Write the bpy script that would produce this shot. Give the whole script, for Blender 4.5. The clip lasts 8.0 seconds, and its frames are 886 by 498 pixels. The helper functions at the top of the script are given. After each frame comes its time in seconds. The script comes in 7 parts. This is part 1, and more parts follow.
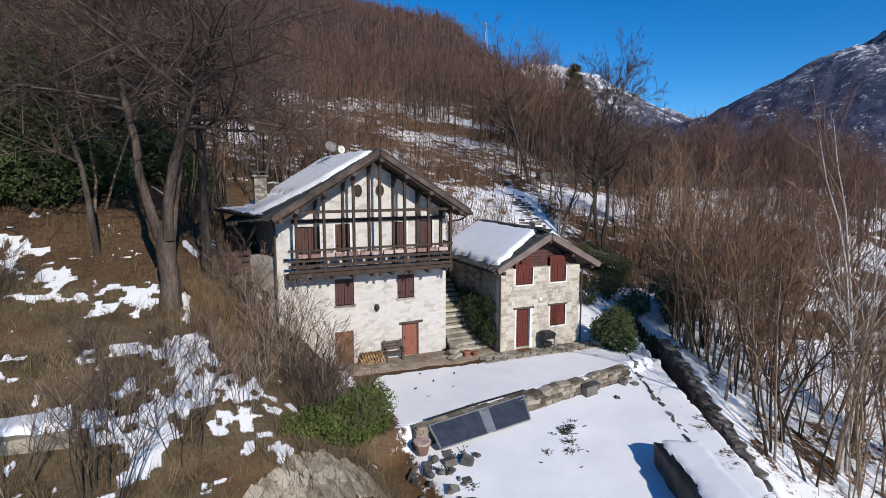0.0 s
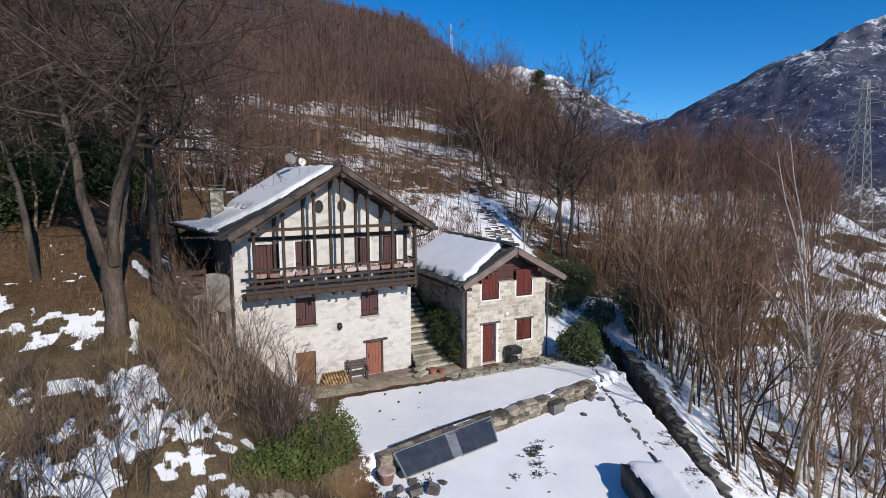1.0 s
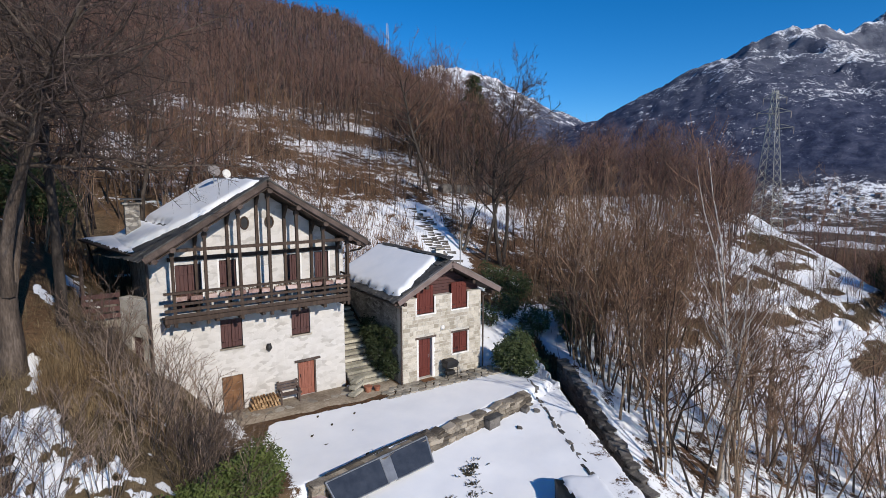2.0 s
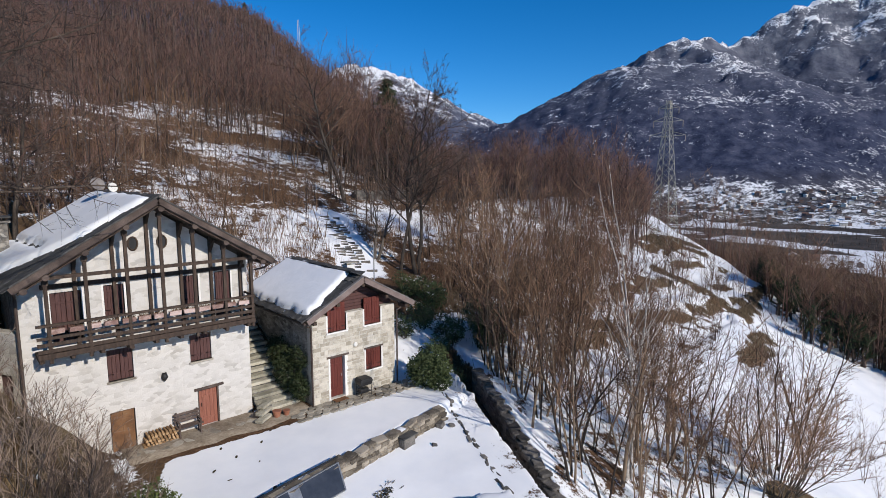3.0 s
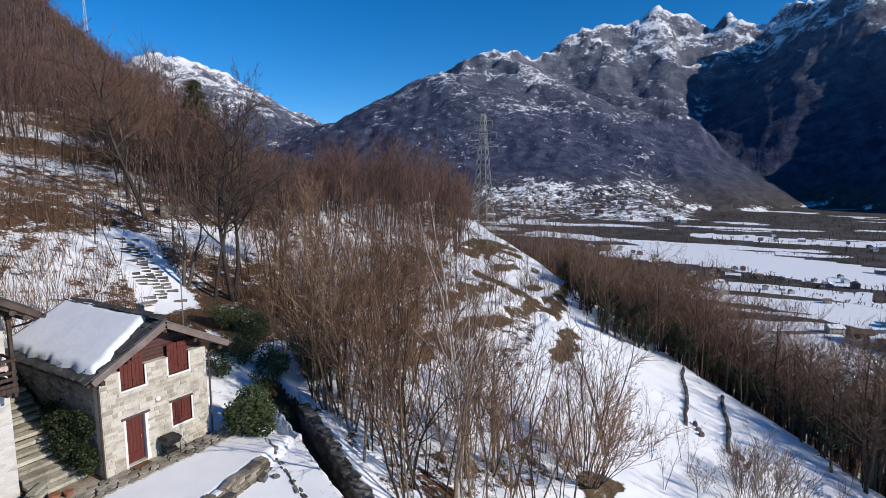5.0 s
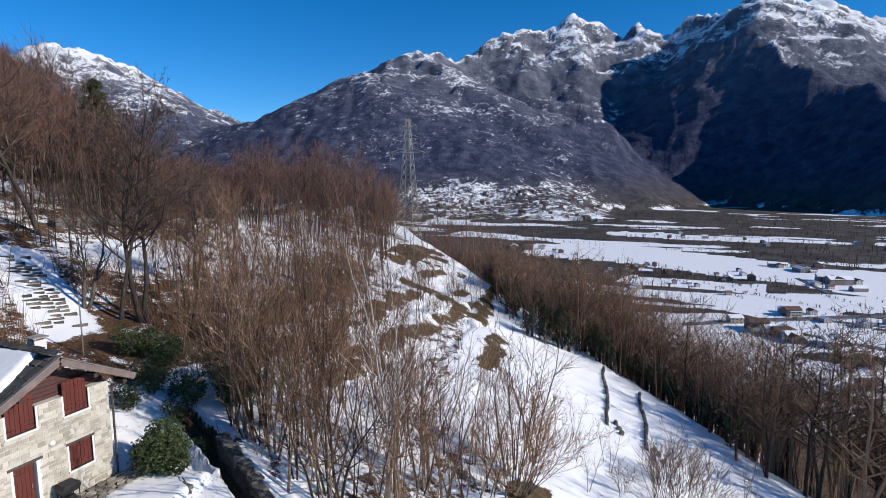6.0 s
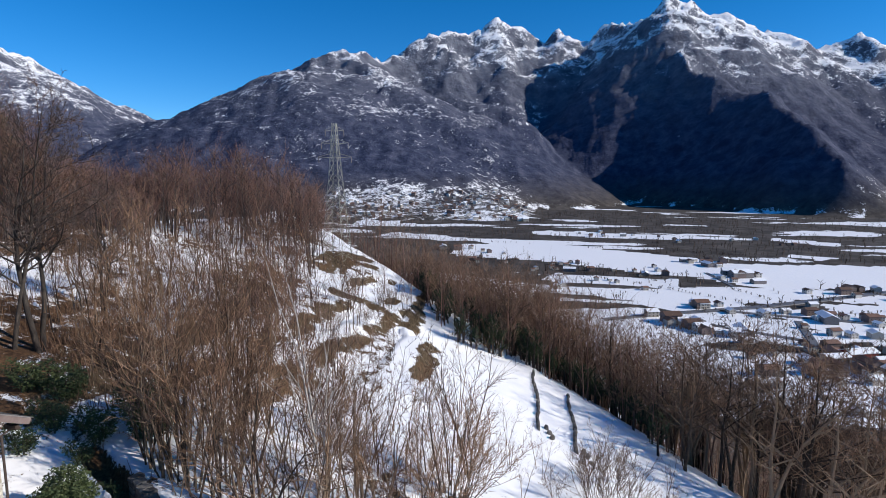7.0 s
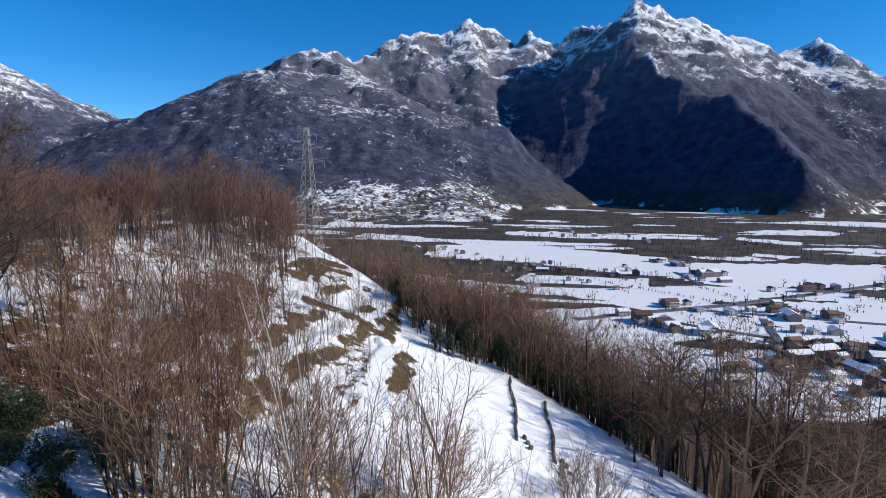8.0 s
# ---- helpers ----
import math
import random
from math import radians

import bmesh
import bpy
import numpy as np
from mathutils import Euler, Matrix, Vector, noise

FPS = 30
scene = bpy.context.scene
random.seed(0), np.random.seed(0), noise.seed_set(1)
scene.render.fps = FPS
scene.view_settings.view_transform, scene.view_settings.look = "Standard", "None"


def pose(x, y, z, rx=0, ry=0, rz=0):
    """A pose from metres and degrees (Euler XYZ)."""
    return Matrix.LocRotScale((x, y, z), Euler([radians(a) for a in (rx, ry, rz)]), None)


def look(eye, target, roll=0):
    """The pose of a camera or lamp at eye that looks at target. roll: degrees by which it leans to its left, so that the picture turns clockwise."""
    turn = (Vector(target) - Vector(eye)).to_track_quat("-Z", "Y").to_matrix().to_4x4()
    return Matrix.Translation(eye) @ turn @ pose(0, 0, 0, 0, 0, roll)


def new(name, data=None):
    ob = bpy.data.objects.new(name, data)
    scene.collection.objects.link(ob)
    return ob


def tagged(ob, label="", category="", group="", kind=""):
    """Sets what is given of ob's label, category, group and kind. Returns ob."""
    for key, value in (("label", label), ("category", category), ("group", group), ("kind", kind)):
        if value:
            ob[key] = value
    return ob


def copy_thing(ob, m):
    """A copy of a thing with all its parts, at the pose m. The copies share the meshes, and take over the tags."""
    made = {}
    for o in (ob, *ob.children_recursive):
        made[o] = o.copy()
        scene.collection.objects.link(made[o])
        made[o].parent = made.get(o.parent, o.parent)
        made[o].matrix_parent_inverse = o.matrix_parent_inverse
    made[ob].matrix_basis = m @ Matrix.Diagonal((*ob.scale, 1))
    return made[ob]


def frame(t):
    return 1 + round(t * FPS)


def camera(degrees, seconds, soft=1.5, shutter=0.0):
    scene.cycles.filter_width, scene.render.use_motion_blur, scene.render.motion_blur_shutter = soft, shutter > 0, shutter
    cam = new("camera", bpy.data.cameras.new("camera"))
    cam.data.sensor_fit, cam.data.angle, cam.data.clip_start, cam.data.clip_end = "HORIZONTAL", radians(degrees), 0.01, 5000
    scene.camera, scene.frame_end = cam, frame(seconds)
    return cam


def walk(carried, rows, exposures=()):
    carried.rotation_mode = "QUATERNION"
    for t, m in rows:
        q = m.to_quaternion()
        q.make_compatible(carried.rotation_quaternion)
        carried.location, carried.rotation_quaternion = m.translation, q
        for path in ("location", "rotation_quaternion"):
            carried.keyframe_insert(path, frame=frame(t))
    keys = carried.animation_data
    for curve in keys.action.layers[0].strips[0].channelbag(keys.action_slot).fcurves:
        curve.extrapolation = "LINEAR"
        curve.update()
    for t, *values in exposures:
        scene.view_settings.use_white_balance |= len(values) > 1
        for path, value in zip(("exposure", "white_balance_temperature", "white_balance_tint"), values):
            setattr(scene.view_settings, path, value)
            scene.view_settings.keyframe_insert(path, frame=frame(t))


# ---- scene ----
cam = camera(77.92, 8.0, soft=0.7)
PATH = [
    (0, pose(-10.733, -23.785, 8.497, 82.47, 0, -24.00)),
    (0.5, pose(-10.575, -23.530, 8.827, 82.47, 0, -25.06)),
    (1, pose(-10.396, -23.298, 9.129, 82.52, 0, -27.49)),
    (2.5, pose(-9.683, -22.959, 10.055, 82.48, 0, -37.83)),
    (3, pose(-9.415, -22.856, 10.353, 82.50, 0, -42.42)),
    (3.5, pose(-9.190, -22.766, 10.623, 82.50, 0, -46.93)),
    (4, pose(-8.939, -22.660, 10.922, 82.50, 0, -51.49)),
    (4.5, pose(-8.699, -22.588, 11.237, 82.52, 0, -55.55)),
    (5, pose(-8.439, -22.506, 11.567, 82.56, 0, -60.13)),
    (6.5, pose(-7.656, -22.177, 12.717, 82.64, 0, -71.55)),
    (7, pose(-7.337, -22.005, 13.117, 82.67, 0, -75.25)),
    (7.5, pose(-6.988, -21.785, 13.483, 82.70, 0, -77.16)),
    (8, pose(-6.632, -21.569, 13.800, 82.73, 0, -78.04)),
]
walk(cam, PATH, [(0.0, 0.0), (3.5, -0.04), (5.0, 0.0), (6.5, 0.12), (8.0, 0.16)])

# ---- world, sun ----
SUN_AZ, SUN_EL = 176.0, 28.0        # from +y towards +x, degrees
world = bpy.data.worlds.new("world")
scene.world = world
world.use_nodes = True
wn = world.node_tree.nodes
sky = wn.new("ShaderNodeTexSky")
sky.sky_type, sky.sun_disc = "NISHITA", False
sky.sun_elevation, sky.sun_rotation = radians(SUN_EL), radians(SUN_AZ)
sky.altitude, sky.air_density, sky.dust_density, sky.ozone_density = 2500, 1.0, 0.0, 6.0
wn["Background"].inputs["Strength"].default_value = 0.13
deep = wn.new("ShaderNodeHueSaturation")      # the deep blue of clear alpine air
deep.inputs["Saturation"].default_value = 1.25
world.node_tree.links.new(sky.outputs["Color"], deep.inputs["Color"])
world.node_tree.links.new(deep.outputs["Color"], wn["Background"].inputs["Color"])
sun_data = bpy.data.lights.new("sun", "SUN")
sun_data.energy, sun_data.angle, sun_data.color = 4.4, radians(0.5), (1.0, 0.925, 0.835)
sun = new("sun", sun_data)
a, e = radians(SUN_AZ), radians(SUN_EL)
sun.matrix_world = look((60 * math.sin(a), 60 * math.cos(a), 60 * math.tan(e)), (0, 0, 0))
scene.view_settings.exposure = 0.0


# ---- mesh helpers ----
class MB:
    """Gathers vertices and faces of one mesh."""

    def __init__(self):
        self.v, self.f = [], []

    def add(self, vs, fs):
        n = len(self.v)
        self.v += [tuple(p) for p in vs]
        self.f += [tuple(i + n for i in q) for q in fs]
        return self

    def box(self, x0, x1, y0, y1, z0, z1, m=None, jit=0.0):
        vs = [Vector((x, y, z)) for z in (z0, z1) for x, y in ((x0, y0), (x1, y0), (x1, y1), (x0, y1))]
        if jit:
            vs = [p + Vector((random.uniform(-jit, jit), random.uniform(-jit, jit), random.uniform(-jit, jit))) for p in vs]
        if m is not None:
            vs = [m @ p for p in vs]
        return self.add(vs, [(3, 2, 1, 0), (4, 5, 6, 7), (0, 1, 5, 4), (1, 2, 6, 5), (2, 3, 7, 6), (3, 0, 4, 7)])

    def beam(self, p0, p1, w, h):
        """A squared timber from p0 to p1, w wide and h high."""
        p0, p1 = Vector(p0), Vector(p1)
        d = (p1 - p0).normalized()
        side = d.cross(Vector((0, 0, 1)))
        side = Vector((1, 0, 0)) if side.length < 0.05 else side.normalized()
        up = side.cross(d).normalized()
        vs = [p + side * (sx * w / 2) + up * (sz * h / 2) for p in (p0, p1) for sx, sz in ((-1, -1), (1, -1), (1, 1), (-1, 1))]
        return self.add(vs, [(3, 2, 1, 0), (4, 5, 6, 7), (0, 1, 5, 4), (1, 2, 6, 5), (2, 3, 7, 6), (3, 0, 4, 7)])

    def tube(self, pts, rs, n=6, cap=True):
        """A round tapering limb through pts with radii rs."""
        pts = [Vector(p) for p in pts]
        base, rings = len(self.v), []
        for i, p in enumerate(pts):
            d = (pts[min(i + 1, len(pts) - 1)] - pts[max(i - 1, 0)])
            d = d.normalized() if d.length > 1e-9 else Vector((0, 0, 1))
            s = d.cross(Vector((0.31, 0.95, 0.02)))
            s = s.normalized() if s.length > 0.05 else d.cross(Vector((1, 0, 0))).normalized()
            t = d.cross(s)
            for k in range(n):
                an = 2 * math.pi * k / n
                self.v.append(tuple(p + (s * math.cos(an) + t * math.sin(an)) * rs[i]))
        for i in range(len(pts) - 1):
            for k in range(n):
                a0, a1 = base + i * n + k, base + i * n + (k + 1) % n
                self.f.append((a0, a1, a1 + n, a0 + n))
        if cap:
            self.f.append(tuple(base + k for k in reversed(range(n))))
            self.f.append(tuple(base + (len(pts) - 1) * n + k for k in range(n)))
        return self

    def prism(self, outline, y0, y1):
        """A slab in the xz plane from an outline, between y0 and y1."""
        n = len(outline)
        vs = [(x, y0, z) for x, z in outline] + [(x, y1, z) for x, z in outline]
        return self.add(vs, [tuple(range(n)), tuple(reversed(range(n, 2 * n)))] + [((i + 1) % n, i, i + n, (i + 1) % n + n) for i in range(n)])

    def mesh(self, name, mat=None, smooth=False):
        me = bpy.data.meshes.new(name)
        me.from_pydata(self.v, [], self.f)
        if smooth:
            me.polygons.foreach_set("use_smooth", [True] * len(me.polygons))
        if mat:
            me.materials.append(mat)
        me.update()
        return me


def part(name, mb, mat, parent=None, label="", smooth=False):
    ob = new(name, mb.mesh(name, mat, smooth) if isinstance(mb, MB) else mb)
    if parent is not None:
        ob.parent = parent
        if parent.type == "EMPTY":
            ob.matrix_parent_inverse = Matrix.Translation(-parent.location)
    return tagged(ob, label)


def thing(name, at, label, category, group="", kind=""):
    ob = new(name)
    ob.location = at
    ob.empty_display_size = 0.2
    return tagged(ob, label, category, group, kind)


def solid(name, mb, mat, label, category="", group="", kind="", smooth=False):
    return tagged(part(name, mb, mat, None, "", smooth), label, category, group, kind)


def bevel(ob, w=0.01, seg=1):
    m = ob.modifiers.new("bevel", "BEVEL")
    m.width, m.segments, m.limit_method = w, seg, "ANGLE"
    return ob


# ---- smooth noise in arrays ----
_R = np.random.RandomState(7).rand(64, 64)


def vnoise(x, y):
    xi, yi = np.floor(x).astype(int), np.floor(y).astype(int)
    fx, fy = x - xi, y - yi
    fx, fy = fx * fx * (3 - 2 * fx), fy * fy * (3 - 2 * fy)
    g = lambda i, j: _R[i % 64, j % 64]
    return (g(xi, yi) * (1 - fx) + g(xi + 1, yi) * fx) * (1 - fy) + (g(xi, yi + 1) * (1 - fx) + g(xi + 1, yi + 1) * fx) * fy


def fbm(x, y, octaves=4, gain=0.5):
    x, y = np.asarray(x, float), np.asarray(y, float)
    s, amp, tot = 0.0, 1.0, 0.0
    for k in range(octaves):
        s, tot = s + amp * (vnoise(x + 17.3 * k, y + 9.1 * k) * 2 - 1), tot + amp
        x, y, amp = x * 2.03, y * 2.03, amp * gain
    return s / tot


def step(a, b, x):
    t = np.clip((x - a) / (b - a), 0, 1)
    return t * t * (3 - 2 * t)


# ---- materials ----
class Nodes:
    def __init__(self, name):
        self.m = bpy.data.materials.new(name)
        self.m.use_nodes = True
        self.t = self.m.node_tree
        self.b = self.t.nodes["Principled BSDF"]

    def node(self, kind, **inputs):
        n = self.t.nodes.new(kind)
        for k, v in inputs.items():
            self.set(n.inputs[k.replace("_", " ")], v)
        return n

    def set(self, socket, v):
        if isinstance(v, bpy.types.NodeSocket):
            self.t.links.new(v, socket)
        else:
            socket.default_value = v

    def pos(self):
        return self.t.nodes.new("ShaderNodeNewGeometry").outputs["Position"]

    def noise(self, scale, detail=4.0, rough=0.55, vec=None, distort=0.0):
        n = self.node("ShaderNodeTexNoise", Scale=scale, Detail=detail, Roughness=rough, Distortion=distort)
        self.set(n.inputs["Vector"], vec if vec is not None else self.pos())
        return n.outputs["Fac"]

    def stretch(self, sx, sy, sz, vec=None):
        n = self.node("ShaderNodeMapping")
        n.inputs["Scale"].default_value = (sx, sy, sz)
        self.set(n.inputs["Vector"], vec if vec is not None else self.pos())
        return n.outputs["Vector"]

    def math(self, op, a, b=0.0, clamp=False):
        n = self.t.nodes.new("ShaderNodeMath")
        n.operation, n.use_clamp = op, clamp
        self.set(n.inputs[0], a)
        self.set(n.inputs[1], b)
        return n.outputs[0]

    def ramp(self, fac, stops):
        n = self.t.nodes.new("ShaderNodeValToRGB")
        while len(n.color_ramp.elements) < len(stops):
            n.color_ramp.elements.new(0.5)
        for el, (p, c) in zip(n.color_ramp.elements, stops):
            el.position, el.color = p, (*c, 1) if len(c) == 3 else c
        self.set(n.inputs["Fac"], fac)
        return n.outputs["Color"]

    def span(self, fac, lo, hi, a=0.0, b=1.0):
        n = self.t.nodes.new("ShaderNodeMapRange")
        for k, v in (("Value", fac), ("From Min", lo), ("From Max", hi), ("To Min", a), ("To Max", b)):
            self.set(n.inputs[k], v)
        return n.outputs[0]

    def mix(self, fac, a, b, blend="MIX"):
        n = self.t.nodes.new("ShaderNodeMix")
        n.data_type, n.blend_type = "RGBA", blend
        self.set(n.inputs[0], fac)
        self.set(n.inputs[6], a if not isinstance(a, tuple) else (*a, 1))
        self.set(n.inputs[7], b if not isinstance(b, tuple) else (*b, 1))
        return n.outputs[2]

    def rnd(self):
        return self.t.nodes.new("ShaderNodeObjectInfo").outputs["Random"]

    def island(self):
        return self.t.nodes.new("ShaderNodeNewGeometry").outputs["Random Per Island"]

    def bump(self, height, strength=0.4, dist=0.02):
        n = self.node("ShaderNodeBump", Strength=strength, Distance=dist)
        self.set(n.inputs["Height"], height)
        self.t.links.new(n.outputs["Normal"], self.b.inputs["Normal"])

    def done(self, color, rough=0.85, metal=0.0, spec=0.3):
        self.set(self.b.inputs["Base Color"], color if not isinstance(color, tuple) else (*color, 1))
        self.set(self.b.inputs["Roughness"], rough)
        self.set(self.b.inputs["Metallic"], metal)
        self.b.inputs["Specular IOR Level"].default_value = spec
        return self.m


def plain(name, dark, mid, light, big=1.5, fine=25.0, rough=0.85, bump=0.35, dist=0.01, metal=0.0, grain=None, vary=0.0, spec=0.3, island=0.0):
    """A weathered surface of three tones at two scales."""
    n = Nodes(name)
    v = n.stretch(*grain) if grain else n.pos()
    f = n.math("ADD", n.math("MULTIPLY", n.noise(big, 3, 0.55, v), 0.6), n.math("MULTIPLY", n.noise(fine, 4, 0.6, v), 0.4))
    if vary:
        f = n.math("ADD", f, n.math("MULTIPLY", n.math("SUBTRACT", n.rnd(), 0.5), vary))
    if island:
        f = n.math("ADD", f, n.math("MULTIPLY", n.math("SUBTRACT", n.node("ShaderNodeNewGeometry").outputs["Random Per Island"], 0.5), island))
    c = n.ramp(f, [(0.34, dark), (0.5, mid), (0.66, light)])
    n.bump(n.noise(fine, 4, 0.65, v), bump, dist)
    return n.done(c, n.span(f, 0.3, 0.7, rough - 0.08, min(1.0, rough + 0.08)), metal, spec)


M_TIMBER = plain("dark timber", (0.028, 0.019, 0.014), (0.055, 0.037, 0.028), (0.10, 0.07, 0.052), 2, 30, 0.8, 0.5, 0.008, grain=(6, 6, 1.2))
M_BEAM = plain("weathered roof timber", (0.045, 0.032, 0.027), (0.085, 0.062, 0.052), (0.145, 0.11, 0.094), 2, 30, 0.85, 0.5, 0.008)
M_SHUTTER = plain("brown red shutter paint", (0.06, 0.028, 0.026), (0.082, 0.038, 0.034), (0.11, 0.052, 0.046), 2, 40, 0.6, 0.3, 0.004, grain=(10, 10, 1))
M_RED = plain("oxide red paint", (0.085, 0.022, 0.017), (0.112, 0.028, 0.021), (0.145, 0.04, 0.03), 2, 30, 0.5, 0.2, 0.003, grain=(8, 8, 1))
M_DOOR = plain("faded red door paint", (0.2, 0.075, 0.05), (0.26, 0.098, 0.066), (0.31, 0.13, 0.09), 2, 30, 0.65, 0.3, 0.004, grain=(10, 10, 1))
M_RUST = plain("rusted sheet", (0.1, 0.05, 0.024), (0.16, 0.078, 0.036), (0.22, 0.12, 0.06), 2.5, 18, 0.8, 0.3, 0.004)
M_STEPS = plain("pale mossy step stone", (0.22, 0.205, 0.155), (0.36, 0.335, 0.262), (0.52, 0.485, 0.395), 1.6, 14, 0.9, 0.4, 0.01, vary=0.3)
M_WHITE = plain("white lime band", (0.62, 0.6, 0.56), (0.72, 0.7, 0.66), (0.8, 0.78, 0.74), 3, 30, 0.8, 0.3, 0.004)
M_GREY = plain("grey paint", (0.16, 0.14, 0.13), (0.2, 0.18, 0.17), (0.26, 0.235, 0.22), 2, 30, 0.6, 0.2, 0.004)
M_FASCIA = plain("grey brown fascia board", (0.13, 0.095, 0.085), (0.18, 0.135, 0.12), (0.235, 0.185, 0.165), 2, 30, 0.7, 0.3, 0.004)
M_BLACK = plain("black iron", (0.012, 0.012, 0.013), (0.02, 0.02, 0.021), (0.035, 0.034, 0.034), 4, 40, 0.5, 0.2, 0.003)
M_PIPE = plain("brown drainpipe", (0.05, 0.036, 0.03), (0.07, 0.05, 0.042), (0.09, 0.067, 0.055), 4, 40, 0.45, 0.1, 0.002)
M_SLATE = plain("split stone slate", (0.03, 0.03, 0.03), (0.068, 0.066, 0.063), (0.13, 0.125, 0.116), 2.2, 22, 0.8, 0.5, 0.012)
M_FLAG = plain("flagstone", (0.17, 0.152, 0.122), (0.28, 0.252, 0.205), (0.4, 0.365, 0.305), 1.4, 14, 0.9, 0.4, 0.01, vary=0.3)
M_STONE = plain("warm field stone", (0.075, 0.063, 0.05), (0.185, 0.157, 0.122), (0.35, 0.305, 0.245), 1.7, 16, 0.9, 0.6, 0.015, vary=0.35)
M_ROCK = plain("grey rock", (0.05, 0.047, 0.043), (0.11, 0.1, 0.092), (0.2, 0.185, 0.165), 2, 14, 0.9, 0.7, 0.02, vary=0.25)
M_CONCRETE = plain("stained concrete", (0.2, 0.18, 0.145), (0.32, 0.29, 0.235), (0.44, 0.41, 0.34), 1.1, 16, 0.92, 0.5, 0.012)
M_BARK = plain("grey brown bark", (0.026, 0.021, 0.018), (0.058, 0.047, 0.039), (0.12, 0.1, 0.083), 3, 25, 0.95, 0.8, 0.02, grain=(1, 1, 0.3), vary=0.2)
M_TWIG = plain("red brown twigs", (0.065, 0.036, 0.024), (0.135, 0.077, 0.052), (0.25, 0.155, 0.105), 0.8, 6, 0.9, 0.0, 0.01, vary=0.25, island=0.3)
M_TWIG_PALE = plain("pale dry twigs", (0.077, 0.043, 0.025), (0.172, 0.100, 0.059), (0.318, 0.204, 0.129), 0.8, 6, 0.9, 0.0, 0.01, vary=0.25, island=0.3)
M_TRUNK = plain("furrowed brown bark", (0.03, 0.022, 0.017), (0.085, 0.064, 0.05), (0.19, 0.15, 0.12), 2.2, 22, 0.95, 1.0, 0.04, grain=(1, 1, 0.22), vary=0.2)
M_DARKTWIG = plain("dark crooked twigs", (0.035, 0.025, 0.021), (0.078, 0.056, 0.047), (0.15, 0.112, 0.094), 0.8, 6, 0.9, 0.0, 0.01, vary=0.25, island=0.3)
M_SHRUB = plain("grey brown shrub twigs", (0.065, 0.045, 0.035), (0.15, 0.107, 0.082), (0.275, 0.207, 0.16), 0.8, 6, 0.9, 0.0, 0.01, vary=0.3, island=0.3)
M_BIRCH = plain("pale birch bark", (0.2, 0.18, 0.16), (0.42, 0.39, 0.36), (0.58, 0.55, 0.51), 2.5, 20, 0.8, 0.4, 0.01, grain=(1, 1, 2.5))
M_LEAF = plain("dark evergreen leaves", (0.02, 0.031, 0.011), (0.05, 0.069, 0.024), (0.105, 0.125, 0.05), 1.5, 9, 0.6, 0.0, 0.01)
M_IVY = plain("ivy leaves", (0.014, 0.02, 0.008), (0.028, 0.04, 0.014), (0.06, 0.072, 0.03), 1.5, 9, 0.55, 0.0, 0.01)
M_HEDGE = plain("olive hedge leaves", (0.03, 0.044, 0.01), (0.075, 0.098, 0.024), (0.14, 0.16, 0.046), 1.5, 9, 0.6, 0.0, 0.01)
M_SOLAR = plain("solar collector glass", (0.03, 0.036, 0.05), (0.042, 0.05, 0.066), (0.056, 0.064, 0.082), 3, 40, 0.2, 0.02, 0.001, spec=0.5)
M_STEEL = plain("galvanised steel", (0.3, 0.31, 0.32), (0.38, 0.39, 0.4), (0.47, 0.48, 0.49), 3, 30, 0.45, 0.1, 0.002, metal=0.7)
M_TARP = plain("dark grey tarpaulin", (0.03, 0.033, 0.032), (0.05, 0.053, 0.05), (0.085, 0.088, 0.08), 2.2, 14, 0.55, 0.6, 0.02)
M_TERRA = plain("terracotta", (0.2, 0.08, 0.045), (0.28, 0.115, 0.07), (0.36, 0.165, 0.1), 4, 30, 0.85, 0.3, 0.005)
M_PINK = plain("dusty pink planter", (0.2, 0.12, 0.1), (0.36, 0.25, 0.22), (0.52, 0.4, 0.36), 4, 25, 0.8, 0.4, 0.01, vary=0.4)


def snow_material():
    n = Nodes("snow")
    f = n.noise(0.7, 5, 0.6)
    c = n.ramp(f, [(0.3, (0.83, 0.85, 0.87)), (0.7, (0.92, 0.925, 0.93))])
    n.bump(n.math("ADD", n.noise(3.0, 5, 0.6), n.math("MULTIPLY", n.noise(40, 3, 0.6), 0.2)), 0.35, 0.05)
    return n.done(c, 0.6, 0.0, 0.25)


M_SNOW = snow_material()

# ---- ground: one sheet from the yard to the mountains ----
VALLEY = -90.0
# mountain crests as chains of bearing, elevation seen from the yard and distance, each with its flank slope
CREST_SPUR = [(112.0, -2.8, 1900), (111.2, 1.2, 2000), (109.1, 4.6, 2200), (104.9, 7.7, 2600), (102.1, 8.9, 2800), (99.3, 10.2, 3000), (98.0, 12.2, 3300), (97.0, 16.0, 3650)]
CREST_MAIN = [(96.7, 16.6, 3700), (94.8, 15.3, 3800), (92.7, 14.5, 3900), (90.6, 14.4, 4000), (89.3, 13.3, 4050), (87.9, 13.7, 4050), (86.5, 14.8, 4050), (85.4, 13.2, 4050), (84.3, 13.9, 4050), (80.3, 15.3, 4000), (77.8, 13.9, 3900), (74.6, 14.3, 3800), (72.7, 13.3, 3700), (71.0, 12.1, 3600)]
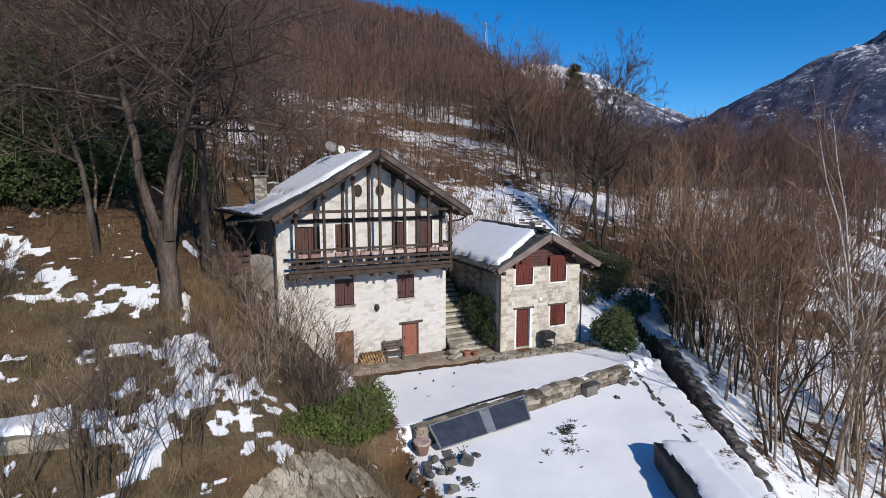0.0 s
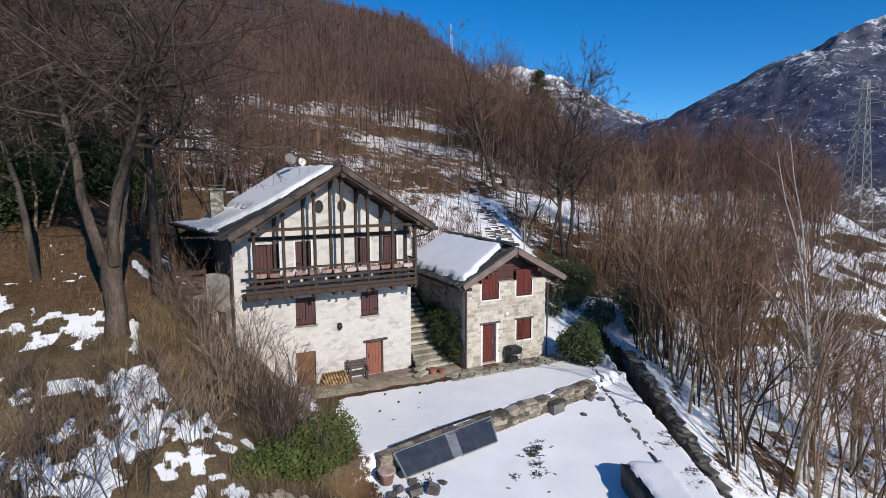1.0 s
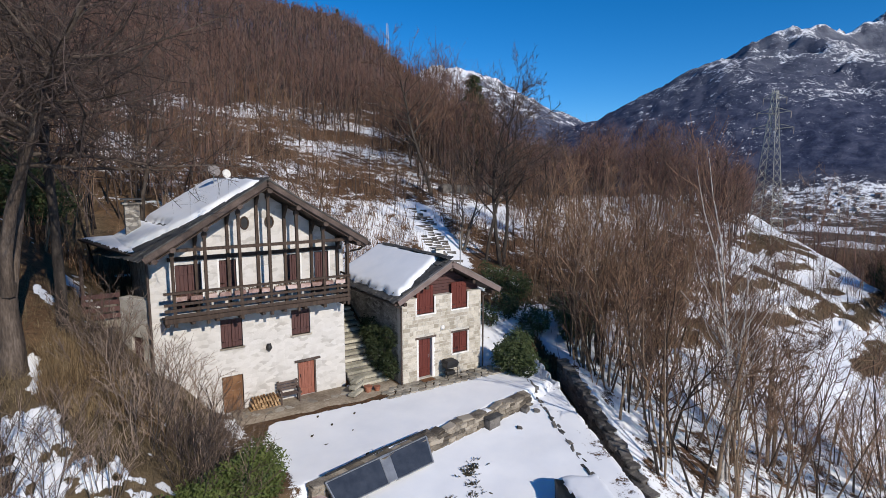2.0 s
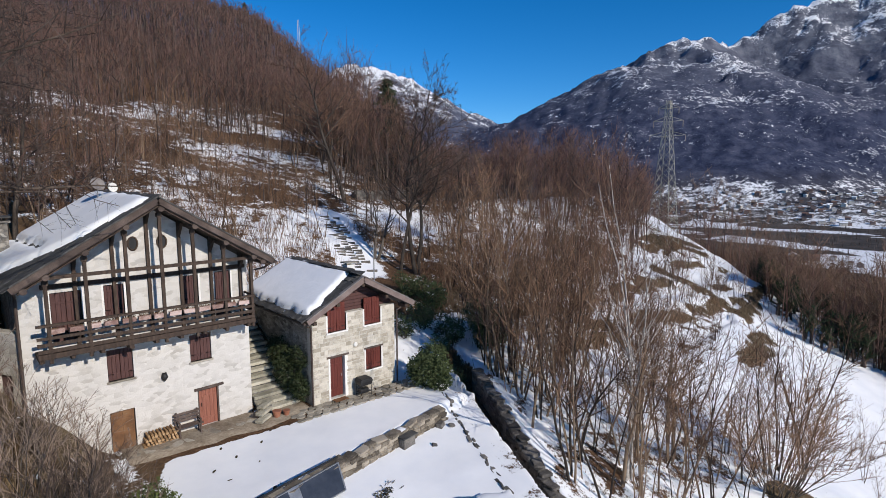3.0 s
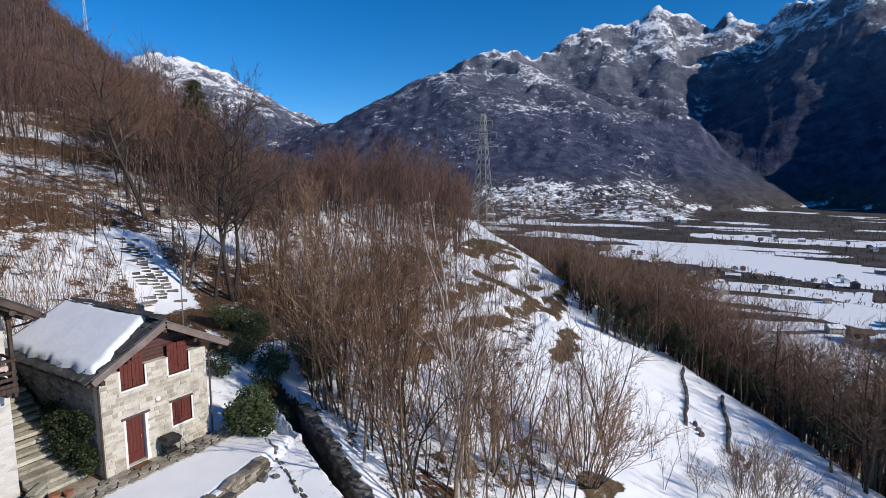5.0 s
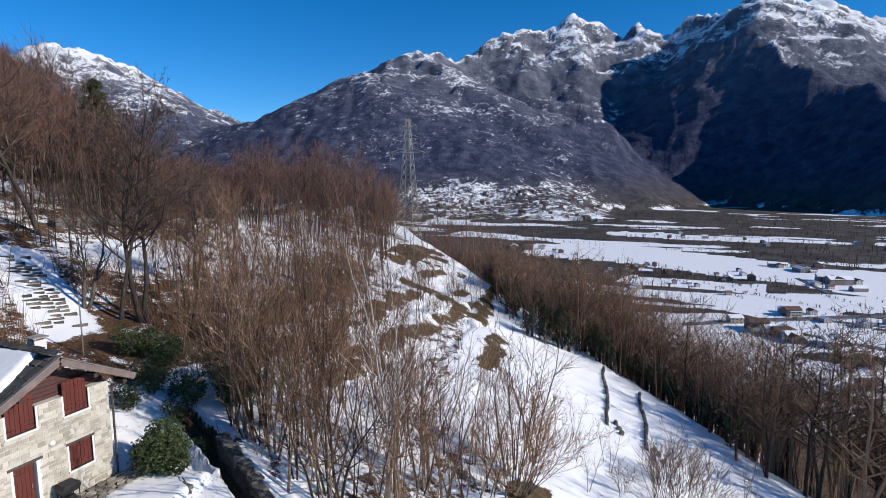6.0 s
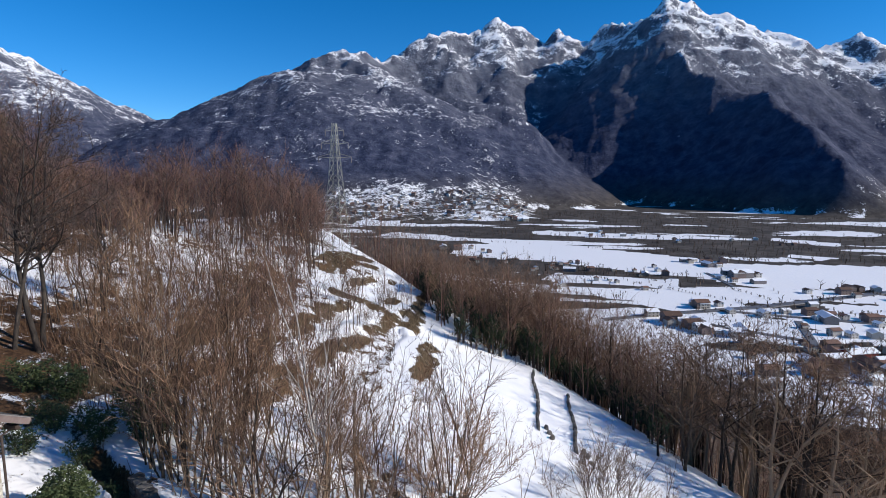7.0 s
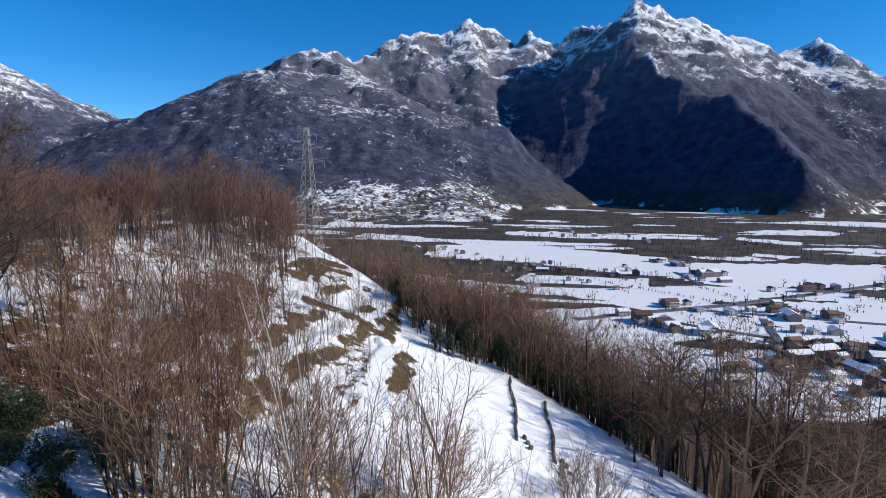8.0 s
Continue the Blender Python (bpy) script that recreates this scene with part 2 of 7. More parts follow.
CREST_DOME = [(71.0, 12.0, 3600), (68.7, 11.7, 3350), (67.1, 12.3, 3150), (65.2, 12.5, 3100), (63.5, 12.1, 3050), (61.7, 11.0, 3000), (58.5, 8.4, 3000), (55.4, 6.7, 3050), (53.0, 5.8, 3150), (49.3, 5.4, 3400), (47.5, 5.2, 3500), (42.0, 4.5, 3800)]
CREST_SOUTH = [(98.3, 16.0, 3750), (100.8, 14.6, 3800), (102.7, 13.7, 3850), (104.2, 12.2, 3950), (106.6, 12.9, 4050), (108.2, 11.5, 4100), (111.4, 11.6, 4200), (112.5, 9.9, 4250), (116.0, 8.6, 4300), (126.0, 8.0, 4300), (150.0, 10.0, 4000)]
CREST_NORTH = [(22.0, 7.5, 4400), (30.7, 9.9, 4400), (34.1, 11.3, 4400), (35.8, 10.5, 4400), (38.5, 9.8, 4400), (40.8, 8.4, 4350), (42.9, 7.1, 4300), (44.6, 6.0, 4300), (46.0, 6.4, 4300), (47.3, 5.2, 4200)]
SPUR_LOW = [(71.5, 0.4, 1950), (75.5, 3.6, 2150), (78.5, 5.2, 2350), (81.5, 6.1, 2500), (84.0, 6.2, 2600)]
SPUR_DOME = [(65.5, 12.0, 3100), (66.5, 7.5, 2600), (68.0, 2.0, 2250), (69.0, -1.5, 2000)]
CHAINS = ((0.95, CREST_SPUR), (0.9, CREST_MAIN), (0.8, CREST_DOME[:4]), (0.5, CREST_DOME[3:]), (0.85, CREST_SOUTH), (0.55, CREST_NORTH), (1.05, SPUR_LOW), (0.55, SPUR_DOME))
# grassy terrace banks across the wooded shoulder
BANKS = (((26.5, -0.2), (31.9, -0.3), (37.5, -0.6), (47, -0.1), (54.1, -0.1)), ((29.8, 3.3), (37.2, 4.1), (44.9, 4.7), (50, 4.5)), ((52.7, 7.8), (53.6, 3.9), (53.5, 0.4), (52.2, -2.1)), ((59.2, 8.2), (67.5, 8.0), (69.3, 6.0)),
         ((51.6, -3.0), (62.2, -0.5), (69.8, 0.8)), ((37.4, -8.0), (45, -6.6), (48.4, -6.2)), ((21.9, -1.1), (24.9, -1.6), (29, -1.9)), ((66, 10.8), (70, 15.8), (73.3, 10.2)), ((14, 5.0), (28, 7.0), (44, 11.5)))
TERRACE_EDGE = ((-5.2, -7.3), (6.3, -5.35))     # front of the upper terrace
PATH_EDGE = ((8.5, -3.3), (1.6, -18.5))         # right side of the lower terrace


def hill(x, y):
    u, s = -0.227 * x + 0.974 * y, 0.974 * x + 0.227 * y
    z = 0.8 + 0.36 * np.minimum(u, 660) - 0.035 * np.clip(u - 330, 0, 330) - 0.3 * np.maximum(u - 660, 0)
    east = 0.4 * np.maximum(s - 0.55 * np.maximum(u, 0) - 90, 0) * step(70, 30, u)
    z = z - np.maximum(east, 0.5 * np.maximum(s - 0.72 * u - 14, 0) * step(15, 45, u))
    s2 = np.maximum(0.8 * x - 0.6 * y - 56, 0)
    z = z - 0.3 * s2 - 0.004 * np.minimum(s2, 60) ** 2
    z = z + fbm(x / 9, y / 9, 3) * 0.5 * step(25, 60, np.hypot(x, y - 5)) + fbm(x / 60, y / 60, 4) * 7 * step(70, 250, np.hypot(x, y))
    bank = 3.8 * step(-4.3, -10.0, x + 0.25 * (y + 8)) * step(-40, -16, y) * step(22, 8, y)
    return z + bank + fbm(x / 2.5, y / 2.5, 3) * 0.12


def side(p, q, x, y):
    """Distance to the left of the line from p to q."""
    dx, dy = q[0] - p[0], q[1] - p[1]
    return (-(x - p[0]) * dy + (y - p[1]) * dx) / math.hypot(dx, dy)


def mountains(x, y):
    z = np.full(np.shape(x), VALLEY)
    wx, wy = x + 70 * fbm(x / 420, y / 420, 4), y + 70 * fbm(x / 420 + 9, y / 420 + 4, 4)
    for k, chain in CHAINS:
        tops = [(-7 + d * math.sin(radians(az)), -21.5 + d * math.cos(radians(az)), 13 + d * math.tan(radians(el))) for az, el, d in chain]
        for (ax, ay, ah), (bx, by, bh) in zip(tops, tops[1:]):
            dx, dy = bx - ax, by - ay
            t = np.clip(((wx - ax) * dx + (wy - ay) * dy) / (dx * dx + dy * dy), 0, 1)
            dist = np.hypot(wx - ax - t * dx, wy - ay - t * dy)
            z = np.maximum(z, ah + (bh - ah) * t - k * dist)
    up = np.clip((z - VALLEY) / 200, 0, 1)
    crag = np.clip((z - 380) / 500, 0, 1)
    gully = 1 - np.abs(fbm(x / 330, y / 330, 5, 0.55)) * 2.6
    tooth = 1 - np.abs(fbm(x / 95 + 3, y / 95, 4, 0.6)) * 2.6
    return z + up * ((gully - 0.6) * (26 + 26 * crag) + (tooth - 0.6) * (10 + 14 * crag) + fbm(x / 30, y / 30, 3) * 5)


def brow(y):
    """The edge of the snow field, where the wood on the drop begins."""
    return np.interp(y, (-34, -30, -27, -23, -18.7, -15.4, -12, -8, -5.2, -1.4, 1, 8, 30), (38, 44, 51, 58, 58.5, 57.2, 56.5, 54.2, 56.3, 62.5, 69, 80, 110))


def bank_lines(x, y):
    """Nearest terrace bank: signed distance uphill of it, and how near its line is."""
    best, up = np.full(np.shape(x), 99.0), np.zeros(np.shape(x))
    for line in BANKS:
        for (ax, ay), (bx, by) in zip(line, line[1:]):
            dx, dy = bx - ax, by - ay
            t = np.clip(((x - ax) * dx + (y - ay) * dy) / (dx * dx + dy * dy), 0, 1)
            ex, ey = x - ax - t * dx, y - ay - t * dy
            d = np.hypot(ex, ey)
            near = d < best
            best, up = np.where(near, d, best), np.where(near, np.sign(dx * ey - dy * ex) * d, up)
    return best, up


def height(x, y):
    x, y = np.asarray(x, float), np.asarray(y, float)
    far = np.hypot(x + 9, y + 22)
    z = np.maximum(hill(x, y), VALLEY + fbm(x / 200, y / 200, 3) * 1.5)
    m = np.where(far > 1300, mountains(x, y), VALLEY)
    z = np.maximum(z, m)
    # the fan under the far village
    az = np.degrees(np.arctan2(x + 9, y + 22))
    fan = step(60, 66, az) * step(86, 79, az) * step(1250, 1320, far) * step(2300, 2100, far)
    z = np.maximum(z, VALLEY + fan * np.clip(0.125 * (far - 1300), 0, 90))
    d, u = bank_lines(x, y)
    z = z + 0.5 * step(-1.0, 1.0, u) * step(7, 0.6, d) * step(110, 90, x)
    # yard
    front = side(*TERRACE_EDGE, x, y)
    right = side(*PATH_EDGE, x, y)          # negative: on the yard's side
    left_edge = -5.6 + 0.12 * (y + 2)
    upper = step(-0.02, 0.12, front) * step(left_edge - 1.8, left_edge, x) * step(9.5, 8.2, x + 0.3 * (y + 4)) * step(8.5, 6.5, y)
    zu = -0.02 + 0.02 * fbm(x, y, 2)
    zl = -0.52 + 0.085 * (y + 6) + 0.03 * fbm(x / 1.5, y / 1.5, 2)
    lower = step(0.12, -0.02, front) * step(-5.6, -4.3, x + 0.1 * (y + 8)) * step(1.25, 0.95, right) * step(-26, -22, y)
    z = z * (1 - lower) + zl * lower
    z = z * (1 - upper) + zu * upper
    z = z + 1.3 * step(10, 2, right) * step(0.9, 1.3, right) * step(2, -6, y)
    # ditch beyond the path
    ditch = step(1.2, 1.6, right) * step(2.75, 2.45, right) * step(3, -1, y)
    z = z - 1.15 * ditch
    # stair flank between the houses
    climb = np.clip((y + 0.6) * 0.62, 0, 4.2) - 0.25
    z = np.where((x > -0.1) & (x < 2.5) & (y > -0.6) & (y < 7.5), np.maximum(z, climb), z)
    return z


# open snow fields on the valley floor
FIELDS = (((703, 150), (830, 178), (868, 55), (790, -108), (725, -190), (750, -412), (573, -323), (561, -204), (590, -141), (650, -40), (690, 39)),
          ((1085, 76), (1100, -20), (1040, -183), (985, -170), (1000, 0), (1020, 74)), ((1064, -332), (991, -414), (945, -395), (1010, -320)), ((837, -290), (800, -340), (775, -318), (812, -275)),
          ((930, 350), (870, 215), (880, 170), (960, 225), (1000, 340)), ((545, 30), (600, 20), (585, -110), (535, -100)), ((520, -120), (545, -205), (490, -190), (485, -125)),
          ((425, -215), (455, -330), (520, -330), (500, -215)), ((360, -120), (385, -60), (420, -85), (395, -140)), ((1150, 500), (1120, 330), (1190, 330), (1230, 500)))


def within(x, y, poly):
    """Whether points lie inside a polygon."""
    odd = np.zeros(np.shape(x), bool)
    for (ax, ay), (bx, by) in zip(poly, poly[1:] + poly[:1]):
        odd ^= ((ay > y) != (by > y)) & (x < (bx - ax) * (y - ay) / ((by - ay) or 1e-9) + ax)
    return odd


def cover(x, y):
    """Snow, meadow and wood shares of the ground."""
    far = np.hypot(x + 9, y + 22)
    front, right = side(*TERRACE_EDGE, x, y), side(*PATH_EDGE, x, y)
    n = fbm(x / 6, y / 6, 3)
    z = height(x, y)
    wood = 0.46 + 0.18 * step(7, 2, y) * step(3, 7, x)                                   # leaf litter with snow between
    wood = wood - 0.01 * step(48, 30, y - 0.4 * x) * step(2, 9, y) - 0.3 * step(42, 85, y - 0.2 * x) + 0.3 * fbm(x / 7, y / 5, 4)
    wood = wood + 0.1 * step(18, 26, x) * step(32, 22, y - 0.25 * x)                   # lighter snow cover on the shelf
    along = np.clip((y - 10.2) / 11.0, 0, 1)
    wood = wood + 0.5 * step(2.0, 1.2, np.abs(x - 12.9 - 3.9 * along)) * step(8.5, 10, y) * step(22.5, 20.5, y)   # beside the old steps
    snow = wood
    # open snow field on the shoulder
    field = step(20, 30, x + 0.9 * (y + 8)) * step(60, 52, 0.8 * x - 0.6 * y) * step(3.0, -2.5, y - 0.06 * (x - 25) * step(30, 60, x) - 0.42 * np.maximum(x - 42, 0)) * step(150, 110, x)
    snow = snow * (1 - field) + field * (0.83 - 0.3 * step(0.12, 0.4, fbm((x + 2 * y) / 20, (y - 0.25 * x) / 3.2, 4)) * step(12, 3, np.abs(y + 1)))
    field = field * step(2.0, 0.0, x - brow(y) - 1.0 * fbm(x / 4, y / 4, 3))
    d, u = bank_lines(x + 0.9 * fbm(x / 3, y / 3, 3), y + 0.9 * fbm(x / 3 + 7, y / 3, 3))
    grassy = step(1.35, 0.35, d) * step(-0.45, -0.1, fbm(x / 4 + 5, y / 4, 3) + 0.2) * step(9, 12, x) * step(120, 90, x)
    for px, py, rx, ry in ((42, -7.4, 4.5, 0.9), (22.6, -15.6, 2.2, 1.2), (74, 15, 7, 3), (57, -1, 1.5, 1.5), (24, 3, 5, 1.2), (66, 13, 5, 4), (60, 2.5, 3.0, 1.0)):
        grassy = np.maximum(grassy, step(1.1, 0.6, ((x - px) / rx) ** 2 + ((y - py) / ry) ** 2 + 1.6 * fbm(x / 1.5, y / 1.5, 3)))
    snow = snow * (1 - grassy) + grassy * 0.36
    # meadow bank with few patches
    bank = step(-4.6, -6.2, x + 0.15 * (y + 6)) * step(30, 22, y + 0.6 * x + 8)
    patch = 0.0 * x
    for px, py, rx, ry in ((-16.3, -0.5, 1.2, 0.75), (-15.1, -2.2, 0.5, 0.8), (-15.7, -3.1, 1.1, 0.38), (-17.2, 0.8, 0.3, 0.3), (-12.95, -3.4, 1.0, 0.95), (-13.9, -6.3, 0.4, 0.3), (-12.9, -6.1, 0.5, 0.4),
                           (-11.1, -6.8, 0.85, 1.0), (-10.3, -8.6, 1.1, 0.9), (-12.0, -8.8, 0.9, 0.85), (-14.4, -8.2, 0.5, 0.25), (-13.3, -8.6, 0.5, 0.4), (-12.2, -10.0, 0.42, 0.35), (-12.4, -10.5, 0.32, 0.28), (-14.1, -10.4, 0.65, 0.32),
                           (-14.9, -9.3, 0.25, 0.3), (-10.0, -10.2, 0.25, 0.2), (-9.2, -10.2, 0.35, 0.16), (-11.1, 1.5, 0.3, 0.8), (-10.0, 5.0, 0.5, 1.6), (-11.3, -4.0, 0.2, 0.9), (-8.5, -8.4, 0.25, 0.4), (-12.6, -12.2, 0.6, 0.3), (-15.3, -6.2, 0.3, 0.2)):
        patch = np.maximum(patch, 1.44 - 0.55 * (((x - px) / rx) ** 2 + ((y - py) / ry) ** 2))
    patch = patch + (1.3 * fbm(x / 0.8, y / 0.55, 4) + 1.3 * fbm(x / 0.3, y / 0.24, 2)) * (patch > -0.2) - 0.5
    snow = snow * (1 - bank) + bank * np.clip(patch, 0.1, 0.66)
    # yard: clean snow, bare along the houses
    yard = step(-4.9, -4.3, x + 0.1 * (y + 6)) * step(1.2, 1.0, right) * step(-0.9, -1.5, y)
    bare = step(-2.4, -2.2, y + 0.05 * (x - 2)) * (1 - step(6.6, 7.4, x)) + step(-4.5, -5.1, x - 0.45 * (y + 3.5)) * step(0.0, 0.3, front)
    snow = snow * (1 - yard) + yard * (1.0 - 0.95 * np.clip(bare, 0, 1))
    path = step(-0.05, 0.1, right) * step(1.3, 1.1, right) * step(1, -2, y)
    snow = snow * (1 - path) + path * 0.62
    ditch = step(1.25, 1.5, right) * step(2.8, 2.5, right) * step(3, -1, y)
    snow = snow * (1 - 0.85 * ditch)
    # valley: fields near, wood strips further off
    flat = step(VALLEY + 6, VALLEY + 2, z)
    d = far + 90 * fbm(x / 300, y / 300, 3)
    fields = 0.84 - 0.5 * step(0.1, 0.24, fbm(x / 45, y / 110, 3) + 0.14 * step(620, 480, d))
    beyond = step(575, 605, d)
    fields = fields * (1 - beyond) + beyond * (0.25 + 0.4 * step(0.16, 0.34, fbm(x / 60, y / 240, 4)))
    wx, wy = x + 14 * fbm(x / 60, y / 60, 3), y + 14 * fbm(x / 60 + 5, y / 60, 3)
    for poly in FIELDS:
        fields = np.where(within(wx, wy, poly), 0.86, fields)
    snow = snow * (1 - flat) + flat * fields
    slope = step(57, 62, 0.8 * x - 0.6 * y) * (1 - flat)
    snow = snow * (1 - slope) + slope * 0.48
    # mountains: by height
    hard = step(1250, 1350, far) * step(VALLEY + 6, VALLEY + 30, z)
    az = np.degrees(np.arctan2(x + 9, y + 22))
    high = 0.375 + 0.03 * step(100, 400, z) + 0.09 * step(600, 850, z) + 0.05 * step(880, 1000, z) + 0.05 * step(50, 44, az) * step(350, 800, z)
    high = high + 0.1 * step(60, 66, az) * step(86, 79, az) * step(VALLEY + 100, VALLEY + 75, z)
    high = high - 0.1 * step(84, 88, az) * step(113, 110, az) * step(620, 420, z)
    high = high + 0.05 * step(97, 99, az) * step(350, 550, z)
    snow = snow * (1 - hard) + hard * high
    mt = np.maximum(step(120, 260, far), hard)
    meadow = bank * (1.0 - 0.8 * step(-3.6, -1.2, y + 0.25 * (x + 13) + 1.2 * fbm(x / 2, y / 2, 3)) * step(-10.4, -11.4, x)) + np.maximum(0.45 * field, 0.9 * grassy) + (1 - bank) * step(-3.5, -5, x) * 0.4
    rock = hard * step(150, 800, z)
    return np.clip(snow, 0, 1), np.clip(meadow, 0, 1), rock, mt


def ground_material():
    n = Nodes("ground")
    at = n.t.nodes.new("ShaderNodeAttribute")
    at.attribute_name = "cover"
    sep = n.node("ShaderNodeSeparateColor")
    n.set(sep.inputs[0], at.outputs["Color"])
    snow, meadow, rock, mt = sep.outputs[0], sep.outputs[1], sep.outputs[2], at.outputs["Alpha"]
    near = n.math("SUBTRACT", 1.0, mt)
    high = n.t.nodes.new("ShaderNodeSeparateXYZ")
    n.set(high.inputs[0], n.pos())
    rock_or_wood = n.span(high.outputs[2], -80.0, 40.0)       # none on the flat valley floor
    leaf = n.ramp(n.noise(6, 6, 0.7), [(0.3, (0.035, 0.022, 0.013)), (0.5, (0.095, 0.052, 0.027)), (0.7, (0.18, 0.102, 0.056))])
    grass = n.ramp(n.math("ADD", n.math("MULTIPLY", n.noise(0.9, 6, 0.72), 0.6), n.math("MULTIPLY", n.noise(11, 6, 0.8), 0.4)),
                   [(0.34, (0.03, 0.022, 0.013)), (0.45, (0.08, 0.058, 0.033)), (0.55, (0.145, 0.106, 0.063)), (0.68, (0.26, 0.198, 0.125))])
    red = n.ramp(n.noise(0.25, 3, 0.6), [(0.5, (0.0, 0.0, 0.0)), (0.62, (1, 1, 1))])
    grass = n.mix(n.math("MULTIPLY", red, 0.55), grass, (0.14, 0.075, 0.035))
    base = n.mix(meadow, leaf, grass)
    # far wood and crag are tinted blue, carrying the haze of distance in their colour
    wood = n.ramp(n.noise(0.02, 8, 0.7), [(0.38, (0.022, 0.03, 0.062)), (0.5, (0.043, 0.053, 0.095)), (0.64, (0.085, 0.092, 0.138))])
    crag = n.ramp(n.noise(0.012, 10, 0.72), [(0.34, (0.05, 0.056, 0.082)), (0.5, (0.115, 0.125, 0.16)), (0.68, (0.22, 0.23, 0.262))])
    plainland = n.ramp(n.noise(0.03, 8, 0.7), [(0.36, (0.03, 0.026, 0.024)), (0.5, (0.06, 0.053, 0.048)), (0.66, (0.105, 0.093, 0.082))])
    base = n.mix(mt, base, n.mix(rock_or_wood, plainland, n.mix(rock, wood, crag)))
    grain = n.math("ADD", n.math("MULTIPLY", n.noise(0.9, 6, 0.62), 0.5), n.math("ADD", n.math("MULTIPLY", n.noise(4.5, 5, 0.65), 0.32), n.math("MULTIPLY", n.noise(19, 4, 0.7), 0.18)))
    coarse = n.math("ADD", n.math("MULTIPLY", n.noise(0.0045, 6, 0.6), 0.25), n.math("ADD", n.math("MULTIPLY", n.noise(0.028, 6, 0.7), 0.35), n.math("MULTIPLY", n.noise(0.1, 6, 0.8), 0.4)))
    pat = n.math("ADD", n.math("MULTIPLY", grain, near), n.math("MULTIPLY", coarse, mt))
    # share of snow from 0 (none) to 1 (all)
    level = n.math("ADD", n.math("SUBTRACT", pat, 0.5), n.math("MULTIPLY", n.math("SUBTRACT", snow, 0.5), 0.62))
    flatness = n.t.nodes.new("ShaderNodeSeparateXYZ")
    n.set(flatness.inputs[0], n.node("ShaderNodeNewGeometry").outputs["Normal"])
    level = n.math("ADD", level, n.math("MULTIPLY", n.math("MULTIPLY", n.math("SUBTRACT", flatness.outputs[2], 0.74), 0.45), rock))
    mask = n.span(level, -0.015, 0.03)
    white = n.ramp(n.noise(0.5, 5, 0.6), [(0.3, (0.81, 0.83, 0.86)), (0.7, (0.92, 0.925, 0.93))])
    col = n.mix(mask, base, white)
    bump_near = n.math("ADD", n.math("MULTIPLY", n.noise(9, 6, 0.7), n.math("SUBTRACT", 1.15, mask)), n.math("MULTIPLY", mask, 1.2))
    crags = n.node("ShaderNodeBump", Strength=0.75, Distance=26.0)      # gullies and ribs of the far mountain sides
    n.set(crags.inputs["Height"], n.math("MULTIPLY", n.noise(0.016, 9, 0.68), n.math("MULTIPLY", mt, rock_or_wood)))
    n.bump(n.math("MULTIPLY", bump_near, n.math("SUBTRACT", 1.0, n.math("MULTIPLY", mt, 0.7))), 0.55, 0.07)
    n.set(n.b.inputs["Normal"].links[0].from_node.inputs["Normal"], crags.outputs["Normal"])
    return n.done(col, n.span(mask, 0, 1, 0.95, 0.6), 0.0, 0.2)


def build_ground():
    cx, cy = -9.0, -22.7
    az = np.concatenate([np.arange(-42, 125, 0.33), np.arange(125, 317.9, 4.0)])
    r = [1.5]
    while r[-1] < 4700:
        q = r[-1]
        r.append(q + (max(0.22, q * 0.0105) if q < 120 else q * 0.025 if q < 300 else q * 0.016 if q < 1250 else 38.0 if q < 2700 else 27.0))
    r = np.array(r)
    A, Rr = np.meshgrid(np.radians(az), r, indexing="ij")
    x, y = cx + Rr * np.sin(A), cy + Rr * np.cos(A)
    z = height(x, y)
    nv, nr = len(az), len(r)
    verts = np.stack([x, y, z], -1).reshape(-1, 3)
    i, j = np.meshgrid(np.arange(nv), np.arange(nr - 1), indexing="ij")
    k = (i + 1) % nv
    faces = np.stack([i * nr + j, i * nr + j + 1, k * nr + j + 1, k * nr + j], -1).reshape(-1, 4)
    me = bpy.data.meshes.new("ground")
    centre = len(verts)
    verts = np.vstack([verts, [[cx, cy, float(height(cx, cy))]]])
    fan = [(int(a) * nr, int((a + 1) % nv) * nr, centre) for a in range(nv)]
    me.vertices.add(len(verts))
    me.vertices.foreach_set("co", verts.ravel())
    nq = len(faces)
    loops = np.concatenate([faces.ravel()[::1], np.array(fan).ravel()])
    me.loops.add(len(loops))
    me.loops.foreach_set("vertex_index", loops)
    starts = np.concatenate([np.arange(nq) * 4, nq * 4 + np.arange(len(fan)) * 3])
    me.polygons.add(nq + len(fan))
    me.polygons.foreach_set("loop_start", starts)
    me.polygons.foreach_set("use_smooth", [True] * (nq + len(fan)))
    me.update(calc_edges=True)
    me.validate()
    c = np.stack(cover(verts[:, 0], verts[:, 1]), -1)
    at = me.attributes.new("cover", "FLOAT_COLOR", "POINT")
    at.data.foreach_set("color", c.ravel())
    if me.polygons[0].normal.z < 0:
        me.flip_normals()
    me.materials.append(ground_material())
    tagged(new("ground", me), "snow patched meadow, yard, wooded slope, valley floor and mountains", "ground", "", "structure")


build_ground()


def gz(x, y):
    return float(height(x, y))

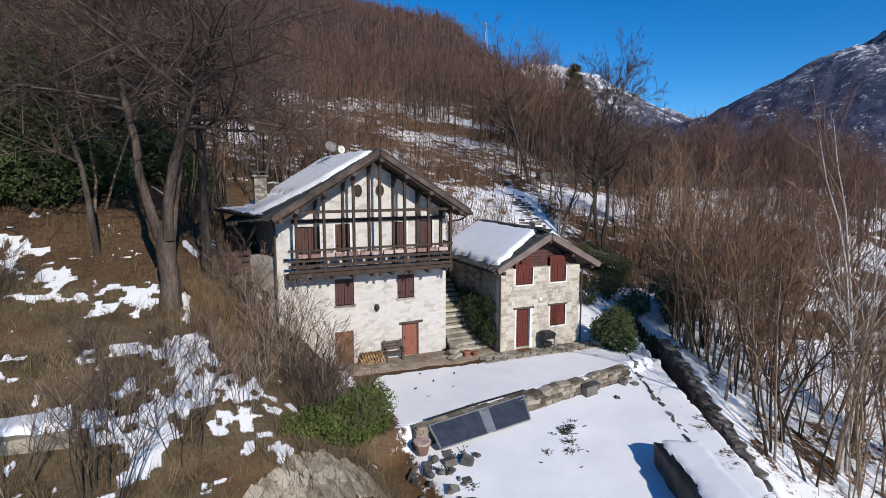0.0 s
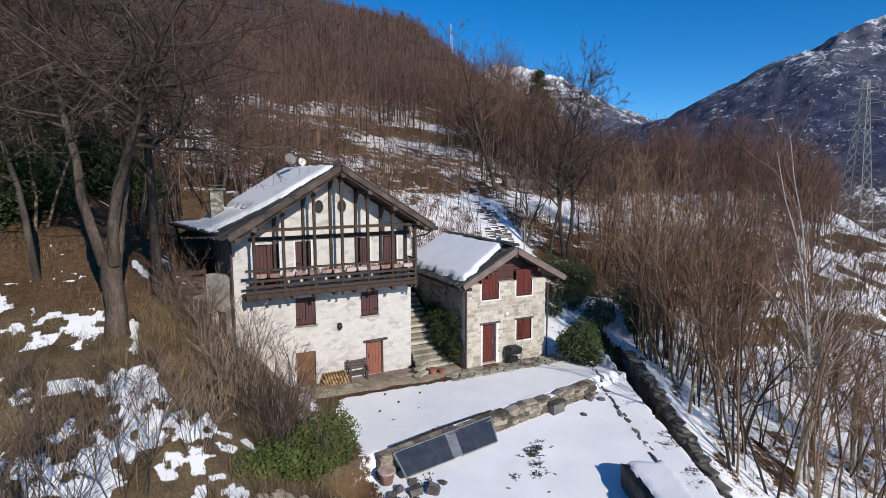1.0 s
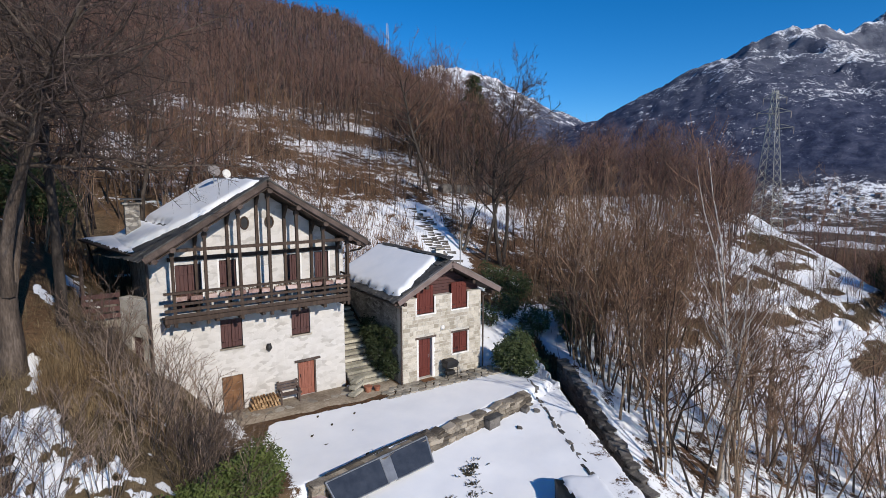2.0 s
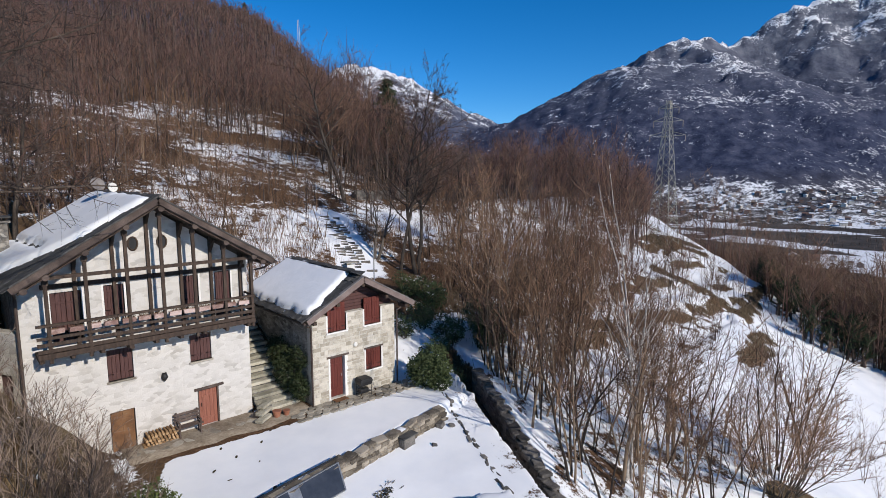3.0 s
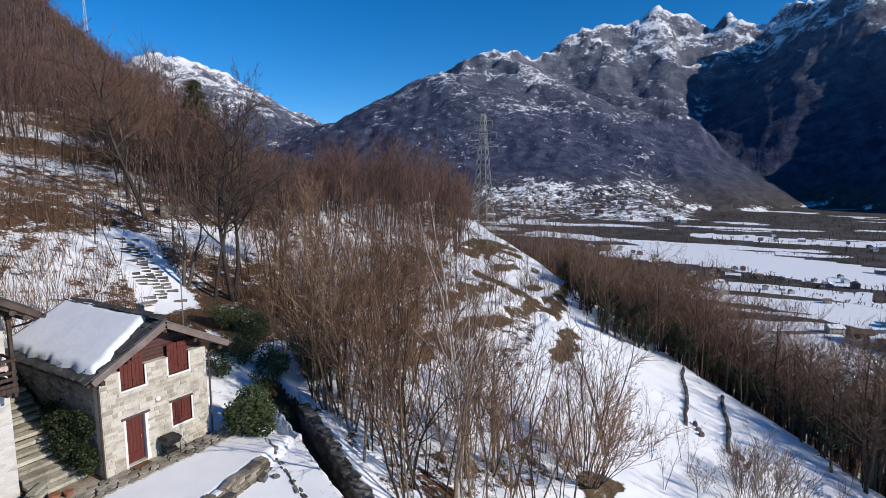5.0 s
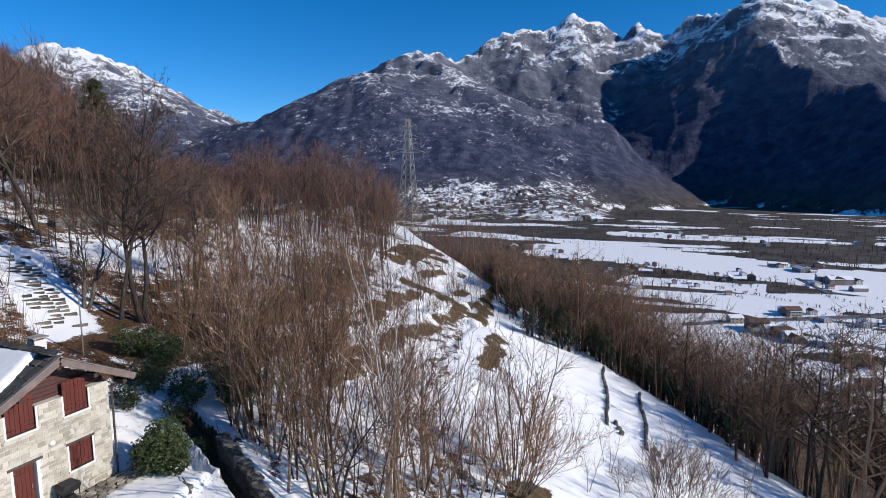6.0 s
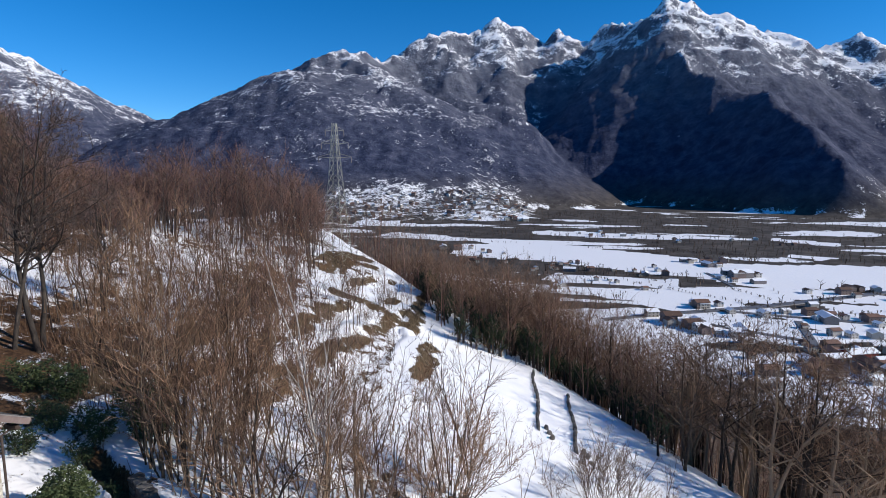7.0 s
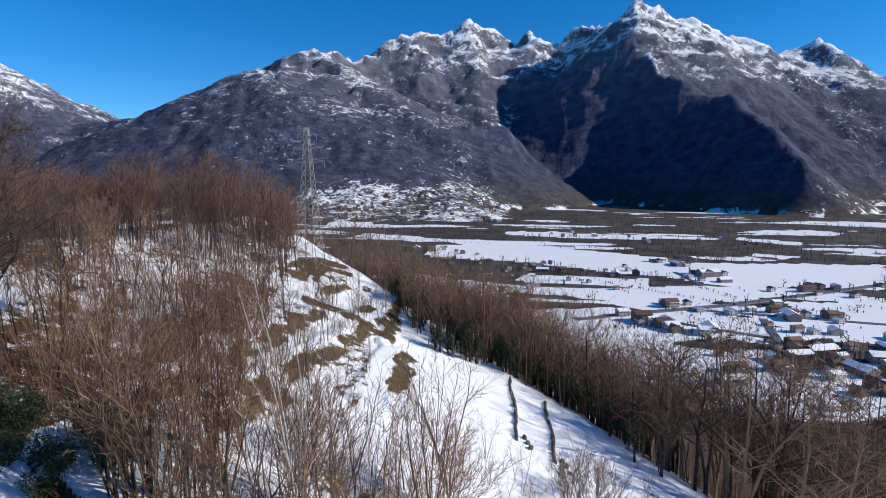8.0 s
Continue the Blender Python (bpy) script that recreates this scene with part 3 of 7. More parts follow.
# ---- houses ----
def masonry(name, light, mid, dark, joint, size, relief, flat=0.5):
    """Lime-washed rubble: stones showing through the coat."""
    n = Nodes(name)
    v = n.stretch(1.0 / size, 1.0 / size, 1.9 / size)
    jig = n.node("ShaderNodeVectorMath")
    jig.operation = "ADD"
    warp = n.node("ShaderNodeTexNoise", Scale=1.3, Detail=3.0)
    n.set(warp.inputs["Vector"], v)
    n.set(jig.inputs[0], v)
    n.set(jig.inputs[1], warp.outputs["Color"])
    cells = n.node("ShaderNodeTexVoronoi", Scale=1.0)
    n.set(cells.inputs["Vector"], jig.outputs[0])
    edge = n.node("ShaderNodeTexVoronoi", Scale=1.0)
    edge.feature = "DISTANCE_TO_EDGE"
    n.set(edge.inputs["Vector"], jig.outputs[0])
    sep = n.node("ShaderNodeSeparateColor")
    n.set(sep.inputs[0], cells.outputs["Color"])
    tone = n.math("ADD", n.math("MULTIPLY", sep.outputs[0], 0.45), n.math("MULTIPLY", n.noise(1.2, 5, 0.6), 0.75))
    c = n.ramp(tone, [(0.3, dark), (0.52, mid), (0.78, light)])
    gap = n.span(edge.outputs["Distance"], 0.0, 0.1)
    c = n.mix(n.math("MULTIPLY", n.math("SUBTRACT", 1.0, gap), flat), c, joint)
    stain = n.ramp(n.noise(0.9, 6, 0.65, n.stretch(1, 1, 0.45)), [(0.56, (0, 0, 0)), (0.72, (1, 1, 1))])
    c = n.mix(n.math("MULTIPLY", stain, 0.35), c, dark)
    n.bump(n.math("ADD", n.math("MULTIPLY", gap, relief), n.math("MULTIPLY", n.noise(18, 5, 0.65), 0.5)), 0.6, 0.03)
    return n.done(c, 0.92, 0.0, 0.2)


M_LIME = masonry("limewashed stone", (0.6, 0.575, 0.54), (0.54, 0.515, 0.48), (0.41, 0.385, 0.35), (0.575, 0.55, 0.515), 0.3, 0.16, 0.18)
M_RUBBLE = masonry("bare rubble masonry", (0.4, 0.37, 0.32), (0.27, 0.245, 0.21), (0.12, 0.105, 0.09), (0.16, 0.145, 0.125), 0.3, 0.9, 0.7)
M_SIDE = masonry("weathered pale rubble", (0.56, 0.525, 0.47), (0.45, 0.42, 0.37), (0.27, 0.245, 0.21), (0.4, 0.37, 0.32), 0.32, 0.8, 0.5)
M_MORTAR = masonry("pale mortar", (0.56, 0.53, 0.47), (0.49, 0.46, 0.4), (0.37, 0.34, 0.29), (0.52, 0.49, 0.43), 0.3, 0.3, 0.4)
M_BLOCK = plain("cut facade stone", (0.32, 0.283, 0.222), (0.445, 0.402, 0.332), (0.58, 0.535, 0.455), 2.2, 22, 0.9, 0.5, 0.01, vary=0.35)


def wall_front(x0, x1, z0, z1, y0, y1, openings):
    """A wall in the xz plane with real openings (x0, x1, z0, z1)."""
    mb = MB()
    xs = sorted({x0, x1, *[o[i] for o in openings for i in (0, 1)]})
    for a, b in zip(xs, xs[1:]):
        cuts = sorted((o[2], o[3]) for o in openings if o[0] <= a + 1e-6 and o[1] >= b - 1e-6)
        z = z0
        for lo, hi in cuts:
            if lo > z:
                mb.box(a, b, y0, y1, z, lo)
            z = max(z, hi)
        if z < z1:
            mb.box(a, b, y0, y1, z, z1)
    return mb


def plank_leaf(mb, x0, x1, z0, z1, y, boards=4, thick=0.05):
    """A boarded shutter or door leaf facing -y."""
    w = (x1 - x0) / boards
    for k in range(boards):
        mb.box(x0 + k * w + 0.004, x0 + (k + 1) * w - 0.004, y - thick, y, z0 + 0.01, z1 - 0.01)
    mb.box(x0 + 0.03, x1 - 0.03, y - thick - 0.02, y - thick, z0 + (z1 - z0) * 0.16, z0 + (z1 - z0) * 0.16 + 0.08)
    mb.box(x0 + 0.03, x1 - 0.03, y - thick - 0.02, y - thick, z0 + (z1 - z0) * 0.8, z0 + (z1 - z0) * 0.8 + 0.08)
    return mb


def leaf(parent, name, x0, x1, z0, z1, y, mat, label):
    """One shutter leaf: a grooved board face with two battens."""
    out, w = [], (x1 - x0) / 3
    for k in range(3):
        a, b = x0 + k * w, x0 + (k + 1) * w
        out += [(a, y - 0.03), (a + 0.008, y - 0.05), (b - 0.008, y - 0.05), (b, y - 0.03)]
    n = len(out)
    mb = MB().add([(x, yy, z) for z in (z0, z1) for x, yy in out], [(i, i + 1, n + i + 1, n + i) for i in range(n - 1)])
    mb.add([(x, yy, z) for z in (z0, z1) for x, yy in ((x0, y - 0.03), (x1, y - 0.03), (x1, y), (x0, y))], [(3, 2, 1, 0), (4, 5, 6, 7), (1, 2, 6, 5), (2, 3, 7, 6), (3, 0, 4, 7)])
    s = part(name, mb, mat, parent, label)
    for f in (0.18, 0.78):
        part("batten", MB().box(x0 + 0.02, x1 - 0.02, y - 0.075, y - 0.049, z0 + (z1 - z0) * f, z0 + (z1 - z0) * f + 0.07), mat, s)
    return s


def snow_sheet(origin, eu, ev, nu, nv, lu, lv, inside, thick=0.13, seed=0, skirt=0.3):
    """A layer of snow on a slope: inside(u, v) gives metres from its edge."""
    eu, ev = Vector(eu).normalized(), Vector(ev).normalized()
    nrm = eu.cross(ev)
    nrm = nrm if nrm.z > 0 else -nrm
    mb, index = MB(), {}
    for i in range(nu + 1):
        for j in range(nv + 1):
            u, v = lu * i / nu, lv * j / nv
            d = inside(u, v) + 0.16 * float(fbm(u * 1.7 + seed, v * 1.7, 4))
            if d > -skirt:
                h = thick * math.sqrt(min(1.0, max(0.0, d) / 0.22)) + 0.9 * min(0.0, d) + 0.012 * float(fbm(u * 1.2 + seed, v * 1.2 + 5, 2)) + 0.085
                index[i, j] = len(mb.v)
                mb.v.append(tuple(Vector(origin) + eu * u + ev * v + nrm * h))
    up = eu.cross(ev).z > 0
    for i in range(nu):
        for j in range(nv):
            q = [(i, j), (i + 1, j), (i + 1, j + 1), (i, j + 1)]
            if all(k in index for k in q):
                f = [index[k] for k in q]
                mb.f.append(tuple(f if up else f[::-1]))
    return mb


def slab_stone(mb, c, eu, ev, nrm, lu, lv, th):
    """One split slate lying on a slope."""
    j = lambda s: random.uniform(-s, s)
    vs = []
    for k in (0, 1):
        for su, sv in ((-1, -1), (1, -1), (1, 1), (-1, 1)):
            vs.append(c + eu * (su * lu / 2 + j(0.04)) + ev * (sv * lv / 2 + j(0.04)) + nrm * (k * th + (su > 0) * 0.0))
    mb.add(vs, [(3, 2, 1, 0), (4, 5, 6, 7), (0, 1, 5, 4), (1, 2, 6, 5), (2, 3, 7, 6), (3, 0, 4, 7)])


def slate_slope(roof, ridge, eave, y0, y1, single_rows, skew=0.0):
    """Split slates on one roof slope from the eave up; the first ranks along the front edge are pieces of their own."""
    random.seed(int(abs(ridge[0]) * 100 + abs(eave[0]) * 10))
    eu = Vector((eave[0] - ridge[0], 0, eave[1] - ridge[1]))
    length = eu.length
    eu.normalize()
    ev = Vector((0, 1, 0))
    nrm = eu.cross(ev)
    nrm = nrm if nrm.z > 0 else -nrm
    rest, rows = MB(), int(length / 0.3)
    protos = []
    for k in range(6):
        m = MB()
        slab_stone(m, Vector((0, 0, 0)), eu, ev, (nrm + eu * 0.0).normalized(), random.uniform(0.42, 0.56), random.uniform(0.36, 0.52), random.uniform(0.03, 0.055))
        protos.append(m.mesh("slate", M_SLATE))
    n = int((y1 - y0) / 0.42)
    for r in range(rows + 1):
        u = length - 0.1 - r * 0.3
        for k in range(n + 1):
            y = y0 + 0.2 + k * 0.42 + random.uniform(-0.06, 0.06) + (r % 2) * 0.18
            if y > y1:
                continue
            c = Vector((ridge[0], y, ridge[1])) + eu * (u + skew * (y - y0) * u / length) + nrm * (0.02 + 0.012 * (r % 3) + random.uniform(0, 0.02))
            if k < single_rows:
                s = part("slate", random.choice(protos), None, roof)
                s.matrix_basis = Matrix.Translation(c) @ Matrix.Rotation(random.uniform(-0.06, 0.06), 4, "Y") @ Matrix.Rotation(random.uniform(-0.08, 0.08), 4, nrm)
            else:
                slab_stone(rest, c, eu, ev, nrm, random.uniform(0.42, 0.56), random.uniform(0.38, 0.5), 0.045)
    tagged(part("slate_field", rest, M_SLATE, roof), kind="stuff")


def big_house():
    h = thing("house", (-3.9, 4.0, 0), "tall limewashed stone house with dark timber balcony and snowy roof", "house")
    ops = [(-2.28, -1.42, 0.0, 1.58), (-5.45, -4.6, -0.45, 1.55), (-5.4, -4.54, 2.76, 3.97), (-2.47, -1.63, 2.85, 3.97),
           (-6.95, -6.02, 4.5, 6.36), (-5.33, -4.67, 5.2, 6.42), (-2.66, -2.0, 5.2, 6.44), (-1.35, -0.7, 4.5, 6.47)]
    mb = wall_front(-7.85, 0.0, -1.2, 6.85, 0.0, 0.5, ops)
    mb.prism([(-7.85, 6.85), (0.0, 6.85), (-3.65, 9.2)], 0.0, 0.5)
    part("front_wall", mb, M_LIME, h, "limewashed rough stone wall")
    mb = MB().box(-0.5, 0.0, 0.5, 9.0, -1.2, 6.7)
    mb.box(-7.85, -0.5, 8.5, 9.0, -1.2, 6.7)
    part("west_wall", MB().box(-7.85, -7.35, 0.5, 8.5, -1.2, 6.7), M_RUBBLE, h)
    # splayed wing wall beside the front, the side gallery behind it
    wing = MB()
    turn = pose(-7.84, 0.02, 0, 0, 0, 120)
    for a, b, z0, z1 in ((0.0, 0.62, -1.2, 5.05), (0.62, 1.3, -1.2, 2.35), (0.62, 1.3, 3.55, 5.05), (1.3, 1.85, -1.2, 5.05)):
        wing.box(a, b, -0.4, 0.0, z0, z1, turn)
    part("wing_wall", wing, M_SIDE, h, "pale weathered rubble wing wall")
    part("side_window", MB().box(0.64, 1.28, -0.2, -0.12, 2.37, 3.53, turn), M_SHUTTER, h, "closed dark shutter in the wing wall")
    g = part("side_gallery", MB().box(-10.0, -8.62, 1.72, 7.5, 3.85, 4.15), M_FLAG, h, "small side gallery with red brown boarded railing")
    for k in range(4):
        part("rail_board", MB().box(-10.0, -8.75, 1.66, 1.7, 4.24 + 0.27 * k, 4.42 + 0.27 * k), M_SHUTTER, g)
        part("rail_board", MB().box(-10.03, -9.99, 1.74, 7.5, 4.24 + 0.27 * k, 4.42 + 0.27 * k), M_SHUTTER, g)
    for x in (-9.94, -9.35, -8.78):
        part("post", MB().box(x - 0.05, x + 0.05, 1.71, 1.81, 4.152, 6.6 if x < -9.8 else 5.3), M_TIMBER, g)
    part("gallery_foot", MB().box(-9.8, -8.7, 2.3, 7.4, 0.5, 3.848), M_SIDE, g)
    part("cellar_hatch", MB().box(-9.5, -9.0, 2.24, 2.3, 2.2, 3.5), M_TIMBER, g)
    part("side_wall", mb, M_RUBBLE, h, "bare grey rubble side walls")
    part("floor_slab", MB().box(-7.6, -0.4, 0.4, 8.6, 4.1, 4.3), M_TIMBER, h)
    # openings: frame, leaves
    for (x0, x1, z0, z1), kind in zip(ops, ("door", "plate", "shutter", "shutter", "dark", "dark", "dark", "dark")):
        if kind == "door":
            d = part("door", plank_leaf(MB(), x0 + 0.05, x1 - 0.05, z0, z1 - 0.05, 0.16, 5), M_DOOR, h, "faded red boarded cellar door")
            part("handle", MB().tube([(x0 + 0.16, 0.06, 0.85), (x0 + 0.16, 0.06, 1.0)], [0.012, 0.012]), M_BLACK, d)
            part("door_frame", MB().box(x0, x0 + 0.06, 0.02, 0.24, z0, z1).box(x1 - 0.06, x1, 0.02, 0.24, z0, z1), M_BEAM, h)
            part("lintel", MB().beam((x0 - 0.12, 0.02, z1 + 0.05), (x1 + 0.2, 0.02, z1 + 0.08), 0.16, 0.1), M_BEAM, h, "rough wooden lintel")
        elif kind == "plate":
            part("cellar_door", plank_leaf(MB(), x0 + 0.03, x1 - 0.03, z0, z1 - 0.03, 0.08, 2, 0.03), M_RUST, h, "rust brown cellar door")
        else:
            mid = (x0 + x1) / 2
            yy = 0.10 if kind == "shutter" else 0.14
            for a, b, hx in ((x0 + 0.02, mid - 0.006, x0 + 0.02), (mid + 0.006, x1 - 0.02, x1 - 0.2)):
                s = leaf(h, "shutter" if z0 > 4.6 or kind == "shutter" else "balcony_door", a, b, z0 + 0.02, z1 - 0.02, yy, M_SHUTTER, "closed dark red brown leaf")
                part("hinge", MB().box(hx, hx + 0.18, yy - 0.075, yy - 0.062, z0 + 0.25, z0 + 0.28), M_BLACK, s)
            if kind == "shutter":
                part("window_sill", MB().box(x0 - 0.06, x1 + 0.06, -0.06, 0.12, z0 - 0.07, z0), M_FLAG, h)
            else:
                part("window_jamb", MB().box(x0 - 0.07, x0, -0.012, 0.1, z0, z1 + 0.05), M_WHITE, h)
                part("window_jamb", MB().box(x1, x1 + 0.07, -0.012, 0.1, z0, z1 + 0.05), M_WHITE, h)
    # round windows under the gable
    for x in (-4.27, -3.26):
        ring = MB()
        n = 14
        pts = [(x + 0.17 * math.cos(2 * math.pi * k / n), -0.02, 7.88 + 0.25 * math.sin(2 * math.pi * k / n)) for k in range(n + 1)]
        ring.tube(pts, [0.035] * (n + 1), 5, False)
        o = part("round_window", ring, M_TIMBER, h, "small oval attic window with timber rim")
        part("pane", MB().add([(x + 0.16 * math.cos(2 * math.pi * k / n), -0.01, 7.88 + 0.24 * math.sin(2 * math.pi * k / n)) for k in range(n)], [tuple(range(n))]), M_BLACK, o)
    v = MB()
    v.tube([(-3.5, -0.05, 2.35), (-3.5, -0.09, 2.5), (-3.5, -0.05, 2.68)], [0.05, 0.13, 0.08], 8)
    part("wall_lantern", v, M_BLACK, h, "small dark wall lantern", True)
    # balcony
    b = part("balcony", MB().box(-7.5, -0.12, -0.98, -0.0, 4.30, 4.38), M_TIMBER, h, "dark brown timber balcony with planters")
    for k in range(9):
        x = -7.4 + k * 0.88
        part("joist", MB().box(x - 0.07, x + 0.07, -0.86, 0.0, 4.16, 4.295).box(x - 0.06, x + 0.06, -0.94, -0.86, 4.18, 4.29), M_TIMBER, b)
    posts = (-7.14, -5.99, -4.72, -3.55, -2.41, -1.27, -0.17)
    slope = lambda x: 9.57 - 0.62 * abs(x + 3.65) - 0.32
    for x in posts:
        part("post", MB().box(x - 0.055, x + 0.055, -0.97, -0.85, 4.14, slope(x)).box(x - 0.085, x + 0.085, -0.99, -0.82, slope(x) - 0.3, slope(x) - 0.14), M_TIMBER, b)
    for x in (-6.2, -4.98, -3.8, -2.66, -1.5, -0.3):
        m = MB().box(x - 0.055, x + 0.055, -0.14, -0.02, 4.42, slope(x) + 0.05)
        m.beam((x, -0.08, slope(x) - 0.55), (x, -0.55, slope(x) - 0.02), 0.1, 0.12)
        part("wall_post", m, M_TIMBER, b)
    for z, w, hh in ((5.45, 0.11, 0.08), (5.02, 0.05, 0.1), (4.8, 0.05, 0.12), (4.58, 0.05, 0.12), (4.4, 0.06, 0.17)):
        part("rail", MB().box(-7.5, -0.1, -1.0 - (0.0 if w < 0.1 else 0.03), -1.0 + w, z - hh / 2, z + hh / 2), M_TIMBER, b)
        part("side_rail", MB().box(-0.15, -0.1, -0.95, 0.0, z - hh / 2, z + hh / 2), M_TIMBER, b)
    part("tie_beam", MB().box(-7.5, -0.1, -0.96, -0.85, 6.98, 7.1), M_TIMBER, b)
    part("wall_beam", MB().box(-7.2, -0.1, -0.1, -0.005, 6.52, 6.68), M_TIMBER, b)
    random.seed(4)
    for k in range(13):
        x = -7.1 + k * 0.53 + random.uniform(-0.03, 0.03)
        m = MB().box(x, x + 0.42, -0.93, -0.77, 5.12, 5.28, None, 0.014)
        p = part("planter", m, M_PINK, b, "dusty pink flower box")
        s = MB()
        for _ in range(26):
            q = Vector((x + random.uniform(0.03, 0.42), random.uniform(-0.91, -0.77), 5.29))
            s.tube([q, q + Vector((random.uniform(-0.08, 0.08), random.uniform(-0.06, 0.06), random.uniform(0.04, 0.16)))], [0.012, 0.004], 3, False)
        part("dry_tuft", s, M_TWIG_PALE, p)
    # roof
    roof = part("roof", MB().prism([(-3.65, 9.52), (-3.65, 9.34), (-8.0, 6.66), (-8.12, 6.8)], -1.3, 9.2).prism([(-3.65, 9.34), (-3.65, 9.52), (0.66, 6.88), (0.56, 6.72)], -1.3, 9.2), M_BEAM, h, "weathered timber roof deck under slates")
    wing = MB()
    wing.add([(-8.12, -0.6, 6.8), (-10.0, 9.2, 6.72), (-8.12, 9.2, 6.85), (-8.0, -0.6, 6.66), (-9.9, 9.2, 6.58), (-8.0, 9.2, 6.66)], [(0, 2, 1), (3, 4, 5), (0, 1, 4, 3), (1, 2, 5, 4), (2, 0, 3, 5)])
    part("eave_wing", wing, M_BEAM, roof)
    for sx, ex, ez in ((-1, -8.1, 6.78), (1, 0.62, 6.86)):
        part("barge_board", MB().beam((-3.65 + sx * 0.0, -1.36, 9.5), (ex, -1.36, ez), 0.06, 0.2), M_BEAM, roof, "weathered brown barge board")
        part("barge_cap", MB().beam((-3.65, -1.34, 9.66), (ex, -1.34, ez + 0.16), 0.16, 0.05), M_SLATE, roof)
    for x in posts + (-7.75, 0.2):
        z = 9.57 - 0.62 * abs(x + 3.65) - 0.30
        part("purlin", MB().tube([(x, -1.32, z), (x, 0.2, z)], [0.11, 0.11], 8), M_BEAM, roof)
    part("soffit", MB().prism([(-3.65, 9.32), (-3.65, 9.27), (-7.9, 6.62), (-7.9, 6.67)], -1.28, 0.0).prism([(-3.65, 9.27), (-3.65, 9.32), (0.5, 6.73), (0.5, 6.68)], -1.28, 0.0), M_TIMBER, roof)
    slate_slope(roof, (-3.65, 9.52), (-8.12, 6.8), -1.3, 9.1, 3, 0.14)
    slate_slope(roof, (-3.65, 9.52), (0.66, 6.88), -1.3, 9.1, 1)
    # gutter and downpipes
    part("gutter", MB().tube([(0.74, -1.3, 6.8), (0.74, 9.0, 6.74)], [0.07, 0.07], 8), M_PIPE, h)
    pts = [(0.72, -0.9, 6.75), (0.6, -0.5, 6.5), (0.1, -0.12, 6.35), (0.08, -0.1, 4.5)]
    part("downpipe", MB().tube(pts, [0.045] * 4, 8), M_PIPE, h)
    part("downpipe", MB().tube([(-7.95, -0.3, 6.7), (-7.9, -0.1, 6.3), (-7.9, -0.08, 1.2)], [0.05] * 3, 8), M_PIPE, h)
    # chimney, dish and aerial on the ridge
    c = part("chimney", MB().box(-8.1, -7.5, 5.6, 6.3, 6.7, 8.5).box(-8.2, -7.4, 5.5, 6.4, 8.5, 8.58), M_RUBBLE, h, "stone chimney with slab top")
    part("cap_stone", MB().box(-8.22, -7.38, 5.48, 6.42, 8.7, 8.76).box(-8.1, -8.0, 5.6, 5.7, 8.58, 8.7).box(-7.6, -7.5, 6.2, 6.3, 8.58, 8.7), M_SLATE, c)
    return h


def satellite_dish():
    d = thing("satellite_dish", (-4.3, 5.2, 9.6), "grey satellite dish on the house roof ridge", "satellite dish")
    m, n = MB(), 16
    tilt = Matrix.Translation((-4.3, 5.2, 10.02)) @ Matrix.Rotation(radians(62), 4, "X") @ Matrix.Rotation(radians(15), 4, "Y")
    rings = [(0.02, 0.0), (0.12, 0.01), (0.23, 0.037), (0.31, 0.074)]
    for r, z in rings:
        for k in range(n):
            m.v.append(tuple(tilt @ Vector((r * math.cos(2 * math.pi * k / n), r * math.sin(2 * math.pi * k / n), z))))
    for i in range(len(rings) - 1):
        for k in range(n):
            m.f.append((i * n + k, i * n + (k + 1) % n, (i + 1) * n + (k + 1) % n, (i + 1) * n + k))
    dish = part("reflector", m, M_GREY, d, "", True)
    sol = dish.modifiers.new("solid", "SOLIDIFY")
    sol.thickness = 0.02
    part("mast", MB().tube([(-4.3, 5.25, 9.0), (-4.3, 5.25, 10.0)], [0.025, 0.025], 8), M_STEEL, d)
    part("arm", MB().tube([(-4.3, 5.2, 9.75), (-4.35, 4.75, 9.95)], [0.015, 0.012], 6), M_STEEL, d)
    d2 = thing("small_dish", (-3.8, 5.0, 9.6), "small white round dish on the roof ridge", "satellite dish")
    m = MB().tube([(-3.8, 4.98, 9.87), (-3.78, 4.86, 9.9), (-3.77, 4.84, 9.9)], [0.12, 0.21, 0.2], 14)
    part("reflector", m, M_WHITE, d2)
    part("mast", MB().tube([(-3.8, 5.0, 9.3), (-3.8, 5.0, 9.9)], [0.02, 0.02], 6), M_STEEL, d2)


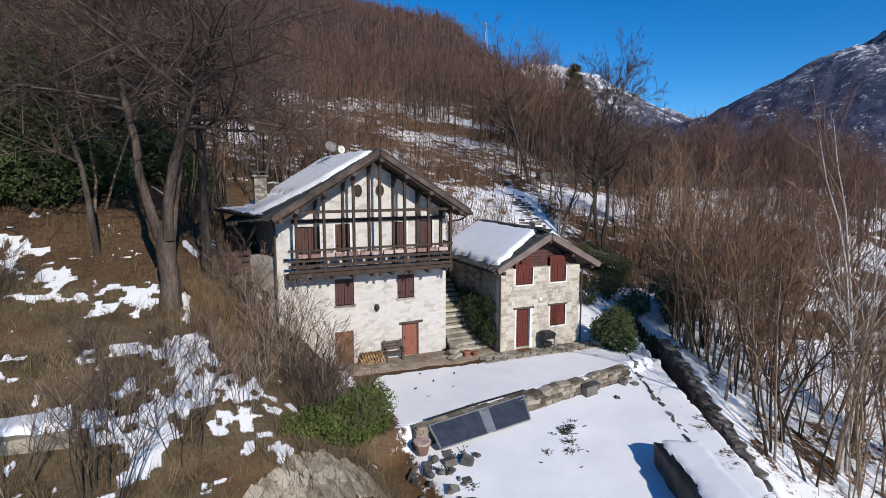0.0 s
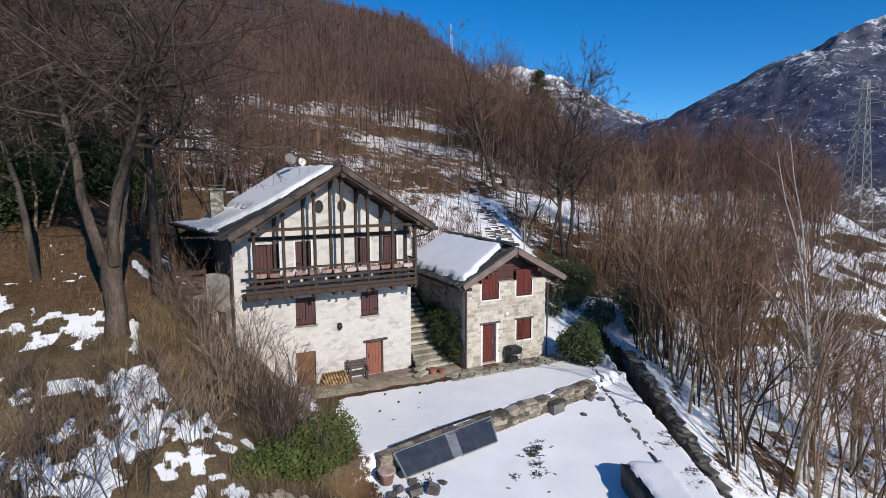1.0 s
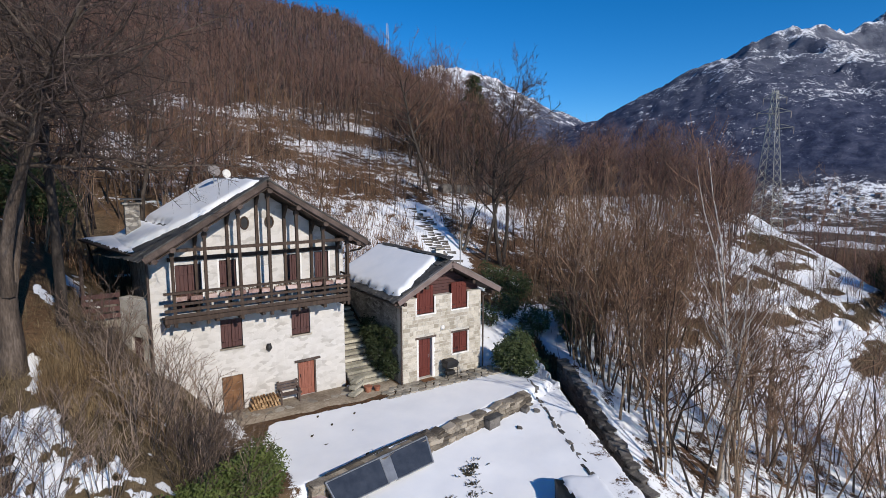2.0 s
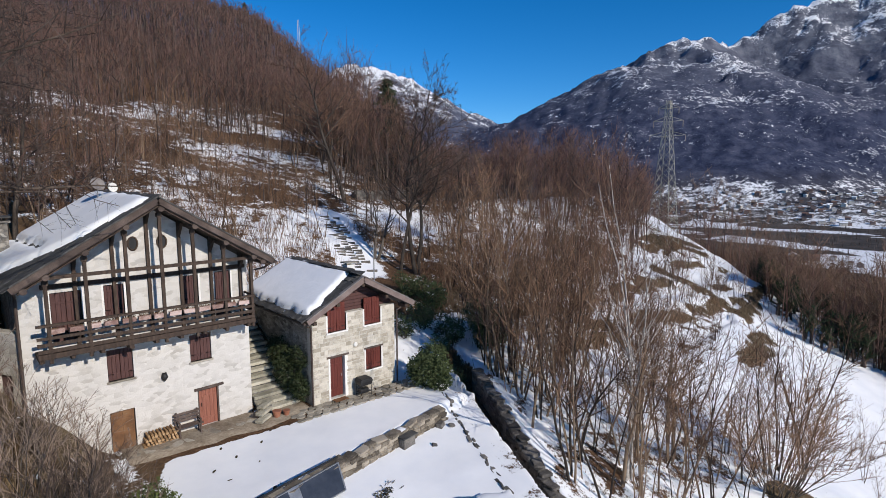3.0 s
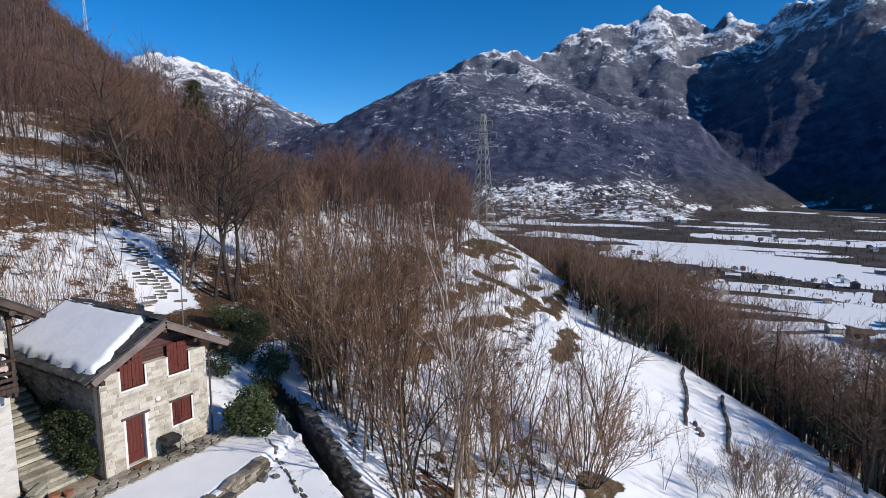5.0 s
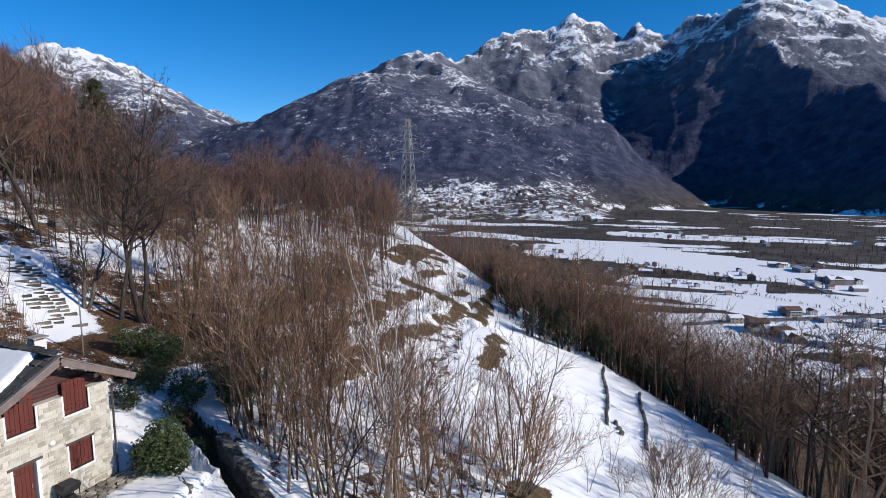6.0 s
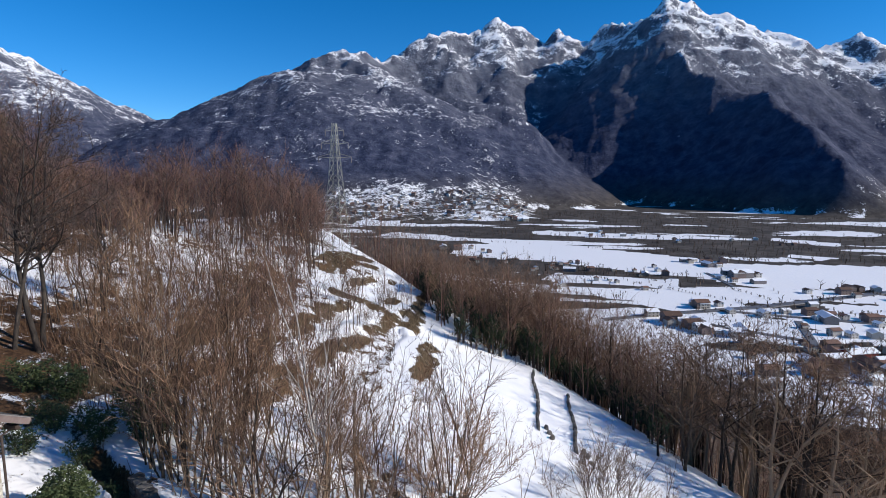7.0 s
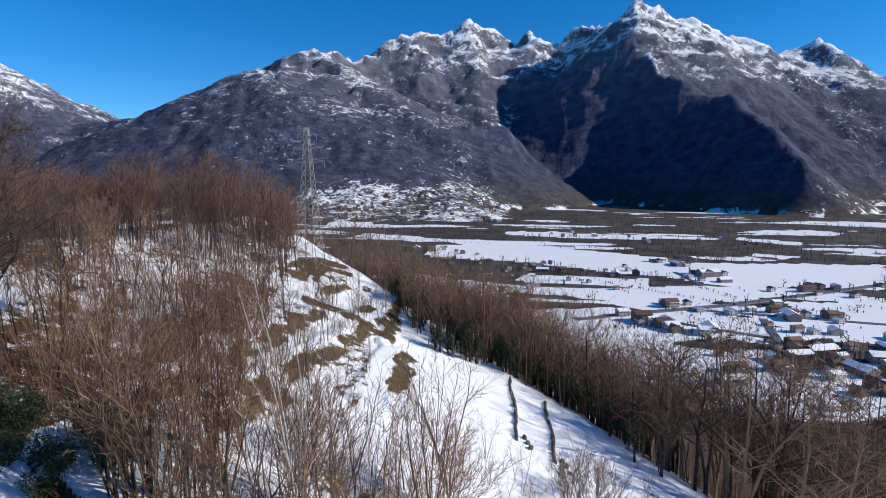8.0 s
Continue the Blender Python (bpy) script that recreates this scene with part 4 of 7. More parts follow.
def small_house():
    h = thing("small_house", (4.6, 1.8, 0), "small stone house with oxide red door and shutters", "house")
    ops = [(3.15, 3.95, 0.1, 2.06), (5.13, 6.05, 1.03, 2.08), (3.08, 4.06, 3.27, 4.08), (5.08, 6.03, 3.28, 4.08)]
    y = -1.39
    part("front_wall", wall_front(2.28, 6.88, -0.6, 4.08, y, y + 0.45, ops), M_MORTAR, h, "pale mortar between facade stones")
    m = MB().box(2.28, 2.73, y + 0.45, 5.2, -0.6, 4.1).box(6.43, 6.88, y + 0.45, 5.2, -0.6, 4.1).box(2.28, 6.88, 5.2, 5.6, -0.6, 4.1)
    part("side_wall", m, M_RUBBLE, h, "bare grey rubble side walls")
    # red boarded gable, its boards coloured darker to hold the roof's shade
    rim = lambda x: 5.62 - 0.545 * abs(x - 4.75) - 0.2
    g = part("gable", MB().prism([(2.28, 4.08), (6.88, 4.08), (6.88, rim(6.88)), (4.75, rim(4.75)), (2.28, rim(2.28))], y + 0.32, y + 0.44), M_SHUTTER, h, "red boarded gable, its colour darkened for the roof's shade")
    for k in range(9):
        z = 4.1 + k * 0.16
        half = (5.42 - z - 0.12) / 0.545 - 0.02
        if half > 0.15:
            part("board", MB().box(max(2.3, 4.75 - half), min(6.86, 4.75 + half), y + 0.27 + 0.012 * (k % 2), y + 0.32, z, z + 0.145), M_SHUTTER, g)
    d = part("door", plank_leaf(MB(), 3.2, 3.9, 0.12, 2.0, y + 0.2, 5), M_RED, h, "oxide red boarded front door")
    part("handle", MB().tube([(3.8, y + 0.1, 1.05), (3.8, y + 0.1, 1.2)], [0.014, 0.014]), M_STEEL, d)
    part("door_frame", MB().box(3.07, 3.16, y - 0.012, y + 0.25, 0.06, 2.06).box(3.94, 4.1, y - 0.012, y + 0.25, 0.06, 2.06), M_WHITE, h, "white painted door surround")
    part("lintel", MB().box(2.98, 4.16, y - 0.04, y + 0.1, 2.06, 2.15), M_BEAM, h)
    part("lintel", MB().box(5.02, 6.15, y - 0.04, y + 0.1, 2.08, 2.16), M_BEAM, h)
    for x0, x1, z0, z1 in ((5.13, 6.05, 1.03, 2.08), (3.08, 4.06, 3.27, 4.62), (5.08, 6.03, 3.28, 4.62)):
        mid = (x0 + x1) / 2
        for a, b, hx in ((x0 + 0.02, mid - 0.005, x0 + 0.02), (mid + 0.005, x1 - 0.02, x1 - 0.22)):
            s = leaf(h, "shutter", a, b, z0 + 0.02, z1 - 0.02, y + 0.1, M_RED, "closed oxide red leaf")
            part("hinge", MB().box(hx, hx + 0.2, y + 0.015, y + 0.028, z0 + 0.2, z0 + 0.23), M_BLACK, s)
        part("window_surround", MB().box(x0 - 0.07, x0, y - 0.01, y + 0.1, z0, min(z1, 4.08)).box(x1, x1 + 0.07, y - 0.01, y + 0.1, z0, min(z1, 4.08)).box(x0 - 0.07, x1 + 0.07, y - 0.05, y + 0.1, z0 - 0.07, z0), M_WHITE, h, "white painted window surround")
    part("wall_lamp", MB().tube([(4.53, y, 2.46), (4.53, y - 0.06, 2.46), (4.53, y - 0.1, 2.46)], [0.12, 0.11, 0.06], 12), M_WHITE, h, "round white wall lamp", True)
    # roof
    roof = part("roof", MB().prism([(4.75, 5.72), (4.75, 5.5), (1.86, 3.96), (1.78, 4.16)], -1.9, 5.7).prism([(4.75, 5.5), (4.75, 5.72), (7.72, 4.14), (7.64, 3.94)], -1.9, 5.7), M_BEAM, h, "timber roof deck under slates")
    for ex, ez in ((1.8, 4.1), (7.7, 4.08)):
        part("barge_board", MB().beam((4.75, -1.94, 5.62), (ex, -1.94, ez - 0.02), 0.05, 0.24), M_FASCIA, roof, "grey brown barge board")
        part("barge_cap", MB().beam((4.75, -1.9, 5.8), (ex, -1.9, ez + 0.12), 0.18, 0.035), M_GREY, roof)
    for x in (2.2, 3.4, 4.75, 6.1, 7.3):
        z = 5.5 - 0.545 * abs(x - 4.75) - 0.12
        part("purlin", MB().box(x - 0.08, x + 0.08, -1.86, y + 0.1, z - 0.1, z + 0.06), M_TIMBER, roof)
    slate_slope(roof, (4.75, 5.72), (1.78, 4.16), -1.85, 5.6, 4)
    slate_slope(roof, (4.75, 5.72), (7.72, 4.14), -1.85, 5.6, 1)
    part("gutter", MB().tube([(1.7, -1.85, 4.02), (1.7, 5.5, 3.98)], [0.06, 0.06], 8), M_PIPE, h)
    part("gutter", MB().tube([(7.8, -1.85, 4.02), (7.8, 5.5, 3.98)], [0.06, 0.06], 8), M_PIPE, h)
    part("downpipe", MB().tube([(1.72, -1.5, 3.98), (2.0, -1.48, 3.8), (2.2, -1.46, 3.7), (2.2, -1.46, 0.0)], [0.045] * 4, 8), M_PIPE, h)
    part("downpipe", MB().tube([(7.76, -1.5, 3.98), (7.3, -1.48, 3.85), (6.98, -1.46, 3.75), (6.98, -1.46, 0.0)], [0.045] * 4, 8), M_PIPE, h)
    for k in range(7):
        yy = -1.2 + k * 0.85
        part("snow_hook", MB().tube([(2.05, yy, 4.33), (1.9, yy, 4.42), (1.98, yy, 4.5)], [0.022, 0.018, 0.012], 5), M_BLACK, roof)
    c = part("chimney", MB().box(5.2, 5.65, 0.2, 0.65, 5.2, 6.0), M_WHITE, h, "small white chimney with slab")
    part("cap_stone", MB().box(5.13, 5.72, 0.13, 0.72, 6.08, 6.13).box(5.2, 5.28, 0.2, 0.28, 6.0, 6.08).box(5.57, 5.65, 0.57, 0.65, 6.0, 6.08), M_FLAG, c)
    return h, ops


big_house()
satellite_dish()
small, small_ops = small_house()

# snow lying on both roofs
L = math.hypot(4.47, 2.72)
solid("snow_layer", snow_sheet((-3.65, -1.3, 9.58), (-4.47, 0, -2.72), (0, 1, 0), 46, 80, L + 0.9, 10.2,
      lambda u, v: min(u - 0.05, L + 0.12 * v - u - 0.25, v - 0.72 - 0.2 * u - 0.7 * max(0, u - 2.9), 10.0 - v, abs(u - 3.45 - 0.06 * v) - 0.12 + 0.3 * max(0, 3.5 - v)), 0.13, 3), M_SNOW,
      "thin sunlit snow layer on the house roof", "snow", "", "stuff", True)
solid("snow_layer", snow_sheet((-8.2, 0.4, 6.74), (-1, 0, -0.03), (0, 1, 0), 26, 80, 2.2, 8.4, lambda u, v: min(0.19 * (v + 0.9) - u - 0.12, v - 0.5, 8.2 - v, u + 0.4), 0.07, 8, 0.02), M_SNOW,
      "thin snow layer on the low eave of the house", "snow", "", "stuff", True)
L2 = math.hypot(2.97, 1.56)
solid("snow_layer", snow_sheet((4.75, -1.9, 5.78), (-2.97, 0, -1.56), (0, 1, 0), 40, 70, L2, 7.4,
      lambda u, v: min(u - 0.02 - max(0, 0.6 - 0.5 * v), L2 - 0.24 - u, v - 1.15 + 0.3 * u, 7.3 - v), 0.14, 11), M_SNOW,
      "smooth snow layer on the small house roof", "snow", "", "stuff", True)


def facade_stones(parent, x0, x1, z0, z1, y, openings, mat, seed):
    """Single facing stones set in the mortar, a little proud and uneven."""
    rng = random.Random(seed)
    protos = []
    for k in range(7):
        j = lambda s: rng.uniform(-s, s)
        vs = []
        for yy, ins in ((0.0, 0.0), (-1.0, 0.045)):
            for x, z in ((-0.5, -0.5), (0.5, -0.5), (0.5, 0.5), (-0.5, 0.5)):
                vs.append((x * (1 - 2 * ins) + j(0.05), yy, z * (1 - 2 * ins) + j(0.09)))
        protos.append(MB().add(vs, [(4, 5, 6, 7), (0, 1, 5, 4), (1, 2, 6, 5), (2, 3, 7, 6), (3, 0, 4, 7)]).mesh("stone", mat))
    z = z0
    while z < z1 - 0.08:
        hh = min(rng.uniform(0.11, 0.22), z1 - z)
        x = x0 - rng.uniform(0, 0.2)
        while x < x1:
            ln = rng.uniform(0.17, 0.5)
            a, b = max(x, x0), min(x + ln, x1)
            x += ln
            cut = [o for o in openings if o[0] - 0.08 < b and o[1] + 0.08 > a and o[2] - 0.08 < z + hh and o[3] + 0.12 > z]
            for o in cut:
                if a < o[0] - 0.08:
                    b = o[0] - 0.09
                else:
                    a = max(a, o[1] + 0.09)
            if b - a > 0.09 and not any(o[0] - 0.08 < (a + b) / 2 < o[1] + 0.08 for o in cut):
                s = part("stone", rng.choice(protos), None, parent)
                s.matrix_basis = Matrix.Translation(((a + b) / 2, y, z + hh / 2)) @ Matrix.Rotation(rng.uniform(-0.02, 0.02), 4, "Y") @ Matrix.Diagonal((b - a - 0.018, rng.uniform(0.006, 0.02), hh - 0.022, 1))
        z += hh

# ---- yard ----
def rock_mesh(name, sx, sy, sz, mat, seed, n=7, m=5):
    """A lumpy stone with a flat foot."""
    rng = random.Random(seed)
    mb = MB()
    mb.v.append((0, 0, -0.1 * sz))
    for i in range(m):
        f = i / (m - 1)
        rad = math.sin(math.pi * (0.22 + 0.7 * f)) ** 0.6
        for k in range(n):
            a = 2 * math.pi * (k + 0.5 * (i % 2)) / n
            j = rng.uniform(0.8, 1.15)
            mb.v.append((sx / 2 * rad * j * math.cos(a), sy / 2 * rad * j * math.sin(a), sz * (f * 0.95 + rng.uniform(-0.05, 0.05))))
    mb.v.append((0, 0, sz))
    for k in range(n):
        mb.f.append((0, 1 + (k + 1) % n, 1 + k))
        mb.f.append((len(mb.v) - 1, 1 + (m - 1) * n + k, 1 + (m - 1) * n + (k + 1) % n))
        for i in range(m - 1):
            a, b = 1 + i * n + k, 1 + i * n + (k + 1) % n
            mb.f.append((a, b, b + n, a + n))
    return mb.mesh(name, mat)


ROCKS = [rock_mesh("rock", 1.0, 0.7 + 0.1 * (k % 3), 0.55 + 0.08 * k, M_ROCK, 40 + k) for k in range(5)]
STONES = [rock_mesh("stone", 1.0, 0.7 + 0.1 * (k % 3), 0.6 + 0.05 * k, M_STONE, 70 + k) for k in range(5)]


def brick_mesh(name, mat, seed):
    """An unevenly split walling stone, one unit long, high and deep."""
    rng = random.Random(seed)
    mb = MB()
    j = lambda s=0.07: rng.uniform(-s, s)
    vs = []
    for y in (0.5, -0.32, -0.5):
        ins = 0.0 if y > -0.4 else 0.1
        for x, z in ((-0.5, -0.5), (0.5, -0.5), (0.5, 0.5), (-0.5, 0.5)):
            vs.append((x * (1 - ins * 2) + j(), y + j(0.04), z * (1 - ins * 2) + j()))
    fs = [(3, 2, 1, 0), (8, 9, 10, 11)]
    fs = [tuple(reversed(f)) for f in fs]
    for a in (0, 4):
        fs += [(a + k, a + (k + 1) % 4, a + 4 + (k + 1) % 4, a + 4 + k) for k in range(4)]
    mb.add(vs, fs)
    me = mb.mesh(name, mat)
    bm = bmesh.new()
    bm.from_mesh(me)
    bmesh.ops.recalc_face_normals(bm, faces=bm.faces)
    bm.to_mesh(me)
    bm.free()
    return me


WALLING = [brick_mesh("stone", M_STONE, 90 + k) for k in range(6)]
BOULDERS = [brick_mesh("rock", M_ROCK, 240 + k) for k in range(5)]
GREYWALL = [brick_mesh("stone", M_ROCK, 190 + k) for k in range(6)]


def place(name, mesh, parent, at, size, turn=0.0, lean=0.0):
    ob = part(name, mesh, None, parent)
    ob.matrix_basis = Matrix.Translation(at) @ Matrix.Rotation(turn, 4, "Z") @ Matrix.Rotation(lean, 4, "X") @ Matrix.Diagonal((*size, 1))
    return ob


def stone_wall(name, p, q, z0, z1, courses, label, meshes, depth=0.35, mean=0.42, core=M_ROCK, caps=True, seed=1):
    """A dry stone wall from p to q: a core with single stones before it and slabs on top."""
    rng = random.Random(seed)
    p, q = Vector((*p, 0)), Vector((*q, 0))
    d = (q - p)
    length, an = d.length, math.atan2(d.y, d.x)
    w = thing(name, ((p.x + q.x) / 2, (p.y + q.y) / 2, min(z0(0), z0(1))), label, "wall")
    m = MB()
    n = 12
    side_v = Vector((-math.sin(an), math.cos(an), 0))
    for i in range(n):
        a, b = i / n, (i + 1) / n
        pa, pb = p.lerp(q, a), p.lerp(q, b)
        vs = []
        for pt, f in ((pa, a), (pb, b)):
            for s in (-depth / 2 + 0.06, depth / 2 - 0.06):
                for z in (z0(f) - 0.3, z1(f) - 0.06):
                    vs.append(pt + side_v * s + Vector((0, 0, z)))
        m.add(vs, [(0, 1, 5, 4), (2, 6, 7, 3), (1, 3, 7, 5), (0, 4, 6, 2), (0, 2, 3, 1), (4, 5, 7, 6)])
    part("core", m, core, w)
    for c in range(courses):
        s = rng.uniform(-0.2, 0)
        while s < length:
            ln = rng.uniform(0.6, 1.5) * mean
            f = min(1, max(0, (s + ln / 2) / length))
            hh = (z1(f) - z0(f)) / courses
            pos = p.lerp(q, f) - side_v * (depth / 2 - 0.1) + Vector((0, 0, z0(f) + hh * (c + 0.5)))
            place("stone", rng.choice(meshes), w, pos, (ln * 1.02, 0.3, hh * rng.uniform(0.8, 1.25)), an + rng.uniform(-0.16, 0.16))
            s += ln
    if caps:
        s = 0.0
        while s < length:
            ln = rng.uniform(0.35, 0.8)
            f = min(1, (s + ln / 2) / length)
            place("cap_stone", rng.choice(meshes), w, p.lerp(q, f) + side_v * rng.uniform(-0.07, 0.07) + Vector((0, 0, z1(f) + rng.uniform(0.0, 0.05))), (ln, depth * rng.uniform(0.7, 1.2), rng.uniform(0.07, 0.2)), an + rng.uniform(-0.3, 0.3), rng.uniform(-0.12, 0.12))
            s += ln
    return w


stone_wall("terrace_wall", (-4.4, -7.2), (6.35, -5.42), lambda f: -0.72 + 0.1 * f, lambda f: 0.0 + 0.07 * float(fbm(f * 9, 0.7, 3)), 4, "low field stone wall holding the snowy terrace", WALLING, 0.42, seed=3)
rnge = random.Random(55)
edging = thing("path_edging", (5.2, -9.6, gz(5.2, -9.6)), "broken line of rough edging stones along the yard path", "edging")
for i in range(58):
    f = (i + rnge.uniform(-0.4, 0.4)) / 57
    x, y = 8.1 - 5.7 * f + rnge.uniform(-0.12, 0.12), -3.5 - 12.4 * f + rnge.uniform(-0.05, 0.05)
    place("stone", rnge.choice(ROCKS if i % 3 else GREYWALL), edging, (x, y, gz(x, y) - 0.06), (rnge.uniform(0.2, 0.6), rnge.uniform(0.1, 0.22), rnge.uniform(0.1, 0.2)), rnge.uniform(0.95, 1.35))
OFF = Vector((0.911, -0.412)) * 2.5      # from the path's edge to the far side of the ditch
bank_at = lambda f, o: gz(9.3 - 7.5 * f + 0.911 * o, -1.6 - 16.4 * f - 0.412 * o)
stone_wall("ditch_wall", (9.3 + OFF.x, -1.6 + OFF.y), (1.8 + OFF.x, -18.0 + OFF.y), lambda f: bank_at(f, 2.0) - 0.1, lambda f: bank_at(f, 3.1) + 0.12, 4, "dark mossy dry stone wall along the ditch", GREYWALL, 0.5, 0.6, seed=6)


def steps():
    random.seed(12)
    s = thing("outdoor_stairs", (1.0, 1.5, 0), "worn grey stone steps climbing between the two houses", "stairs", "", "structure")
    for k in range(14):
        z, y = 0.2 + k * 0.2, -0.62 + k * 0.33
        m = MB().box(0.12 + random.uniform(-0.04, 0.03), 1.95 + random.uniform(-0.1, 0.1), y, y + 0.42, z - 0.14, z, None, 0.018)
        bevel(part("step", m, M_STEPS, s), 0.015)
        part("riser", MB().box(0.14, 1.9, y + 0.06, y + 0.46, z - 0.5, z - 0.142), M_ROCK, s)
    for k, (x, y, z, an) in enumerate(((-0.05, -1.25, 0.17, 0.6), (0.12, -0.95, 0.34, 0.55), (0.3, -0.68, 0.5, 0.5))):
        m = MB().box(-0.42, 0.42, -0.17, 0.17, -0.1, 0.02, pose(x, y, z, 0, 0, 35), 0.015)
        bevel(part("lower_step", m, M_STEPS, s), 0.01)
        part("riser", MB().box(-0.3, 0.3, -0.13, 0.13, -0.5, -0.122, pose(x, y, z, 0, 0, 35)), M_ROCK, s)
    return s


steps()


def flags():
    """Crazy paving before the small house and along the big one."""
    rng = random.Random(8)
    f = thing("paving", (4.3, -1.75, 0), "irregular grey flagstone paving before the small house", "paving", "", "structure")
    protos = []
    for k in range(6):
        n = rng.randint(5, 7)
        pts = [(math.cos(2 * math.pi * i / n) * rng.uniform(0.85, 1.1) / 2, math.sin(2 * math.pi * i / n) * rng.uniform(0.8, 1.1) / 2) for i in range(n)]
        mb = MB().add([(x, y, 0) for x, y in pts] + [(x * 0.94, y * 0.94, 1) for x, y in pts], [tuple(range(n, 2 * n))] + [(i, (i + 1) % n, n + (i + 1) % n, n + i) for i in range(n)])
        protos.append(mb.mesh("flagstone", M_FLAG))
    for i in range(16):
        for j in range(4):
            x, y = 1.1 + i * 0.4 + (j % 2) * 0.2 + rng.uniform(-0.05, 0.05), -2.34 + j * 0.29 + rng.uniform(-0.04, 0.04) - 0.015 * i
            if y < -1.44:
                place("flagstone", rng.choice(protos), f, (x, y, -0.01), (rng.uniform(0.42, 0.5), rng.uniform(0.3, 0.36), rng.uniform(0.05, 0.065)), rng.uniform(-0.3, 0.3) + 3.14 * rng.randrange(2))
    for i in range(11):
        for j in range(2):
            x, y = -4.9 + i * 0.5 + rng.uniform(-0.08, 0.08), -0.9 + j * 0.42 + rng.uniform(-0.06, 0.06)
            place("flagstone", rng.choice(protos), f, (x, y, -0.02), (rng.uniform(0.5, 0.62), rng.uniform(0.4, 0.5), 0.05), rng.uniform(0, 6.2))
    return f


flags()


def solar_panel(p_tl, p_tr, p_br, p_bl, label):
    tl, tr, br, bl = (Vector(v) for v in (p_tl, p_tr, p_br, p_bl))
    n = (tr - tl).cross(bl - tl).normalized()
    n = n if n.z > 0 else -n
    c = (tl + br) / 2
    t = thing("solar_collector", c, label, "solar panel", "collectors by the terrace wall")
    quad = lambda k, lift: [q + (c - q) * k + n * lift for q in (tl, tr, br, bl)]
    box = lambda k, a, b: MB().add(quad(k, a) + quad(k, b), [(3, 2, 1, 0), (4, 5, 6, 7), (0, 1, 5, 4), (1, 2, 6, 5), (2, 3, 7, 6), (3, 0, 4, 7)])
    part("casing", box(0.0, -0.09, 0.0), M_STEEL, t)
    part("glass", box(0.035, 0.001, 0.006), M_SOLAR, t, "dark blue collector glass")
    for a, b in ((tl, tr), (tr, br), (br, bl), (bl, tl)):
        part("frame", MB().beam(a + n * 0.008, b + n * 0.008, 0.05, 0.03), M_STEEL, t)
    for q in (tl, tr):
        part("strut", MB().tube([q - n * 0.09, Vector((q.x, q.y + 0.12, -0.7))], [0.025, 0.025], 6), M_STEEL, t)
    return t


TL, TR, BR, BL = Vector((-3.98, -7.42, 0.1)), Vector((0.36, -6.52, 0.1)), Vector((0.1, -7.42, -0.45)), Vector((-3.82, -8.1, -0.45))
mixq = lambda a, b, f: a.lerp(b, f)
solar_panel(mixq(TL, TR, 0), mixq(TL, TR, 0.5), mixq(BL, BR, 0.5), mixq(BL, BR, 0), "dark glazed solar collector leaning on the terrace wall")
solar_panel(mixq(TL, TR, 0.585), mixq(TL, TR, 1), mixq(BL, BR, 1), mixq(BL, BR, 0.585), "dark glazed solar collector leaning on the terrace wall")
m = MB()
q = [mixq(TL, TR, 0.503), mixq(TL, TR, 0.582), mixq(BL, BR, 0.582), mixq(BL, BR, 0.503)]
m.add(q + [v + Vector((0, 0, 0.03)) for v in q], [(3, 2, 1, 0), (4, 5, 6, 7), (0, 1, 5, 4), (1, 2, 6, 5), (2, 3, 7, 6), (3, 0, 4, 7)])
solid("cover_strip", m, M_STEEL, "pale metal strip between two solar collectors", "metal sheet")
solid("pipe_run", MB().tube([TL + Vector((0.1, 0.22, 0.12)), mixq(TL, TR, 0.5) + Vector((0, 0.2, 0.14)), TR + Vector((0.1, 0.18, 0.12))], [0.04] * 3, 7), M_BLACK, "black insulated pipe along the collectors", "pipe")


